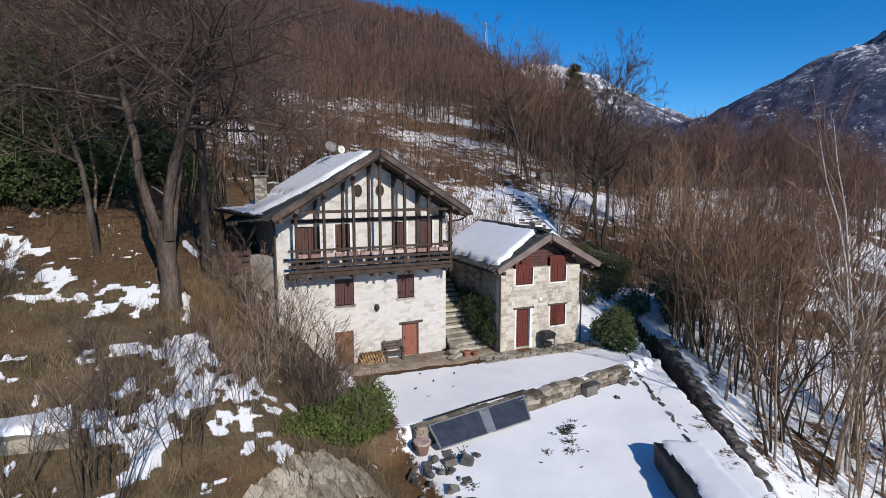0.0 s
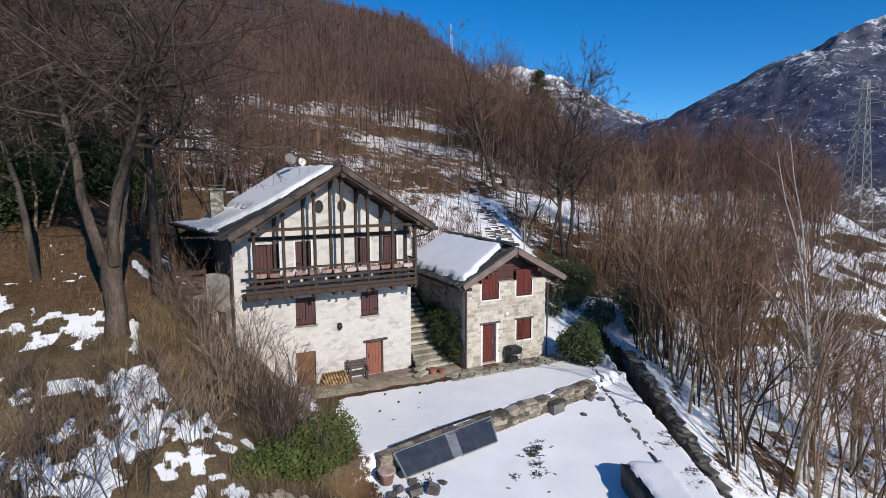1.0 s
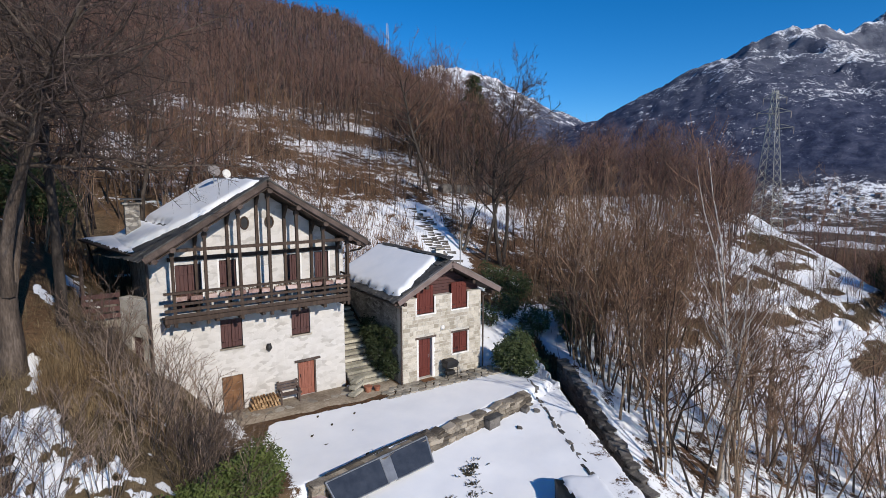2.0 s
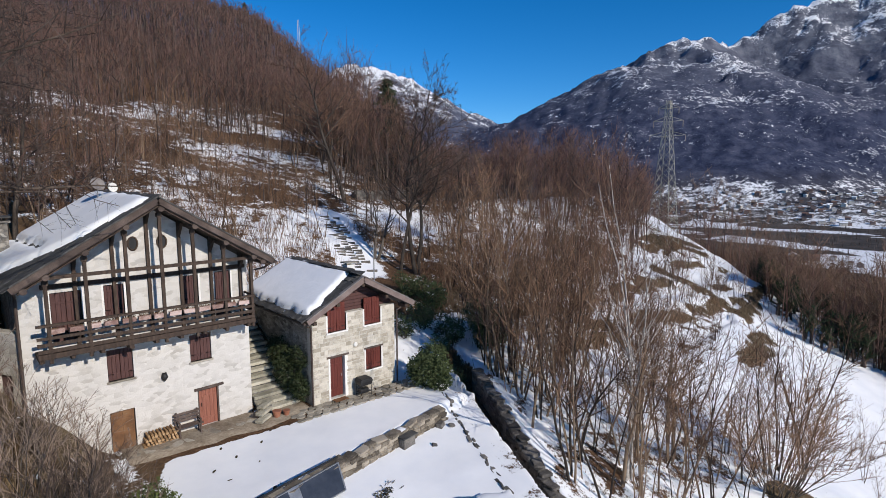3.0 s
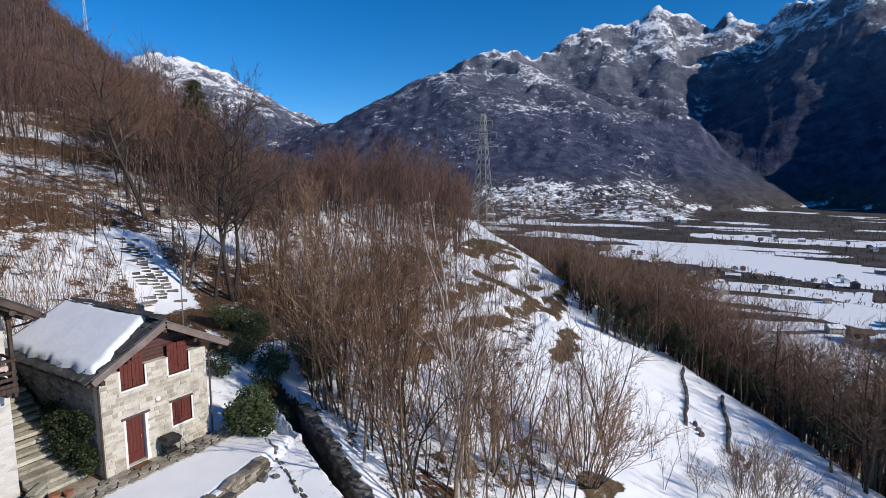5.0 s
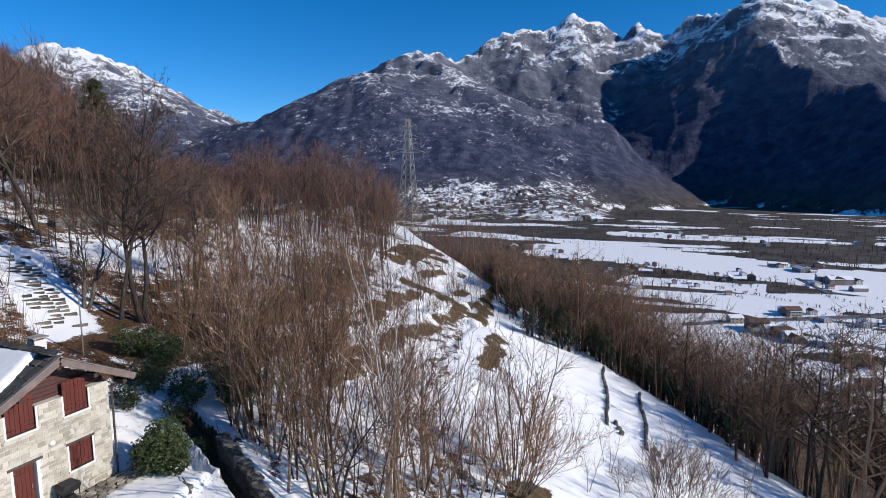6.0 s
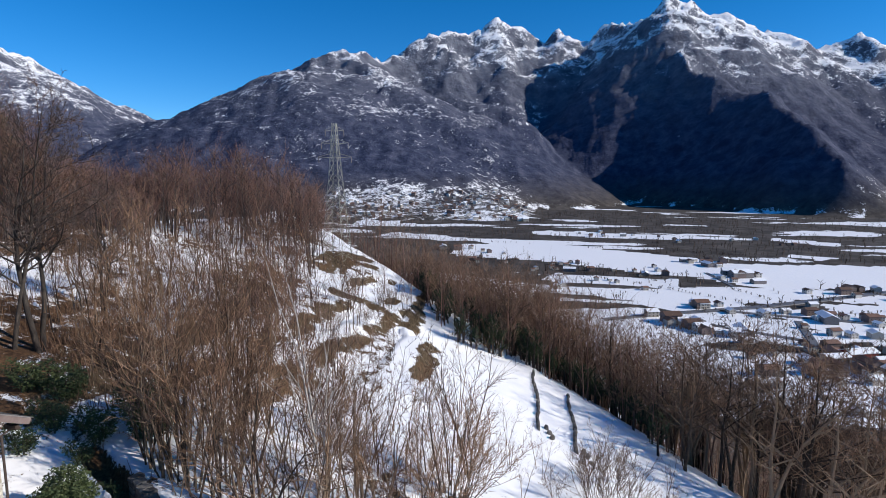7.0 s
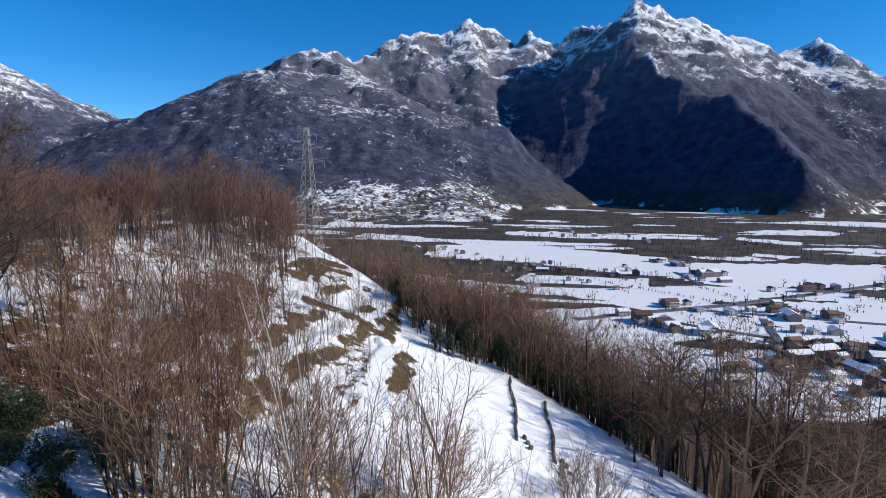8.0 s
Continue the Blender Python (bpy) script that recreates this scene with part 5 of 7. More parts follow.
def snow_box():
    b = thing("storage_box", (3.4, -12.9, -1.1), "long box under dark tarpaulin with snow on top", "box")
    rng = random.Random(5)
    m = MB()
    nx, ny = 6, 14
    x0, x1, y0, y1 = 2.65, 3.85, -15.4, -11.25
    gx = [x0 + (x1 - x0) * i / nx for i in range(nx + 1)]
    gy = [y0 + (y1 - y0) * i / ny for i in range(ny + 1)]
    ring = [(x, y0) for x in gx] + [(x1, y) for y in gy[1:]] + [(x, y1) for x in reversed(gx[:-1])] + [(x0, y) for y in reversed(gy[1:-1])]
    n = len(ring)
    for lvl, (z, out) in enumerate(((-1.45, 0.06), (-1.0, 0.05), (-0.6, 0.02), (-0.25, 0.0))):
        for k, (x, y) in enumerate(ring):
            w = out + 0.05 * math.sin(k * 2.1 + lvl) + rng.uniform(-0.03, 0.03)
            cx, cy = 3.4, -13.0
            d = Vector((x - cx, y - cy, 0)).normalized()
            m.v.append((x + d.x * w, y + d.y * w, z + rng.uniform(-0.03, 0.03)))
    for lvl in range(3):
        for k in range(n):
            a, c = lvl * n + k, lvl * n + (k + 1) % n
            m.f.append((a, c, c + n, a + n))
    m.f.append(tuple(3 * n + k for k in range(n)))
    part("tarpaulin", m, M_TARP, b, "wrinkled dark grey tarpaulin", True)
    part("snow_top", snow_sheet((x0 - 0.05, y0 - 0.05, -0.29), (1, 0, 0), (0, 1, 0), 24, 48, x1 - x0 + 0.3, y1 - y0 + 0.1, lambda u, v: min(u - 0.22, x1 - x0 + 0.25 - u, v - 0.05, y1 - y0 + 0.05 - v), 0.07, 21, 0.05), M_SNOW, b, "snow cap", True)
    b.location = (2.7, -12.75, -1.1)
    b.rotation_euler = (0, 0, radians(-24))
    return b


snow_box()


def stone_box():
    b = thing("stone_box", (3.75, -6.05, -0.6), "small dark stone box with snowy slab against the wall", "box")
    tilt = pose(3.75, -6.1, -0.62, 0, 0, 10)
    for x0, x1, y0, y1 in ((-0.34, 0.34, -0.3, -0.2), (-0.34, 0.34, 0.2, 0.3), (-0.34, -0.24, -0.198, 0.198), (0.24, 0.34, -0.198, 0.198)):
        part("side_slab", MB().box(x0, x1, y0, y1, -0.1, 0.5, tilt, 0.012), M_ROCK, b)
    part("lid", MB().box(-0.42, 0.42, -0.38, 0.36, 0.502, 0.56, tilt, 0.015), M_SLATE, b)
    part("snow_patch", snow_sheet((3.45, -6.15, -0.055), (1, 0.17, 0), (-0.17, 1, 0), 14, 12, 0.5, 0.4, lambda u, v: min(u, 0.5 - u, v, 0.4 - v), 0.07, 31), M_SNOW, b, "", True)


stone_box()

# loose rocks
rng = random.Random(21)
for x, y, s, pile in ((-4.15, -8.35, 0.55, 0), (-3.75, -8.6, 0.7, 0), (-3.2, -8.8, 0.6, 0), (-4.5, -8.6, 0.4, 0), (-4.6, -9.1, 0.45, 0), (-4.0, -9.2, 0.5, 0), (-4.9, -8.3, 0.4, 0), (-5.1, -9.4, 0.35, 0), (-4.2, -9.9, 0.5, 0),
                      (-3.6, -8.15, 0.4, 0), (-2.7, -8.55, 0.35, 0), (-3.9, -10.6, 0.45, 0), (5.9, -5.9, 0.6, 1), (6.3, -6.2, 0.5, 1), (4.7, -6.9, 0.28, 1), (-5.4, -10.2, 0.3, 0), (-4.5, -10.9, 0.3, 0)):
    r = tagged(new("rock", rng.choice(ROCKS[:2] + BOULDERS)), "rough grey rock lying in the snow", "rock", "rocks by the terrace")
    r.matrix_basis = pose(x, y, gz(x, y) + 0.08 * s, rng.uniform(-25, 25), rng.uniform(-25, 25), rng.uniform(0, 360)) @ Matrix.Diagonal((s * 0.62, s * rng.uniform(0.4, 0.75), s * rng.uniform(0.3, 0.5), 1))

for k in range(26):
    x, y, s = rng.uniform(-5.3, -3.2), rng.uniform(-11.2, -8.0), rng.uniform(0.12, 0.32)
    r = tagged(new("rock", rng.choice(ROCKS + BOULDERS)), "small rough rock half sunk in the snow", "rock", "rocks by the terrace")
    r.matrix_basis = pose(x, y, gz(x, y), rng.uniform(-20, 20), rng.uniform(-20, 20), rng.uniform(0, 360)) @ Matrix.Diagonal((s, s * rng.uniform(0.6, 1.2), s * rng.uniform(0.5, 0.9), 1))

# dark clods in place of shaded boot-print dents, and where thaw broke the snow
clod = rock_mesh("clod", 0.2, 0.12, 0.05, plain("bare soil and boot print", (0.03, 0.025, 0.015), (0.06, 0.048, 0.028), (0.09, 0.075, 0.045), 5, 30, 0.95), 3, 8, 3)
for x, y, s in ((-2.3, -2.4, 1), (-2.1, -3.4, 1), (-0.9, -2.9, 1), (-0.2, -2.2, 1), (0.6, -2.25, 0.9), (-3.1, -3.9, 1), (-2.9, -4.8, 0.8), (0.4, -1.95, 1), (-1.6, -4.3, 0.7), (-2.0, -6.4, 1.6), (-1.5, -6.5, 1.4), (-2.6, -6.6, 1.3),
                (0.9, -8.4, 1.6), (1.2, -8.2, 1.2), (0.75, -8.9, 1.0), (0.35, -9.3, 1.1), (-0.4, -9.2, 0.9), (1.0, -9.6, 0.8), (-0.9, -9.6, 0.8), (0.2, -10.3, 0.7), (1.45, -8.0, 0.8)):
    c = tagged(new("bare_patch", clod), "small dark clod standing in for boot prints and thawed ground", "soil", "bare patches in the yard")
    c.matrix_basis = pose(x, y, gz(x, y) - 0.01, 0, 0, rng.uniform(0, 360)) @ Matrix.Diagonal((s * 1.2, s * 0.8, s * 0.5, 1))


M_WITHER = plain("withered leaves", (0.03, 0.028, 0.014), (0.065, 0.057, 0.03), (0.11, 0.095, 0.052), 1.5, 9, 0.8, 0.0, 0.01)


def garden_tuft(x, y, s, seed):
    """A withered low plant standing out of the snow."""
    rg = random.Random(seed)
    t = thing("garden_plant", (x, y, gz(x, y)), "withered dark garden plant sticking out of the snow", "plant", "withered plants in the yard")
    m, lv = MB(), MB()
    for _ in range(26):
        p = Vector((x + rg.gauss(0, 0.12) * s, y + rg.gauss(0, 0.1) * s, gz(x, y) - 0.03))
        q = p + Vector((rg.gauss(0, 0.12), rg.gauss(0, 0.12), rg.uniform(0.04, 0.13))) * s
        m.tube([p, q], [0.012, 0.005], 3, False)
        for _ in range(3):
            c = p.lerp(q, rg.uniform(0.3, 1.0))
            u = Vector((rg.gauss(0, 1), rg.gauss(0, 1), rg.gauss(0, 0.6))).normalized() * 0.035 * s
            w = u.orthogonal().normalized() * 0.016 * s
            lv.add([c - u, c - w, c + u, c + w], [(0, 1, 2, 3)])
    part("stem", m, M_BARK, t)
    part("foliage", lv, M_WITHER, t)


for k, (x, y, s) in enumerate(((0.95, -8.35, 1.5), (1.35, -8.1, 1.2), (0.75, -8.95, 1.0), (0.4, -9.4, 0.9), (-0.4, -9.2, 0.8), (-2.2, -6.75, 1.4), (-1.6, -6.55, 1.1), (-2.7, -6.9, 1.2), (-3.2, -8.3, 1.3), (-4.0, -8.9, 1.4), (-4.7, -9.6, 1.2), (-3.6, -9.9, 0.9))):
    garden_tuft(x, y, s, 500 + k)


def bench():
    b = thing("bench", (-2.75, -0.45, 0), "weathered slatted wooden bench against the house wall", "bench")
    for k in range(3):
        part("seat_slat", MB().box(-3.3, -2.3, -0.62 + k * 0.13, -0.52 + k * 0.13, 0.42, 0.45), M_BEAM, b)
    for k in range(3):
        part("back_slat", MB().box(-3.3, -2.3, -0.24 + k * 0.02, -0.21 + k * 0.02, 0.55 + k * 0.13, 0.65 + k * 0.13), M_BEAM, b)
    for x in (-3.2, -2.4):
        part("leg", MB().box(x - 0.03, x + 0.03, -0.6, -0.54, -0.02, 0.42), M_BEAM, b)
        part("leg", MB().beam((x, -0.3, -0.02), (x, -0.16, 0.95), 0.06, 0.06), M_BEAM, b)
        part("armrest", MB().box(x - 0.035, x + 0.035, -0.63, -0.2, 0.6, 0.635).box(x - 0.025, x + 0.025, -0.6, -0.54, 0.45, 0.6), M_BEAM, b)


bench()


def wood_stack():
    rng = random.Random(9)
    w = thing("firewood_stack", (-3.9, -0.35, -0.1), "low stack of split firewood against the house wall", "firewood")
    ends = plain("split log end", (0.2, 0.12, 0.06), (0.32, 0.2, 0.1), (0.45, 0.3, 0.17), 6, 40, 0.9, 0.3, vary=0.5)
    protos = []
    for k in range(5):
        n = rng.randint(4, 6)
        pr = [(math.cos(2 * math.pi * i / n + 0.3) * rng.uniform(0.04, 0.075), math.sin(2 * math.pi * i / n + 0.3) * rng.uniform(0.04, 0.07)) for i in range(n)]
        protos.append(MB().prism(pr, -0.2, 0.2).mesh("log", ends))
    for r in range(7):
        for k in range(10 - r // 3):
            place("log", rng.choice(protos), w, (-4.5 + k * 0.13 + (r % 2) * 0.06 + 0.03 * r, -0.3 + rng.uniform(-0.04, 0.04), -0.15 + r * 0.1), (1, 1, 1), 0, 0)


wood_stack()


def barbecue():
    y = -1.85
    b = thing("barbecue", (4.68, y, 0.05), "black metal barbecue with lid on four thin legs", "barbecue")
    part("firebox", MB().add([(4.38, y - 0.2, 0.56), (4.98, y - 0.2, 0.56), (4.98, y + 0.2, 0.56), (4.38, y + 0.2, 0.56), (4.33, y - 0.25, 0.78), (5.03, y - 0.25, 0.78), (5.03, y + 0.25, 0.78), (4.33, y + 0.25, 0.78)],
         [(3, 2, 1, 0), (4, 5, 6, 7), (0, 1, 5, 4), (1, 2, 6, 5), (2, 3, 7, 6), (3, 0, 4, 7)]), M_BLACK, b)
    part("lid", MB().prism([(4.33, 0.79), (5.03, 0.79), (4.96, 0.9), (4.4, 0.92)], y - 0.25, y + 0.25), M_BLACK, b)
    part("shelf", MB().box(4.4, 4.96, y - 0.18, y + 0.18, 0.22, 0.25).box(4.42, 4.85, y - 0.15, y + 0.12, 0.252, 0.4), M_BLACK, b)
    for x in (4.38, 4.98):
        for yy in (y - 0.18, y + 0.18):
            part("leg", MB().tube([(x, yy, 0.03), (x, yy, 0.6)], [0.016, 0.016], 6), M_BLACK, b)


barbecue()
solid("doormat", MB().box(3.2, 3.9, -1.78, -1.42, 0.06, 0.075), M_RUST, "dark brown doormat before the red door", "doormat")
for x, y, s, mat, lab in ((0.55, -1.25, 0.2, M_TERRA, "terracotta flower pot by the steps"), (0.95, -1.35, 0.16, M_TERRA, "small terracotta flower pot by the steps"), (-4.35, -7.75, 0.3, M_PINK, "faded red clay pot among the rocks")):
    pot = thing("flower_pot", (x, y, gz(x, y)), lab, "flower pot")
    z = gz(x, y)
    part("body", MB().tube([(x, y, z), (x, y, z + s * 1.4)], [s * 0.62, s * 0.92], 12), mat, pot)
    part("rim", MB().tube([(x, y, z + s * 1.3), (x, y, z + s * 1.55)], [s, s], 12), mat, pot)

# ramp wall below the hedge, cistern in the meadow
M_RAMP = plain("worn pale ramp stone", (0.2, 0.165, 0.115), (0.36, 0.31, 0.23), (0.52, 0.46, 0.36), 1.6, 12, 0.95, 0.7, 0.02, vary=0.3)
RAMPING = [brick_mesh("stone", M_RAMP, 300 + k) for k in range(5)]
ramp = thing("stone_ramp", (-7.9, -10.6, gz(-7.9, -10.6)), "pale worn stone ramp below the hedge", "ramp")
rngr = random.Random(71)
for i in range(20):
    for k in range(6):
        f = i / 19
        o = (k / 2.5 - 1) * (0.7 - 0.42 * f) + rngr.uniform(-0.07, 0.07)
        x, yy = -9.6 + 3.1 * f + 0.66 * o + rngr.uniform(-0.05, 0.05), -12.1 + 2.75 * f - 0.75 * o
        e = 0.12
        sx, sy = (gz(x + e, yy) - gz(x - e, yy)) / (2 * e), (gz(x, yy + e) - gz(x, yy - e)) / (2 * e)
        tilt = Vector((-sx, -sy, 1)).to_track_quat("Z", "Y").to_matrix().to_4x4()
        s = part("stone", rngr.choice(RAMPING), None, ramp)
        s.matrix_basis = Matrix.Translation((x, yy, gz(x, yy) + rngr.uniform(-0.02, 0.02))) @ tilt @ Matrix.Rotation(0.72 + rngr.uniform(-0.15, 0.15), 4, "Z") @ Matrix.Diagonal((rngr.uniform(0.3, 0.5), rngr.uniform(0.24, 0.38), rngr.uniform(0.05, 0.1), 1))
c = thing("cistern", (-14.9, -8.9, 2.5), "low grey concrete cistern with snow on it", "cistern")
part("tank", MB().box(-16.6, -13.7, -9.6, -8.3, 1.7, 2.75, None, 0.04), M_CONCRETE, c)
part("snow_cap", snow_sheet((-16.6, -9.5, 2.75), (1, 0, 0), (0, 1, 0), 30, 14, 2.9, 1.1, lambda u, v: min(u - 0.8, 2.85 - u, v - 0.05, 1.05 - v), 0.13, 41), M_SNOW, c, "", True)

# fence posts on the slope
for x, y, h, lean in ((22.4, -12.1, 1.5, 2), (20.8, -13.4, 1.4, -3), (24.6, -11.1, 1.3, 4), (19.4, -14.8, 1.3, 5), (27.5, -10.4, 1.2, -2)):
    p = tagged(part("fence_post", MB().tube([(0, 0, -0.2), (0.02, 0, h * 0.5), (0, 0, h)], [0.055, 0.05, 0.045], 7), M_BARK), "thin weathered wooden fence post in the snow", "fence post", "fence posts on the slope")
    p.matrix_basis = pose(x, y, gz(x, y), lean, lean * 0.5, 0)

# low field walls on the open slope
for k, (a, b) in enumerate((((56.0, -16.4), (39.0, -18.6)), ((52.5, -20.6), (37.5, -21.9)))):
    rngw = random.Random(60 + k)
    w = thing("field_wall", ((a[0] + b[0]) / 2, (a[1] + b[1]) / 2, gz((a[0] + b[0]) / 2, (a[1] + b[1]) / 2)), "low dark dry stone wall running down the snow field", "wall", "field walls")
    for i in range(70):
        f = (i + rngw.uniform(-0.3, 0.3)) / 69
        x, y = a[0] + (b[0] - a[0]) * f + rngw.uniform(-0.15, 0.15), a[1] + (b[1] - a[1]) * f + 0.12 * math.sin(i * 0.12) + rngw.uniform(-0.06, 0.06)
        place("stone", rngw.choice(ROCKS), w, (x, y, gz(x, y) - 0.1), (0.36, 0.26, rngw.uniform(0.5, 0.9)), rngw.uniform(0, 6.2))
    for i in range(3):
        x, y = b[0] + 1 - i * 0.8, b[1] - 0.5 - 0.3 * i
        place("stone", rngw.choice(ROCKS), w, (x, y, gz(x, y) - 0.1), (0.6, 0.5, 0.6), rngw.uniform(0, 6.2))
# low terrace walls behind the wood
stone_wall("slope_wall", (22.6, 26.0), (31.5, 28.7), lambda f: gz(22.6 + 8.9 * f, 26 + 2.7 * f) - 0.2, lambda f: gz(22.6 + 8.9 * f, 26 + 2.7 * f) + 0.75, 3, "old dry stone terrace wall on the wooded slope", GREYWALL, 0.6, 0.7, seed=15)
p = thing("lamp_pole", (11.6, 7.0, gz(11.6, 7.0)), "thin pale metal pole with curved top behind the roof", "pole")
z = gz(11.6, 7.0)
part("shaft", MB().tube([(11.6, 7.0, z - 0.1), (11.6, 7.0, z + 3.2)], [0.04, 0.035], 7), M_STEEL, p)
part("hook", MB().tube([(11.6, 7.0, z + 3.2), (11.55, 7.0, z + 3.4), (11.4, 7.0, z + 3.42), (11.35, 7.0, z + 3.25)], [0.035, 0.03, 0.03, 0.03], 6), M_STEEL, p)

# old stone steps climbing the slope behind the small house
st = thing("hill_stairs", (14.6, 15.5, gz(14.6, 15.5)), "old uneven stone steps climbing the snowy slope", "stairs")
rngs = random.Random(61)
for i in range(21):
    f = i / 20
    xx, yy = 12.9 + 3.5 * f, 10.6 + 9.9 * f
    for k in range(3):
        if rngs.random() < 0.22:
            continue
        o = (k - 1) * (0.78 - 0.25 * f) + rngs.uniform(-0.1, 0.1)
        px, py = xx + 0.94 * o, yy - 0.34 * o + rngs.uniform(-0.05, 0.05)
        place("step", rngs.choice(GREYWALL), st, (px, py, gz(px, py) + 0.03), (rngs.uniform(0.45, 0.85), rngs.uniform(0.08, 0.15), rngs.uniform(0.12, 0.24)), -0.35 + rngs.uniform(-0.3, 0.3))

# trodden apron before the big house
m = MB()
n = 30
for i in range(n + 1):
    x = -5.2 + 7.3 * i / n
    edge = -2.0 - 0.07 * (x - 2) + 0.16 * float(fbm(x * 1.3, 2.0, 3)) + 0.5 * max(0.0, x - 0.6)
    for yy, z in ((-0.02, 0.035), (edge * 0.5, 0.03), (edge, 0.02), (edge - 0.06, -0.12)):
        m.v.append((x, yy, z + 0.012 * float(fbm(x * 3, yy * 3, 3))))
for i in range(n):
    for k in range(3):
        a = i * 4 + k
        m.f.append((a, a + 1, a + 5, a + 4))
solid("apron", m, plain("trodden pale earth and concrete", (0.13, 0.1, 0.07), (0.24, 0.195, 0.145), (0.36, 0.31, 0.24), 0.9, 9, 0.95, 0.6, 0.02), "worn pale earth and concrete apron before the stone house", "pavement", "", "structure", True)

# ---- trees and shrubs ----
def limb(trunk, twig, p, d, length, r, level, rules, rng, fine=0.006):
    """One limb and, along it, its side limbs, by the rules for each level: (side limbs, length share, spread, lift, segments)."""
    n_side, share, spread, lift, seg = rules[level]
    pts, rs, dirs = [p.copy()], [r], [d.copy()]
    for k in range(seg):
        d = (d + Vector((rng.uniform(-1, 1), rng.uniform(-1, 1), rng.uniform(-0.6, 1) + lift)) * (0.16 if level == 0 else 0.24)).normalized()
        pts.append(pts[-1] + d * (length / seg))
        rs.append(max(0.009, r * (1 - 0.86 * (k + 1) / seg)))
        dirs.append(d.copy())
    if level + 1 >= len(rules):
        s = d.orthogonal().normalized() * r
        t = d.cross(s)
        twig.add([p + s, p - s * 0.5 + t * 0.87, p - s * 0.5 - t * 0.87, *pts[1:]], [(0, 1, 3), (1, 2, 3), (2, 0, 3)])
        return
    (trunk if level < 2 and r > 0.025 else twig).tube(pts, rs, 7 if r > 0.12 else 5 if r > 0.04 else 3, False)
    for k in range(n_side):
        f = rng.uniform(0.34 if level == 0 else 0.12, 1.0)
        i = min(seg - 1, int(f * seg))
        q = pts[i].lerp(pts[i + 1], f * seg - i)
        side_d = dirs[i].orthogonal().normalized()
        side_d.rotate(Matrix.Rotation(rng.uniform(0, 6.283), 3, dirs[i]))
        nd = (dirs[i] * (1 - spread) + side_d * spread + Vector((0, 0, lift * 0.6))).normalized()
        limb(trunk, twig, q, nd, length * share * rng.uniform(0.6, 1.15) * (1.15 - 0.55 * f), max(fine, rs[i] * 0.5), level + 1, rules, rng, fine)


def bare_tree(name, seed, stems, rules, height_m, r, bark, twigs, label, category, group, spread=0.0, fine=0.006, bole=0.0):
    rng = random.Random(seed)
    t = thing(name, (0, 0, 0), label, category, group)
    tr, tw = MB(), MB()
    if bole:
        tr.tube([(0, 0, -0.3), (0, 0.01, 0.12), (0.04, 0.0, bole * 0.35), (-0.03, 0.03, bole * 0.7), (0, 0, bole + 0.1)], [r * 2.5, r * 1.9, r * 1.6, r * 1.65, r * 1.5], 11)
    for k in range(stems):
        a = rng.uniform(0, 6.283) if not bole else 2.6 + k * 6.283 / stems
        lean = Vector((math.cos(a) * spread * rng.uniform(0.3, 1), math.sin(a) * spread * rng.uniform(0.3, 1), 1)).normalized()
        limb(tr, tw, Vector((math.cos(a) * 0.12 * (stems > 1) * stems ** 0.5, math.sin(a) * 0.12 * (stems > 1) * stems ** 0.5, bole - 0.25)), lean, height_m * rng.uniform(0.72, 1.0), r * rng.uniform(0.7, 1.0), 0, rules, rng, fine)
    part("trunk", tr, bark, t, "", True)
    part("crown", tw, twigs, t, "bare leafless twigs")
    return t


def leaf_mass(mb, c, rad, n, size, rng, shell=0.55):
    """Many small leaves filling an uneven ball."""
    for _ in range(n):
        d = Vector((rng.gauss(0, 1), rng.gauss(0, 1), rng.gauss(0, 1))).normalized()
        lump = 1 + 0.35 * noise.noise(d * 2.3 + Vector(c))
        f = (shell + (1 - shell) * rng.random()) * lump
        p = Vector((c[0] + d.x * rad[0] * f, c[1] + d.y * rad[1] * f, c[2] + d.z * rad[2] * f))
        u = Vector((rng.gauss(0, 1), rng.gauss(0, 1), rng.gauss(0, 1))).normalized()
        v = u.orthogonal().normalized()
        s = size * rng.uniform(0.6, 1.3)
        mb.add([p - u * s, p - v * s * 0.5, p + u * s, p + v * s * 0.5], [(0, 1, 2, 3)])


def leafy_bush(name, at, lumps, n, size, mat, label, category, seed, stem=0.05):
    rng = random.Random(seed)
    b = thing(name, at, label, category)
    m = MB()
    for (dx, dy, dz, rx, ry, rz) in lumps:
        leaf_mass(m, (at[0] + dx, at[1] + dy, at[2] + dz), (rx, ry, rz), int(n * rx * ry ** 0.5 * rz), size, rng)
        part("stem", MB().tube([(at[0] + dx * 0.3, at[1] + dy * 0.3, at[2] - 0.1), (at[0] + dx, at[1] + dy, at[2] + dz)], [stem, stem * 0.5], 5, False), M_BARK, b)
    part("foliage", m, mat, b)
    return b


M_STEM = plain("dark thin bark", (0.03, 0.021, 0.016), (0.088, 0.06, 0.042), (0.225, 0.162, 0.11), 3, 25, 0.95, 0.3, 0.01, vary=0.7)
WIDE = [(24, 0.58, 0.72, 0.0, 9), (13, 0.42, 0.62, 0.02, 4), (11, 0.48, 0.6, 0.0, 2), (5, 0.5, 0.6, -0.02, 1)]
FARW = [(19, 0.5, 0.6, 0.05, 7), (8, 0.5, 0.6, 0.06, 2), (8, 0.6, 0.6, 0.03, 1)]
SLIM = [(11, 0.36, 0.46, 0.1, 6), (4, 0.55, 0.5, 0.12, 2), (3, 0.62, 0.5, 0.08, 1)]
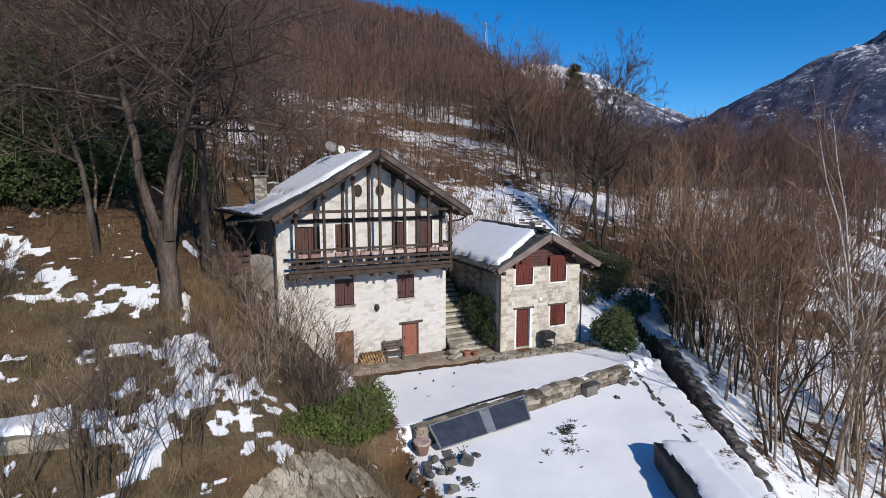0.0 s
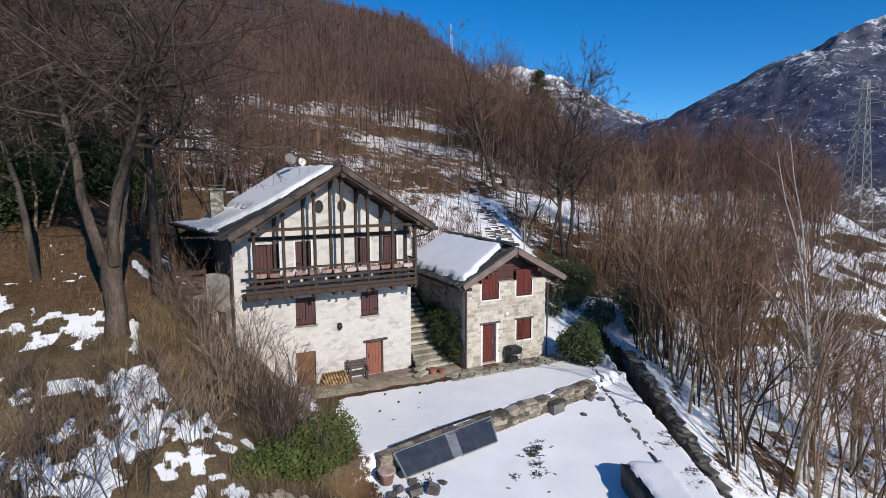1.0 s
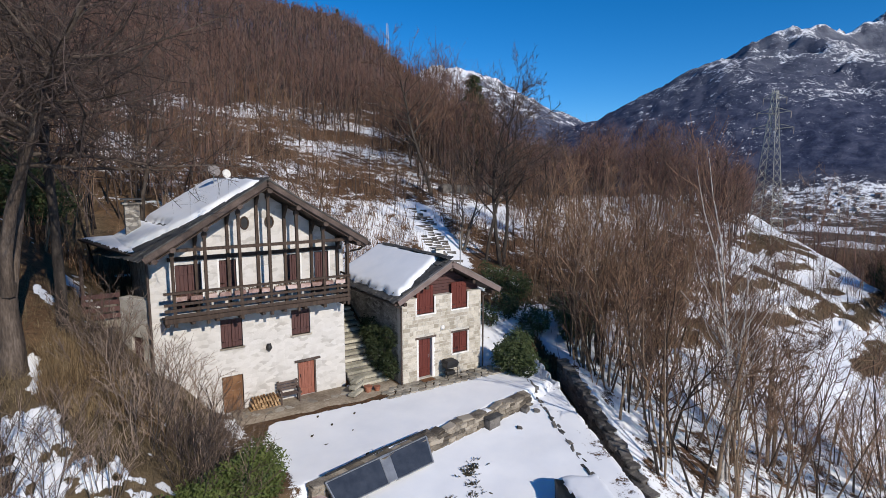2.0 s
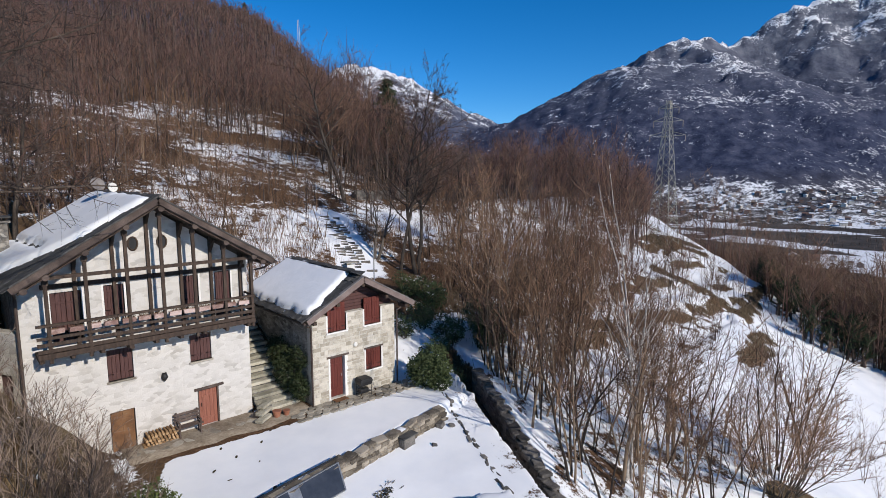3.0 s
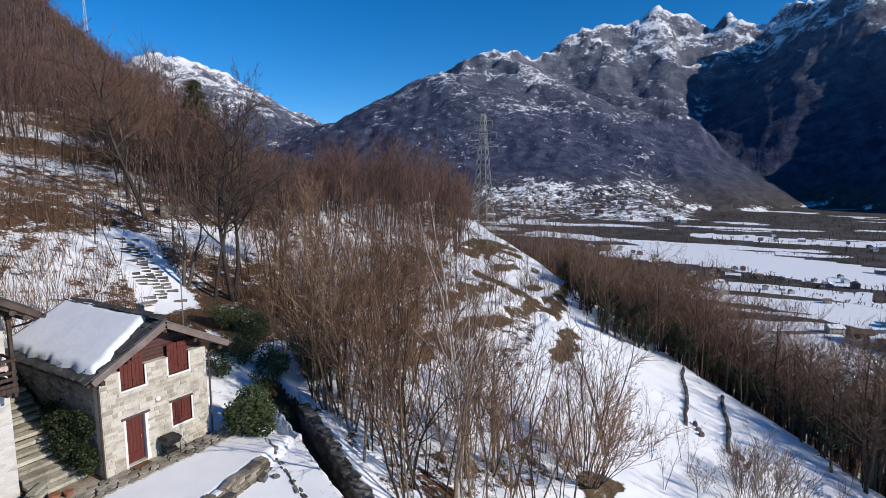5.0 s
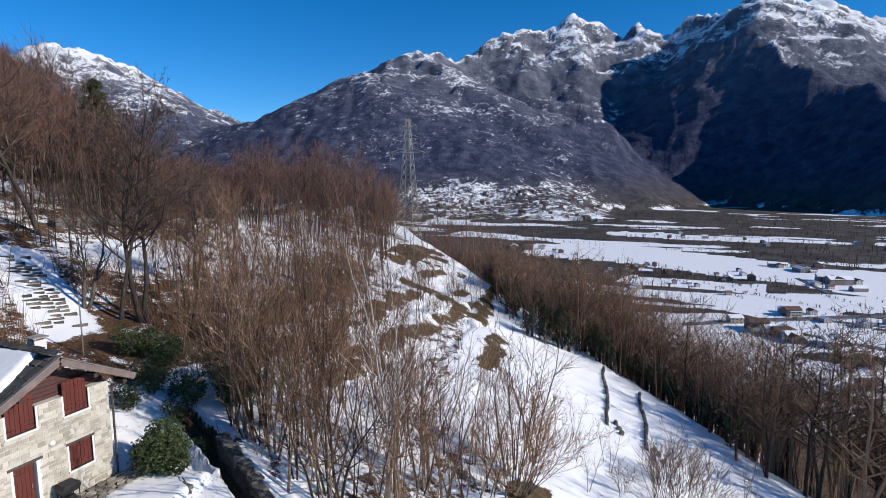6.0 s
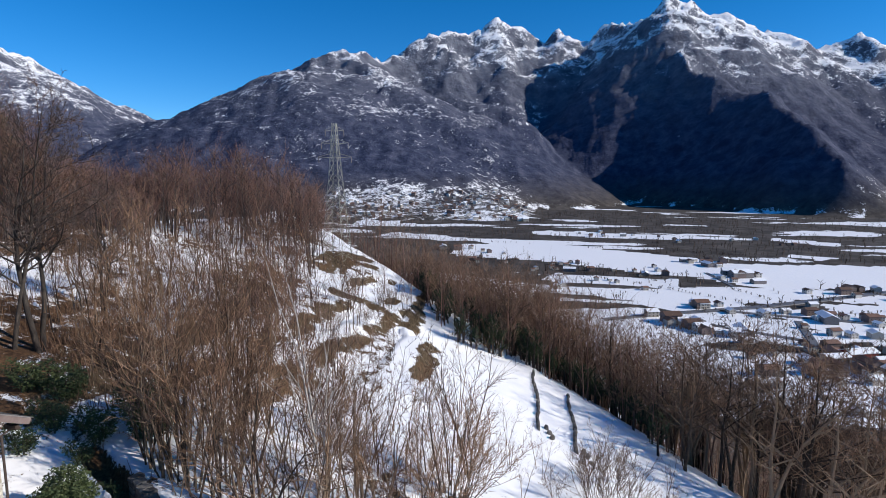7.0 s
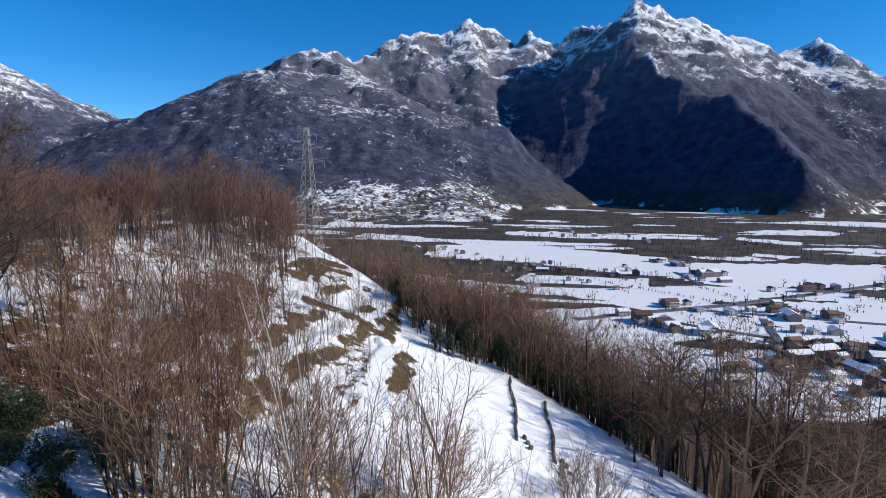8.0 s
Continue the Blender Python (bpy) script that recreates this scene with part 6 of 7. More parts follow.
SHRUB = [(9, 0.5, 0.45, 0.1, 4), (5, 0.55, 0.45, 0.12, 2), (3, 0.6, 0.45, 0.1, 1)]
THIN = [(8, 0.5, 0.4, 0.12, 3), (6, 0.5, 0.4, 0.15, 1)]
BIRCHR = [(26, 0.28, 0.4, 0.14, 8), (6, 0.45, 0.45, 0.1, 3), (4, 0.5, 0.5, 0.0, 1)]

big = [bare_tree("chestnut_tree", 300 + k, 1, WIDE, 15.0, 0.22, M_BARK, M_DARKTWIG, "large leafless chestnut tree with wide crooked grey limbs", "tree", "old trees round the houses", 0.1) for k in range(3)]
forked_chestnut = bare_tree("chestnut_tree", 306, 3, WIDE, 12.5, 0.19, M_TRUNK, M_DARKTWIG, "large leafless chestnut tree forking low into three thick limbs", "tree", "old trees round the houses", 0.2, 0.006, 2.5)
broad = [bare_tree("broadleaf_tree", 310 + k, 1 + k, FARW, 13.0, 0.17, M_STEM, (M_SHRUB, M_TWIG_PALE, M_TWIG)[k], "leafless broad crowned tree with dark bark on the slope", "tree", "broad trees on the slope", 0.15, 0.02) for k in range(3)]
slim = [bare_tree("coppice_tree", 320 + k, 1 + k % 3, SLIM, 10.0, 0.07, M_STEM, (M_TWIG, M_TWIG_PALE)[k % 2], "slender leafless coppiced tree on the wooded slope", "tree", "coppice trees on the slope", 0.2, 0.015) for k in range(6)]
shrubs = [bare_tree("bare_shrub", 340 + k, 9, SHRUB, 3.6, 0.03, M_BARK, M_SHRUB, "dense leafless shrub with many thin upright stems", "shrub", "bare shrubs", 0.55, 0.009) for k in range(3)]
brush = [bare_tree("hillside_shrub", 345 + k, 8, THIN, 3.0, 0.03, M_BARK, M_TWIG_PALE, "small dry shrub on the hillside", "shrub", "hillside shrubs", 0.55, 0.012) for k in range(2)]
ASH = [(20, 0.46, 0.62, 0.12, 9), (11, 0.46, 0.55, 0.2, 4), (9, 0.46, 0.55, 0.08, 2), (5, 0.5, 0.6, 0.02, 1)]
FORK = [(9, 0.4, 0.5, 0.15, 6), (7, 0.45, 0.5, 0.1, 3), (6, 0.5, 0.55, 0.05, 1)]
ash = [bare_tree("ash_tree", 371 + k, 1 + k, ASH, 13.6, 0.2, M_BARK, (M_TWIG, M_DARKTWIG)[k], "tall leafless ash tree with rising dark limbs", "tree", "old trees round the houses", 0.12, 0.012) for k in range(2)]
fork = bare_tree("forked_tree", 380, 2, FORK, 6.0, 0.16, M_BARK, M_DARKTWIG, "leaning forked bare tree beside the old steps", "tree", "", 0.62, 0.01)
fan = bare_tree("round_shrub", 391, 44, [(9, 0.42, 0.42, 0.1, 5), (6, 0.55, 0.45, 0.12, 2), (4, 0.6, 0.45, 0.1, 1)], 6.2, 0.042, M_BARK, M_TWIG_PALE, "large round leafless shrub of many fanning pale stems", "shrub", "", 0.9, 0.014)
birch = bare_tree("birch_tree", 360, 3, BIRCHR, 13.0, 0.10, M_BIRCH, M_TWIG, "tall pale birch with several slender stems", "tree", "", 0.1)


def put(src, used, x, y, turn, s, sz=None, lean=0.0):
    m = pose(x, y, gz(x, y) - 0.05, lean, lean * 0.6, turn) @ Matrix.Diagonal((s, s, sz or s, 1))
    if src not in used:
        used.add(src)
        src.matrix_basis = m
        return src
    ob = copy_thing(src, m)
    ob.matrix_basis = m
    return ob


used = set()
# the two tall trees by the meadow and old trees behind the houses
for k, x, y, turn, s in ((0, -21.5, 9.0, 20, 0.8), (1, -10.6, -1.2, 140, 1.12), (2, -15.5, 4.5, 60, 1.0), (0, -13.5, 8.0, 200, 0.9), (1, -18.5, 0.5, 300, 0.85),
                          (1, -21, 6, 20, 0.9), (0, -6.5, 16.0, 120, 0.75), (2, -14.2, -0.4, 310, 0.8), (0, -20.5, -4.5, 75, 0.8)):
    put(big[k], used, x, y, turn, s)
put(forked_chestnut, used, -11.75, -3.75, 20, 1.0)
put(ash[0], used, 20.8, 24.8, 30, 1.15, 1.1)
put(ash[1], used, 17.2, 9.1, 100, 1.1, 1.18)
put(ash[0], used, 16.3, 10.2, 200, 0.7, 1.1)
put(ash[1], used, 24.5, 12.5, 310, 0.8)
put(ash[0], used, 22.6, 30.5, 120, 0.8)
put(ash[0], used, 28.5, 27.0, 250, 0.85)
put(fan, used, 22.3, -14.7, 0, 1.0)
put(fork, used, 15.4, 12.3, 75, 1.0)
put(birch, used, 13.4, -11.0, 40, 1.15, 1.3)
rng = random.Random(77)
for k, x, y, s in ((0, 13.9, -10.2, 0.95), (3, 14.6, -11.8, 0.9), (4, 16.2, -9.4, 0.9)):
    put(slim[k], used, x, y, rng.uniform(0, 360), s)
count = 0
while count < 118:
    x, y = rng.uniform(9.5, 38), rng.uniform(-13, 14)
    right = float(side(*PATH_EDGE, x, y))
    if right < 3.4 or (x < 9.8 and y > -2.5) or 0.8 * x - 0.6 * y > 52:
        continue
    keep = 1.0 if y > 1.5 else float(step(40, 20, x + 0.55 * (y + 6))) * (1.0 if y > -9 else 0.5)
    keep *= 0.3 if y > 7 and x < 30 else 1.0
    keep *= 0.55 if x > 40 else 1.0
    open_slope = x > 24 and math.degrees(math.atan2(x + 7, y + 21.5)) > 61
    if rng.random() > keep * (0.4 if open_slope else 1.0) or abs(x - 14.0 - 0.3 * (y - 12)) < 2.2 and y > 7:
        continue
    put(slim[rng.randrange(6)], used, x, y, rng.uniform(0, 360), rng.uniform(0.55, 1.05) * (0.8 if y < 0 and x > 22 else 1.0), None, rng.uniform(-6, 6))
    count += 1
for _ in range(44):
    x, y = rng.uniform(-30, -9), rng.uniform(3, 26)
    put(slim[rng.randrange(6)], used, x, y, rng.uniform(0, 360), rng.uniform(0.8, 1.25), None, rng.uniform(-6, 6))
for _ in range(22):
    x, y = rng.uniform(-6, 14), rng.uniform(13, 34)
    put(slim[rng.randrange(6)], used, x, y, rng.uniform(0, 360), rng.uniform(0.5, 0.85), None, rng.uniform(-6, 6))
for k, x, y, s in ((0, 12.4, -11.1, 0.72), (1, 11.4, -9.5, 0.55), (0, 10.5, -7.4, 0.5), (2, 17.8, -10.8, 0.55), (0, 12.2, -3.6, 0.55), (1, 14.5, -6.0, 0.5), (2, 19.0, -3.0, 0.6), (0, 24.0, 1.5, 0.7), (1, 30.0, 5.0, 0.75)):
    put(broad[k], used, x, y, rng.uniform(0, 360), s, None, rng.uniform(-4, 4))
# stems close to the ditch and on the snow below it
count = 0
while count < 58:
    x, y = rng.uniform(8.5, 31), rng.uniform(-15, -1)
    right = float(side(*PATH_EDGE, x, y))
    if right < 3.0 or rng.random() > float(step(30, 17, x + 0.4 * (y + 8))):
        continue
    put(slim[rng.randrange(6)], used, x, y, rng.uniform(0, 360), rng.uniform(0.5, 1.1), None, rng.uniform(-7, 7))
    count += 1
# tall trees on the slope between the two houses and the skyline
for _ in range(24):
    az, d = rng.uniform(25, 43), rng.uniform(60, 86)
    x, y = -10.7 + d * math.sin(radians(az)), -23.8 + d * math.cos(radians(az))
    tall = 8.5 + d * math.tan(radians(float(np.interp(az, (25, 31, 36.5, 39, 43), (13.6, 11.8, 10.8, 8.6, 5.6))))) - gz(x, y)
    if 4 < tall < 16:
        put(slim[rng.randrange(6)], used, x, y, rng.uniform(0, 360), 1.05, tall / 10.0 * rng.uniform(0.75, 1.02), rng.uniform(-4, 4))
# broad trees on the steep drop past the snow field
for _ in range(40):
    az, d = radians(rng.uniform(75, 101)), rng.uniform(62, 96)
    x, y = -7 + d * math.sin(az), -21.5 + d * math.cos(az)
    if x > brow(y) + 3:
        put(broad[rng.randrange(3)], used, x, y, rng.uniform(0, 360), rng.uniform(0.75, 1.1))
count = 0
while count < 34:
    deg, d = rng.uniform(97.5, 120), rng.uniform(43, 76)
    x, y = -7 + d * math.sin(radians(deg)), -21.5 + d * math.cos(radians(deg))
    tall = 13.8 + d * math.tan(radians(float(np.interp(deg, (97, 99, 106, 112, 118), (-18.5, -15.8, -14.6, -16.2, -16.4))))) - gz(x, y)
    if x < brow(y) + 2.5 or y < -52 or tall < 7 or tall > 21:
        continue
    put(broad[rng.randrange(3)], used, x, y, rng.uniform(0, 360), min(1.25, tall / 13), tall / 13 * rng.uniform(0.95, 1.2))
    count += 1
# shrubs: round bush on the snow, thicket before the house, hillside
for k, x, y, s in ((0, 30.5, -25.5, 1.2), (0, 27, -24, 1.3), (2, 33, -23, 1.0), (1, 35.8, -10.0, 0.4), (1, 37.0, -9.2, 0.4),
                   (0, -8.3, -5.6, 0.75), (1, -7.6, -6.6, 0.8), (0, -6.8, -5.4, 0.7), (0, -8.0, -8.2, 0.75), (2, -6.9, -7.6, 0.72), (0, -7.4, -3.6, 0.75), (1, -8.6, -3.4, 0.7), (2, -6.2, -3.2, 0.6), 
                   (1, -11.3, -10.2, 0.8), (0, -12.9, -11.2, 0.85), (2, -14.5, -10.5, 0.6), (2, -16.5, -3.5, 0.6), (0, -9.7, -1.8, 0.7), (1, -17.5, -5.0, 0.8)):
    put(shrubs[k], used, x, y, rng.uniform(0, 360), s * rng.uniform(0.9, 1.1))
for k, x, y, s in ((0, 33.6, -24.6, 1.1), (1, 31.6, -23.0, 0.9), (2, 36.0, -25.0, 1.0), (1, 29.0, -20.5, 0.6), (2, 30.5, -4.5, 0.7), (0, 34.5, -1.5, 0.7), (1, 27.0, -6.0, 0.8), (2, 40.0, 2.0, 0.8), (0, 45.0, 0.5, 0.6), (1, 37.0, 5.0, 0.9), (0, 50.0, 4.5, 0.7), (2, 57.0, 7.0, 0.7)):
    put(shrubs[k], used, x, y, rng.uniform(0, 360), s * rng.uniform(0.9, 1.1))
# saplings over the lower field and scrub on the terraced slope
for _ in range(26):
    x, y = rng.uniform(25, 41), rng.uniform(-29, -16)
    if x < float(brow(y)) - 2 and not (37 < x and -23 < y < -17):
        put(slim[rng.randrange(6)], used, x, y, rng.uniform(0, 360), rng.uniform(0.3, 0.5), None, rng.uniform(-10, 10))
for _ in range(46):
    x, y = rng.uniform(24, 64), rng.uniform(-4, 11)
    if 0.25 * (x - 40) - 3 < y < 0.3 * (x - 24) + 4:
        put(shrubs[rng.randrange(3)] if rng.random() < 0.4 else slim[rng.randrange(6)], used, x, y, rng.uniform(0, 360), rng.uniform(0.35, 0.75), None, rng.uniform(-8, 8))
for k, x, y, s in ((1, -11.9, -8.0, 0.6), (2, -10.7, -7.3, 0.55), (0, -9.9, -8.9, 0.55), (0, -12.8, -9.0, 0.6), (1, -13.4, -7.0, 0.5)):
    put(shrubs[k], used, x, y, rng.uniform(0, 360), s)
# thin brush along the crest of the shoulder
for _ in range(64):
    x, y = rng.uniform(27, 62), rng.uniform(-10, 3)
    if 0.2 * (x - 40) - 5 < y < 0.25 * (x - 40) + 2 and x < float(brow(y)) - 3:
        put(slim[rng.randrange(6)] if rng.random() < 0.45 else brush[rng.randrange(2)], used, x, y, rng.uniform(0, 360), rng.uniform(0.3, 0.6), None, rng.uniform(-9, 9))
# thicket before the big house, denser towards the bank
for _ in range(8):
    x, y = rng.uniform(-9.6, -5.6), rng.uniform(-9.8, -1.6)
    if x < -6.6 - 0.16 * (y + 8) and not (x < -9.5 and y > -5) and not (x > -9.4 and y < -7.0):
        put(shrubs[rng.randrange(3)], used, x, y, rng.uniform(0, 360), rng.uniform(0.55, 1.0))
for _ in range(260):
    x, y = rng.uniform(-8, 36), rng.uniform(9.5, 46)
    if float(fbm(x / 5, y / 4, 4)) > -0.05 and abs(x - 12.9 - 3.9 * min(1, max(0, (y - 10.2) / 11))) > 2.2:
        put(brush[rng.randrange(2)], used, x, y, rng.uniform(0, 360), rng.uniform(0.5, 0.95))

# evergreens
leafy_bush("evergreen_bush", (7.75, -3.0, -0.05), [(0, 0, 0.9, 1.0, 0.9, 0.95), (0.6, 0.4, 1.25, 0.8, 0.75, 0.85), (-0.4, 0.4, 0.9, 0.6, 0.6, 0.75), (1.0, 0.2, 0.6, 0.65, 0.6, 0.7), (0.3, -0.6, 0.35, 0.7, 0.5, 0.5)], 4200, 0.065, M_LEAF, "dark rounded evergreen bush at the house corner", "bush", 5)
leafy_bush("ivy_bush", (1.75, 0.0, 0.2), [(0.05, 0.2, 1.1, 0.6, 1.0, 0.9), (0.15, 1.3, 1.9, 0.5, 0.9, 0.8), (0.15, -0.8, 0.6, 0.45, 0.6, 0.6), (0.3, -0.3, 1.9, 0.3, 0.9, 0.6)], 5600, 0.05, M_IVY, "dark ivy bush climbing the small house's side wall", "bush", 6)
hl = [(-1.7 + 0.42 * k + random.Random(k).uniform(-0.1, 0.1), -1.15 + 0.3 * k, 0.66 - 0.07 * k, 0.66, 0.6, 0.66 + 0.05 * k) for k in range(9)]
leafy_bush("hedge", (-7.3, -8.2, 0.75), hl, 5200, 0.05, M_HEDGE, "bright green clipped hedge above the ramp", "hedge", 7)
for k, (x, y, s) in enumerate(((14.6, 4.5, 1.3), (13.4, 5.6, 1.0), (11.5, 0.2, 0.7), (10.8, -2.0, 0.6), (-19.5, 5.5, 2.2), (-22.5, 3.5, 2.6), (-16.5, 7.5, 2.0), (-25.5, 6.0, 2.8), (-18.5, 10.0, 2.6), (-22.0, 10.5, 3.0), (-14.5, 10.5, 1.8), (-28.5, 8.0, 3.0), (-17.0, 3.2, 1.8), (-19.8, 2.4, 2.0), (-15.2, 5.0, 1.4), (16.0, 1.0, 1.3), (18.5, 2.0, 1.0), (15.0, -0.6, 1.7), (12.4, 2.8, 1.0), (13.4, 1.2, 1.1), (10.4, 2.2, 0.8), (-17.8, 3.6, 2.6), (-20.5, 4.0, 3.0), (-15.4, 4.6, 2.2), (-23.5, 5.0, 3.2), (-14.0, 7.2, 2.6), (-17.2, 7.8, 3.2), (-20.6, 8.2, 3.4), (-12.0, 9.5, 2.0))):
    leafy_bush("laurel_bush", (x, y, gz(x, y)), [(0, 0, 0.9 * s, 0.8 * s, 0.8 * s, 0.8 * s), (0.5 * s, 0.3 * s, 0.6 * s, 0.6 * s, 0.6 * s, 0.6 * s), (-0.4 * s, 0.4 * s, 1.4 * s, 0.5 * s, 0.5 * s, 0.6 * s)], 1500 / s ** 0.8, 0.07 * s ** 0.5, M_LEAF, "dark green evergreen laurel among bare trees", "bush", 50 + k)


def sprigs(name, pts, lens, widths, lean, mat, label, category, seed):
    """Thousands of thin upright stems, each a slim three-sided spike."""
    r = np.random.RandomState(seed)
    n = len(pts)
    a = r.rand(n) * 6.283
    tip = pts + np.stack([np.cos(a) * lean * lens * r.rand(n), np.sin(a) * lean * lens * r.rand(n), lens], -1)
    ang = r.rand(n) * 6.283
    base = [pts + widths[:, None] * np.stack([np.cos(ang + k * 2.094), np.sin(ang + k * 2.094), 0 * ang], -1) for k in range(3)]
    v = np.stack([*base, tip], 1).reshape(-1, 3)
    i = np.arange(n)[:, None] * 4
    f = np.concatenate([i + [0, 1, 3], i + [1, 2, 3], i + [2, 0, 3]], 0)
    me = bpy.data.meshes.new(name)
    me.from_pydata(v.tolist(), [], f.tolist())
    me.materials.append(mat)
    return tagged(new(name, me), label, category, "", "stuff")


M_FAR_GRASS = plain("dull dry bank grass", (0.045, 0.034, 0.02), (0.1, 0.075, 0.045), (0.18, 0.138, 0.085), 0.6, 4, 0.95, 0.0, island=0.35)
r = np.random.RandomState(5)
# dry brush on the slope behind the houses
n = 30000
x, y = r.uniform(-28, 42, n), 7.5 + 55 * r.rand(n) ** 1.5
keep = (fbm(x / 5, y / 4, 4) + 0.25 * step(40, 60, y) > 0.02) & ~((x > 11) & (x < 17) & (y > 7) & (y < 22) & (np.abs(x - 12.9 - 3.9 * np.clip((y - 10.2) / 11, 0, 1)) < 1.9))
x, y = x[keep], y[keep]
z = height(x, y)
sprigs("dry_brush", np.stack([x, y, z - 0.05], -1), r.uniform(0.4, 2.4, len(x)), r.uniform(0.01, 0.026, len(x)), 0.55, M_TWIG_PALE, "dense dry brown brush on the slope", "brush", 1)
# undergrowth in the wood
n = 34000
x, y = r.uniform(9, 66, n), r.uniform(-13, 16, n)
keep = (side(*PATH_EDGE, x, y) > 2.4) & (fbm(x / 4, y / 3, 3) > 0.06 - 0.3 * step(-2, 2, y)) & ((y > 0.5) | (r.rand(n) < 0.35 * step(34, 18, x + 0.5 * (y + 6)))) & ((np.degrees(np.arctan2(x + 7, y + 21.5)) < 60) | (x < 26) | (r.rand(n) < 0.08)) & (r.rand(n) < 0.35)
x, y = x[keep], y[keep]
sprigs("undergrowth", np.stack([x, y, height(x, y) - 0.05], -1), r.uniform(0.3, 2.0, len(x)) * (0.4 + 0.6 * step(-4, 2, y)), r.uniform(0.012, 0.024, len(x)), 0.6, M_TWIG, "thin dry undergrowth between the trees", "brush", 2)
# dry grass along the terrace banks of the open slope
n = 60000
x, y = r.uniform(14, 84, n), r.uniform(-12, 20, n)
keep = (cover(x, y)[0] < 0.42) & (bank_lines(x, y)[0] < 3.0)
x, y = x[keep], y[keep]
sprigs("bank_grass", np.stack([x, y, height(x, y) - 0.03], -1), r.uniform(0.15, 0.7, len(x)), r.uniform(0.01, 0.022, len(x)), 0.9, M_FAR_GRASS, "dry brown grass and scrub along the terrace banks", "grass", 4)
# meadow grass
n = 60000
x, y = r.uniform(-24, -5.2, n), r.uniform(-15, 3, n)
keep = (cover(x, y)[0] < 0.35) & (x + 0.15 * (y + 6) < -5.4) & ((cover(x, y)[1] > 0.6) | (r.rand(n) < 0.3))
x, y = x[keep], y[keep]
M_RUSTGRASS = plain("rusty dry grass", (0.07, 0.044, 0.022), (0.16, 0.105, 0.055), (0.3, 0.215, 0.12), 0.8, 5, 0.95, 0.0, island=0.35)
straw = plain("dry meadow grass", (0.07, 0.053, 0.028), (0.145, 0.108, 0.06), (0.26, 0.2, 0.12), 0.8, 5, 0.95, 0.0)
sprigs("meadow_grass", np.stack([x, y, height(x, y) - 0.02], -1), r.uniform(0.06, 0.3, len(x)) * (1 + 1.2 * (fbm(x / 1.3, y / 1.3, 3) > 0.15)), r.uniform(0.005, 0.012, len(x)), 1.0, straw, "short dry brown meadow grass", "grass", 3)

n = 5200
x, y = r.uniform(-11.2, -8.2, n), r.uniform(-6.0, -2.2, n)
keep = (cover(x, y)[0] < 0.4) & (fbm(x / 1.2, y / 1.2, 3) > -0.12)
x, y = x[keep], y[keep]
sprigs("tall_grass", np.stack([x, y, height(x, y) - 0.02], -1), r.uniform(0.3, 0.95, len(x)), r.uniform(0.006, 0.012, len(x)), 0.6, M_RUSTGRASS, "tall rusty dry grass on the hump beside the house", "grass", 6)

# ---- far woods, pylon, valley ----
def far_wood(name, x, y, tall, n_branch, width, mat, label, seed, lift=0.75, wide=0.3, bark=None):
    """A wood seen from afar: each tree has a trunk, rising limbs and, along each limb, thin twigs."""
    r = np.random.RandomState(seed)
    z = height(x, y) - 0.3
    n = len(x)
    h = tall * r.uniform(0.65, 1.15, n)
    V, F, S = [], [], []
    base = np.stack([x, y, z], -1)
    top = base + np.stack([r.normal(0, 0.06, n) * h, r.normal(0, 0.06, n) * h, h], -1)

    def spike(a, b, w, slot):
        m = len(a)
        an = r.rand(m) * 6.283
        o = np.stack([np.cos(an), np.sin(an), 0 * an], -1) * w[:, None]
        k = sum(len(q) for q in V)
        p = np.stack([-o[:, 1], o[:, 0], 0 * an], -1)
        V.append(np.stack([a - o, a + o * 0.5 + p, a + o * 0.5 - p, b], 1).reshape(-1, 3))
        i = k + np.arange(m)[:, None] * 4
        F.append(np.concatenate([i + [0, 1, 3], i + [1, 2, 3], i + [2, 0, 3]], 0))
        S.append(np.full(3 * m, slot))

    spike(base, top, width * 1.6, 0)
    for _ in range(max(4, n_branch // 6)):
        f = r.uniform(0.25, 0.95, n)[:, None]
        a = base + (top - base) * f
        an = r.rand(n) * 6.283
        ln = h * r.uniform(0.6, 1.4, n) * wide * (1.25 - f[:, 0] * 0.8)
        way = np.stack([np.cos(an) * 0.7, np.sin(an) * 0.7, r.uniform(0.35, 1.1, n) * lift], -1)
        b = a + way * ln[:, None]
        spike(a, b, width * 0.85, 0)
        for _ in range(5):
            p = a + (b - a) * r.uniform(0.2, 1.0, n)[:, None]
            d = way * 0.55 + r.normal(0, 0.42, (n, 3)) + [0, 0, 0.3]
            spike(p, p + d * (ln * r.uniform(0.45, 1.0, n))[:, None], width * 0.46, 1)
    v, f = np.concatenate(V), np.concatenate(F)
    me = bpy.data.meshes.new(name)
    me.vertices.add(len(v))
    me.vertices.foreach_set("co", v.ravel())
    me.loops.add(f.size)
    me.loops.foreach_set("vertex_index", f.ravel())
    me.polygons.add(len(f))
    me.polygons.foreach_set("loop_start", np.arange(len(f)) * 3)
    me.materials.append(bark or M_FARBARK)
    me.materials.append(mat)
    me.polygons.foreach_set("material_index", np.concatenate(S).astype(np.int32))
    me.update(calc_edges=True)
    return tagged(new(name, me), label, "woodland", "", "stuff")


M_FARBARK = plain("far dark bark", (0.03, 0.022, 0.019), (0.062, 0.045, 0.038), (0.13, 0.098, 0.08), 0.12, 0.9, 0.95, 0.0, island=0.5)
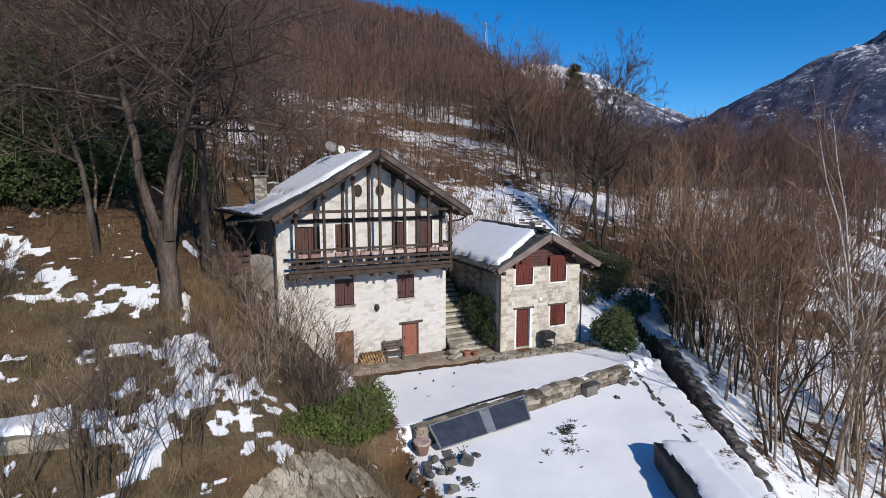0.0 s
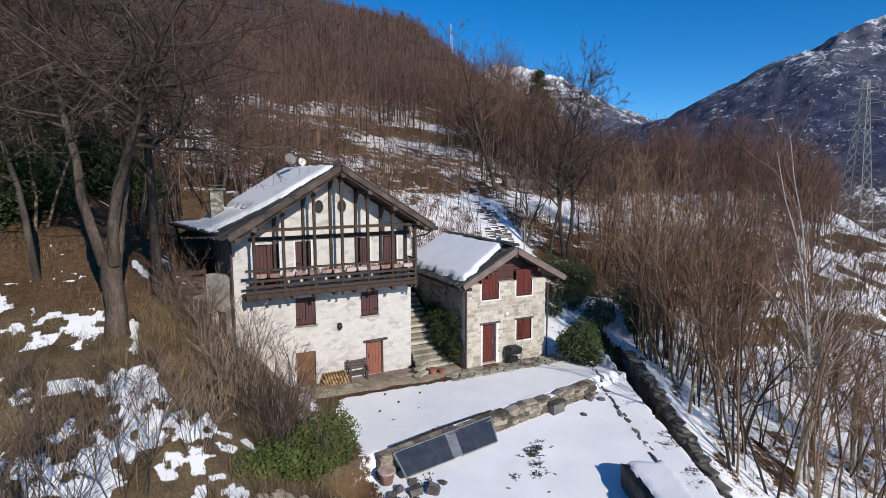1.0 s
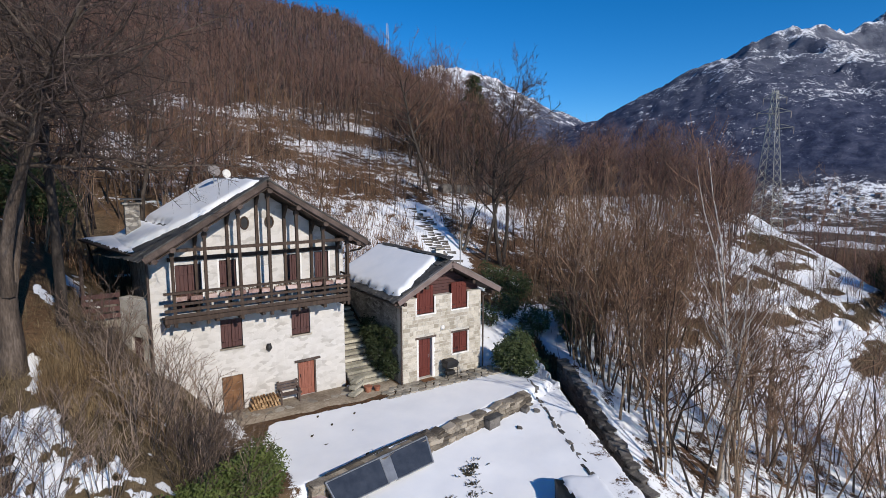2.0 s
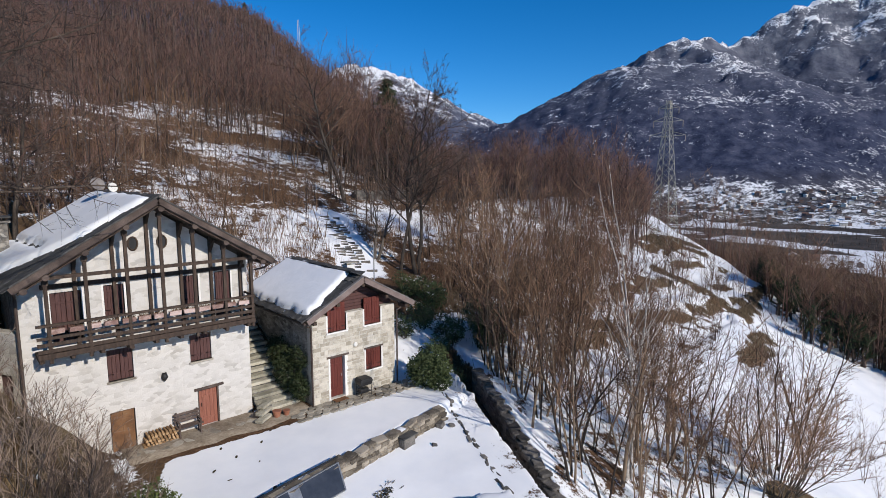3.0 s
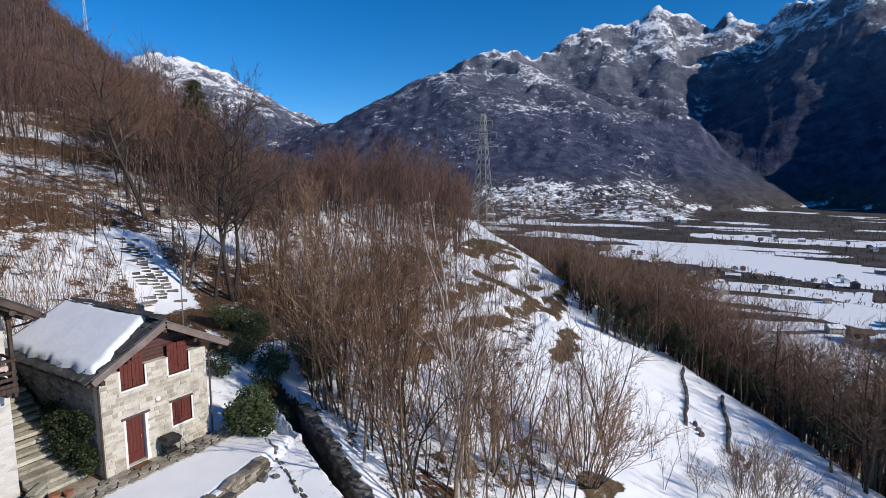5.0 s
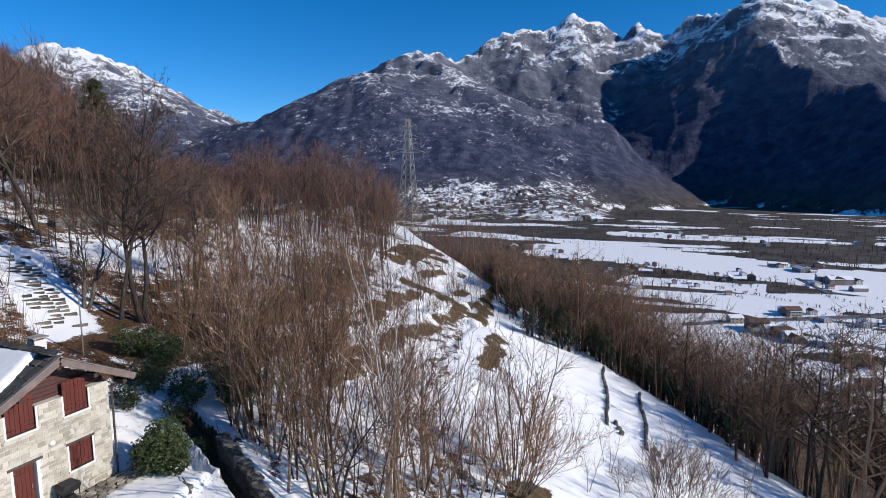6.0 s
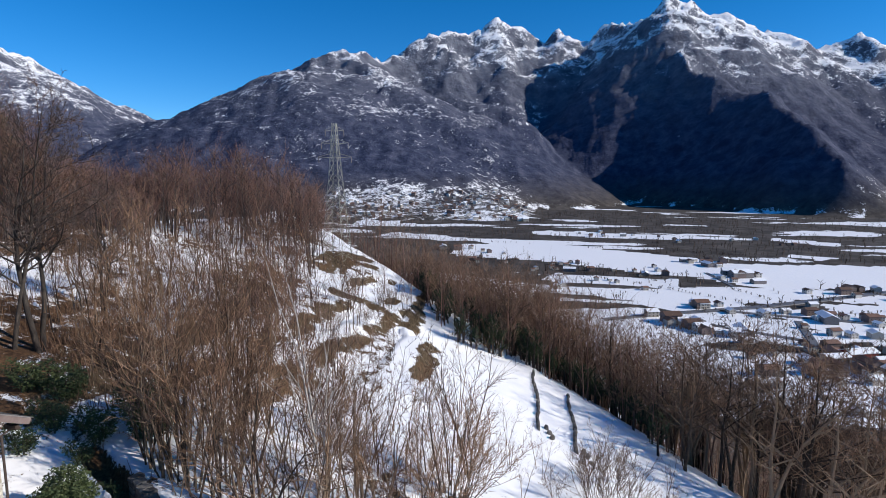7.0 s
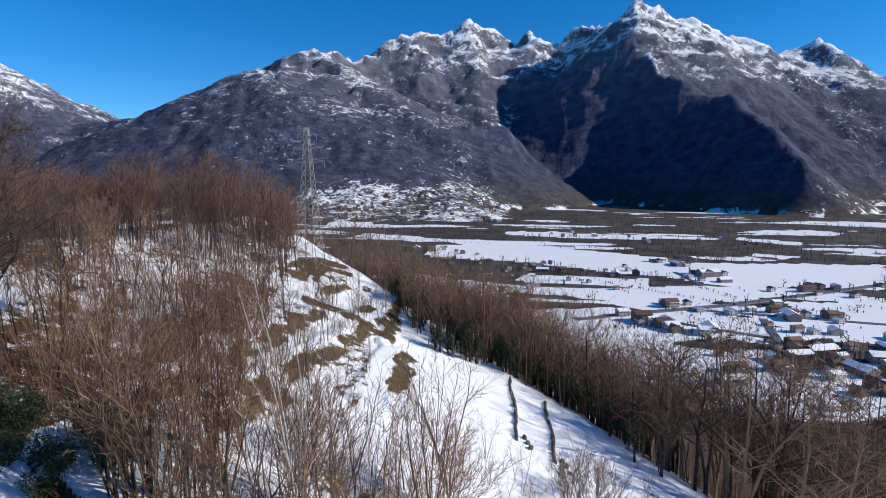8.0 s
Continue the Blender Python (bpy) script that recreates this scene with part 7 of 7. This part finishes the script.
M_FAR = plain("far leafless woodland", (0.064, 0.034, 0.028), (0.128, 0.07, 0.054), (0.215, 0.128, 0.1), 0.09, 0.7, 0.95, 0.0, island=0.35)
M_FAR_PALE = plain("far pale brush", (0.11, 0.07, 0.05), (0.19, 0.128, 0.088), (0.29, 0.21, 0.15), 0.09, 0.7, 0.95, 0.0, island=0.35)
M_BROW = plain("rust brown twigs", (0.085, 0.05, 0.032), (0.155, 0.095, 0.062), (0.25, 0.165, 0.11), 0.12, 0.9, 0.95, 0.0, island=0.4)
M_FIR = plain("dark fir needles", (0.012, 0.022, 0.01), (0.025, 0.042, 0.018), (0.045, 0.065, 0.028), 0.3, 3, 0.9, 0.0)
r = np.random.RandomState(31)


def scatter(n, d0, d1, a0, a1, power=1.0):
    d = d0 + (d1 - d0) * r.rand(n) ** power
    a = np.radians(r.uniform(a0, a1, n))
    return -9 + d * np.sin(a), -22 + d * np.cos(a)


def on_hill(x, y):
    return (hill(x, y) > VALLEY + 4) & (0.974 * y - 0.227 * x < 665)


# tall trees on the slope up to the skyline
def under(az, top, d0, d1, n, seed):
    a = r.uniform(az[0], az[-1], n)
    d = d0 + (d1 - d0) * r.rand(n)
    x, y = -10.7 + d * np.sin(np.radians(a)), -23.8 + d * np.cos(np.radians(a))
    tall = 8.5 + d * np.tan(np.radians(np.interp(a, az, top))) - height(x, y)
    k = (tall > 3) & (tall < 17)
    return x[k], y[k], tall[k] * 0.9


SKY_AZ, SKY_TOP = (20, 22.5, 27, 29, 30, 31.5, 34, 36, 38, 40, 44, 48), (15.2, 13.6, 11.8, 11.3, 11.0, 11.9, 11.8, 10.8, 7.8, 5.6, 4.0, 3.0)
near = under(SKY_AZ[4:], SKY_TOP[4:], 63, 94, 250, 1)
far = under(SKY_AZ, SKY_TOP, 70, 130, 300, 1)
x, y, tall = (np.concatenate(q) for q in zip(near, far))
far_wood("shoulder_woodland", x, y, tall * 1.08, 66, np.full(len(x), 0.05), M_FAR, "tall leafless trees up to the skyline of the slope", 11, 0.95, 0.26)
# reddish belt of trees along the far rim of the shelf
a = r.uniform(30, 63.0, 600)
d = r.uniform(70, 108, 600)
x, y = -6.6 + d * np.sin(np.radians(a)), -21.6 + d * np.cos(np.radians(a))
tall = 13.8 + d * np.tan(np.radians(np.interp(a, (30, 39, 43, 47, 53, 59, 61.8, 63.2), (2.5, 1.5, 1.2, 2.0, 2.6, 1.3, -0.6, -3.0)))) - height(x, y)
k = (tall > 4) & (tall < 14)
far_wood("rim_woodland", x[k], y[k], tall[k] * 0.92, 72, np.full(k.sum(), 0.045), M_FAR, "reddish leafless trees along the rim of the shelf", 14, 0.95, 0.27)
x, y = r.uniform(19, 78, 760), -0.5 + 34 * r.rand(760) ** 1.4
az = np.degrees(np.arctan2(x + 7, y + 21.5))
k = (0.8 * x - 0.6 * y < 54) & (r.rand(760) < 0.5) & ((az < 61.0 + 2 * fbm(x / 6, y / 6, 3)) | (r.rand(760) < 0.22)) & ((az > 51) | (np.hypot(x + 7, y + 21.5) > 62) | (r.rand(760) < 0.4))
far_wood("shelf_woodland", x[k], y[k], 7.5, 66, np.full(k.sum(), 0.03), M_FAR, "slender leafless trees on the wooded shelf", 12, 0.95, 0.24)
# slope on the meadow's side
x, y = r.uniform(-46, 0, 700), r.uniform(9, 60, 700)
k = (y > 10 + 0.3 * np.abs(x + 12) * (x > -12))
far_wood("west_woodland", x[k], y[k], 11.0, 50, np.full(k.sum(), 0.035), M_FAR, "leafless woodland above the meadow", 9)
# nearer slope, between and behind the yard's own trees
x, y = scatter(2600, 58, 125, -24, 60, 0.8)
k = (y > 12 + 0.1 * x) & (fbm(x / 12, y / 12, 3) > -0.22 - 0.3 * step(60, 90, y)) & (x > -40) & (r.rand(2600) < 0.07 + 0.93 * np.maximum(step(34, 46, y - 0.5 * np.maximum(x, -6)), step(-7, -10, x)))
far_wood("near_woodland", x[k], y[k], 7.5, 34, np.full(k.sum(), 0.05), M_FAR, "leafless red brown woodland on the slope behind the houses", 1, 0.8, 0.34)
x, y = scatter(900, 46, 85, -22, 40, 0.9)
k = (y > 17) & (fbm(x / 6, y / 6, 3) > 0.12)
far_wood("young_woodland", x[k], y[k], 5.0, 34, np.full(k.sum(), 0.03), M_FAR_PALE, "pale brown young trees and brush on the slope", 2)
x, y = scatter(3000, 120, 300, -24, 40, 0.9)
k = on_hill(x, y) & (fbm(x / 30, y / 30, 3) > -0.35)
far_wood("hill_woodland", x[k], y[k], 10.5, 24, np.full(k.sum(), 0.11), M_FAR, "dense leafless woodland on the mountain side", 3)
x, y = scatter(4600, 290, 760, -24, 38, 0.85)
k = on_hill(x, y)
far_wood("upper_woodland", x[k], y[k], 10.0, 18, np.full(k.sum(), 0.26), M_FAR, "leafless woodland high on the mountain side", 4)
# the steep drop past the snow field
x, y = r.uniform(48, 210, 2500), r.uniform(-110, 60, 2500)
s2 = 0.8 * x - 0.6 * y
k = (s2 > 56) & (s2 < 185) & (hill(x, y) > VALLEY + 3) & ((s2 > 57.5) | (r.rand(2500) > 0.3)) & (r.rand(2500) < 1.2 - 0.4 * step(80, 160, s2))
far_wood("drop_woodland", x[k], y[k], 11.0, 48, np.full(k.sum(), 0.06), M_FAR_PALE, "leafless woodland on the drop below the snow field", 5, 0.75, 0.36, M_FAR)
a, d = r.uniform(66, 102, 900), r.uniform(66, 112, 900)
x, y = -6.6 + d * np.sin(np.radians(a)), -21.6 + d * np.cos(np.radians(a))
tall = 13.8 + d * np.tan(np.radians(np.interp(a, (66, 68, 73.2, 79, 84.8, 90.6, 96, 101), (-8.5, -8.0, -8.2, -9.8, -10.6, -11.4, -14.0, -15.6)))) - height(x, y)
k = (x > brow(y) + 0.6) & (tall > 3) & (tall < 19)
far_wood("brow_woodland", x[k], y[k], np.minimum(tall[k], 15.0) * 0.95, 66, np.full(k.sum(), 0.045), M_BROW, "rust brown leafless trees along the brow below the snow field", 15, 0.85, 0.3, M_FAR)
y = r.uniform(-30, 6, 170)
x = brow(y) + 0.4 + 9 * r.rand(170) ** 1.6
k = fbm(x / 5, y / 5, 3) > -0.12
far_wood("drop_evergreens", x[k], y[k], 4.2, 150, np.full(k.sum(), 0.11), M_FIR, "dark evergreens among the bare trees below the field", 6, 0.5)
x, y = r.uniform(44, 112, 2000), r.uniform(-80, 30, 2000)
s2 = 0.8 * x - 0.6 * y
k = (x > brow(y) + 1.0) & (s2 < 84) & (fbm(x / 7, y / 7, 3) > -0.1)
far_wood("drop_scrub", x[k], y[k], 5.0, 50, np.full(k.sum(), 0.05), M_FAR_PALE, "brown scrub under the trees below the snow field", 13, 0.8, 0.6)
# strips of trees on the valley floor
x, y = scatter(5200, 330, 1750, 50, 118, 1.15)
zz = height(x, y)
sn = cover(x, y)[0]
k = (zz < VALLEY + 10) & (sn < 0.45)
far_wood("valley_trees", x[k], y[k], 7.5, 24, np.full(k.sum(), 0.34), plain("grey brown valley trees", (0.03, 0.026, 0.022), (0.06, 0.05, 0.042), (0.1, 0.083, 0.068), 0.05, 0.4, 0.95, 0.0), "dark bare tree strips on the valley floor", 7, 0.8, 0.4)

# hedges, orchards and shrubs between the valley's houses
x, y = scatter(1500, 300, 900, 62, 122, 1.0)
keep = fbm(x / 38, y / 38, 3) > 0.02
x, y = [x[keep]], [y[keep]]
for _ in range(60):
    cx, cy = scatter(1, 345, 880, 70, 120)
    an, ln = r.choice((0.5, 2.05, 0.62, 1.95)) + r.normal(0, 0.08), r.uniform(30, 130)
    s = np.arange(0, ln, 3.5)
    s = s[r.rand(len(s)) < 0.75]
    x.append(cx + s * math.cos(an) + r.normal(0, 0.7, len(s)))
    y.append(cy + s * math.sin(an) + r.normal(0, 0.7, len(s)))
x, y = np.concatenate(x), np.concatenate(y)
k = (height(x, y) < VALLEY + 10) & ~np.any([within(x, y, q) for q in FIELDS[:5]], axis=0)
far_wood("valley_hedges", x[k], y[k], 2.6, 30, np.full(k.sum(), 0.3), plain("dark valley hedges", (0.022, 0.022, 0.016), (0.045, 0.042, 0.032), (0.08, 0.07, 0.055), 0.05, 0.4, 0.95, 0.0, island=0.4), "dark hedges and garden trees in the valley", 8, 0.6, 0.55)


def fir(name, x, y, tall, label, seed):
    rr = random.Random(seed)
    t = thing(name, (x, y, gz(x, y)), label, "tree")
    z = gz(x, y)
    part("trunk", MB().tube([(x, y, z - 0.3), (x, y, z + tall * 0.5), (x, y, z + tall)], [0.03 * tall, 0.018 * tall, 0.01], 7), M_BARK, t)
    m = MB()
    for i in range(520):
        f = rr.uniform(0.12, 0.99)
        ln = tall * 0.46 * (1.08 - f) * rr.uniform(0.45, 1.15)
        a = rr.uniform(0, 6.283)
        p = Vector((x, y, z + tall * f))
        tip = p + Vector((math.cos(a) * ln, math.sin(a) * ln, -0.25 * ln))
        for _ in range(11):
            q = p.lerp(tip, rr.uniform(0.15, 1.0))
            u = Vector((rr.gauss(0, 1), rr.gauss(0, 1), rr.gauss(0, 0.5))).normalized() * rr.uniform(0.016, 0.042) * tall
            w = u.orthogonal().normalized() * 0.008 * tall
            m.add([q - u, q + w, q + u, q - w], [(0, 1, 2, 3)])
    part("foliage", m, M_FIR, t)


fir("spruce_tree", 36.0, 38.0, 23.4 - gz(36.0, 38.0), "tall dark spruce above the bare woodland", 1)
fir("pine_tree", 318, 735, 26, "lone dark pine on the mountain skyline", 3)


def pylon(x, y, z0, z1):
    t = thing("power_pylon", (x, y, z0), "pale lattice steel power pylon above the trees", "pylon")
    H = z1 - z0
    metal = plain("pale galvanised lattice", (0.3, 0.3, 0.24), (0.4, 0.39, 0.32), (0.48, 0.47, 0.4), 0.5, 4, 0.6, 0.0, metal=0.2)
    half = lambda f: 1.45 * (1 - f) ** 1.1 + 0.28
    at = lambda f, sx, sy: Vector((x + sx * half(f), y + sy * half(f), z0 + H * f))
    for sx, sy in ((-1, -1), (1, -1), (1, 1), (-1, 1)):
        part("leg", MB().tube([at(f / 8, sx, sy) for f in range(9)], [0.05] * 9, 4), metal, t)
    for i in range(14):
        a, b = i / 14, (i + 1) / 14
        for (s0, s1) in (((-1, -1), (1, -1)), ((1, -1), (1, 1)), ((1, 1), (-1, 1)), ((-1, 1), (-1, -1))):
            part("brace", MB().tube([at(a, *s0), at(b, *s1)], [0.026, 0.026], 3), metal, t)
            part("brace", MB().tube([at(a, *s1), at(b, *s0)], [0.026, 0.026], 3), metal, t)
    for f, ln in ((0.76, 2.3), (0.86, 1.9), (0.95, 1.3)):
        for sgn in (-1, 1):
            p = Vector((x, y, z0 + H * f))
            tip = p + Vector((0.35 * ln * sgn, -ln * sgn, 0))
            part("cross_arm", MB().tube([p + Vector((0, 0, 0.7)), tip], [0.045, 0.03], 4).tube([p - Vector((0, 0, 0.15)), tip], [0.045, 0.03], 4), metal, t)
            part("insulator", MB().tube([tip, tip - Vector((0, 0, 0.9))], [0.06, 0.06], 5), M_GREY, t)


def mast(x, y, z0, z1):
    t = thing("radio_mast", (x, y, z0), "thin pale lattice mast on the wooded skyline", "mast")
    metal = plain("pale mast steel", (0.5, 0.5, 0.5), (0.6, 0.6, 0.6), (0.68, 0.68, 0.68), 0.5, 4, 0.6, 0.0)
    H = z1 - z0
    for sx, sy in ((-1, -1), (1, -1), (0, 1)):
        part("leg", MB().tube([(x + sx * 1.3, y + sy * 1.3, z0 - 1), (x + sx * 0.5, y + sy * 0.5, z1)], [0.2, 0.13], 4), metal, t)
    for i in range(12):
        a, b = z0 + H * i / 12, z0 + H * (i + 1) / 12
        w = 1.3 - 0.8 * i / 12
        part("brace", MB().tube([(x - w, y - w, a), (x + w, y - w, b)], [0.09, 0.09], 3).tube([(x + w, y - w, b), (x, y + w, b)], [0.09, 0.09], 3), metal, t)


mx, my = -8.4 + 450 * math.sin(radians(28.1)), -22.5 + 450 * math.cos(radians(28.1))
mast(mx, my, gz(mx, my), 11.6 + 450 * math.tan(radians(14.6)))
pylon(70.0, 15.3, gz(70.0, 15.3) - 0.3, 21.4)
M_PLASTER = plain("pale village plaster", (0.4, 0.37, 0.32), (0.52, 0.48, 0.42), (0.62, 0.58, 0.52), 0.1, 1, 0.9, 0.1, vary=0.6)
M_TILE = plain("brown roof tiles", (0.1, 0.06, 0.045), (0.16, 0.09, 0.065), (0.22, 0.13, 0.1), 0.2, 2, 0.9, 0.1, vary=0.5)
M_REDHALL = plain("red hall cladding", (0.22, 0.03, 0.028), (0.28, 0.04, 0.036), (0.33, 0.055, 0.05), 0.1, 1, 0.7, 0.1)


def village_house(w, d, h, wall, roof_mat, label, group="village houses", windows=True):
    t = thing("village_house", (0, 0, 0), label, "house", group)
    part("wall", MB().box(-w / 2, w / 2, -d / 2, d / 2, -2, h).prism([(-w / 2, h), (w / 2, h), (0, h + w * 0.22)], -d / 2, d / 2), wall, t)
    for s in (-1, 1):
        part("roof", MB().prism([(0, h + w * 0.22 + 0.35), (0, h + w * 0.22), (s * (w / 2 + 0.7), h - 0.3), (s * (w / 2 + 0.7), h + 0.05)][::s], -d / 2 - 0.7, d / 2 + 0.7), roof_mat, t)
    for fl in range(max(1, int(h // 3)) if windows else 0):
        for k in range(3):
            yy = -d / 2 + d * (k + 0.5) / 3
            part("window", MB().box(-w / 2 - 0.08, -w / 2, yy - 0.55, yy + 0.55, 1.0 + fl * 3, 2.4 + fl * 3), M_BLACK, t)
        for k in range(2):
            xx = -w / 2 + w * (k + 0.5) / 2
            part("window", MB().box(xx - 0.55, xx + 0.55, -d / 2 - 0.08, -d / 2, 1.0 + fl * 3, 2.4 + fl * 3), M_BLACK, t)
    return t


kinds = [village_house(10, 12, 6, M_PLASTER, M_SNOW, "pale plastered village house with snowy roof"), village_house(9, 10, 6, M_PLASTER, M_TILE, "pale village house with brown tiled roof"),
         village_house(14, 26, 7, M_GREY, M_SNOW, "long grey farm building with snowy roof"), village_house(12, 16, 8, M_FASCIA, M_TILE, "brown village house with dark roof")]
remote = [village_house(10, 12, 6, M_PLASTER, M_SNOW, "pale house with snowy roof in the far village", "far village houses", False), village_house(9, 10, 6, M_FASCIA, M_TILE, "brown house with dark roof in the far village", "far village houses", False)]
rng = random.Random(404)
placed = set()
spots = []
# hamlets and town quarters: centre, houses, spread, size
for cx, cy, n, spread, size in ((392, -105, 9, 20, 0.95), (345, -178, 30, 40, 0.8), (300, -165, 22, 34, 0.75), (445, -205, 10, 24, 0.8), (470, -116, 5, 13, 0.85), (716, -155, 9, 20, 0.85), (626, -180, 3, 12, 1.1), (612, -60, 13, 48, 0.7),
                                (645, 60, 10, 50, 0.7), (560, -255, 5, 20, 0.8), (600, -335, 4, 18, 0.8), (392, -245, 16, 26, 0.8), (1020, -60, 8, 40, 0.9), (760, 165, 5, 25, 0.9), (520, -30, 7, 40, 0.7), (950, -250, 5, 60, 0.8)):
    spots += [(cx + rng.gauss(0, 0.6) * spread, cy + rng.gauss(0, 1) * spread, size * rng.uniform(0.5, 0.85)) for _ in range(int(n * 1.4))]
for _ in range(190):
    d, az = rng.uniform(1330, 1850), rng.uniform(64, 84)
    spots.append((-7 + d * math.sin(radians(az)), -21.5 + d * math.cos(radians(az)), rng.uniform(0.7, 1.1)))
for x, y, s in spots:
    d = math.hypot(x, y)
    if gz(x, y) > VALLEY + 70:
        continue
    put(rng.choice(remote) if d > 900 else kinds[rng.choice((0, 0, 1, 1, 3, 3, 2))], placed, x, y, rng.choice((0, 90, 20, 110, 200, 290)), s)
hall = village_house(8, 18, 4.5, M_REDHALL, M_SNOW, "large red clad hall with snowy roof")
hall.matrix_basis = pose(349, -176, VALLEY, 0, 0, 25)
# road across the fields
road_mat = plain("wet grey road", (0.09, 0.09, 0.095), (0.13, 0.13, 0.135), (0.18, 0.18, 0.18), 0.1, 1, 0.5, 0.1)
for a, b, w in (((400, -35), (440, -95), 6.0), ((440, -95), (480, -166), 8.0), ((480, -166), (603, -335), 8.0), ((603, -335), (640, -430), 8.0), ((455, -125), (434, -254), 5.0), ((434, -173), (360, -160), 5.0), ((560, -160), (640, -150), 4.0), ((420, -84), (380, -160), 5.0)):
    pa, pb = Vector((*a, 0)), Vector((*b, 0))
    dirv = (pb - pa).normalized()
    sd = Vector((-dirv.y, dirv.x, 0)) * w / 2
    m = MB()
    n = 70
    for i in range(n + 1):
        p = pa.lerp(pb, i / n)
        for s in (-1, 1):
            q = p + sd * s
            m.v.append((q.x, q.y, gz(q.x, q.y) + 0.45))
            m.v.append((q.x + sd.x * s * 0.4, q.y + sd.y * s * 0.4, gz(q.x, q.y) - 1.0))
    for i in range(n):
        k = i * 4
        m.f += [(k, k + 2, k + 6, k + 4), (k + 1, k, k + 4, k + 5), (k + 2, k + 3, k + 7, k + 6)]
    solid("road", m, road_mat, "grey cleared road crossing the snowy valley", "road", "", "structure")

# ---- single stones of the small house's facade ----
facade_stones([c for c in small.children if c.name.startswith("front_wall")][0], 2.3, 6.86, -0.1, 4.07, -1.392, small_ops, M_BLOCK, 17)
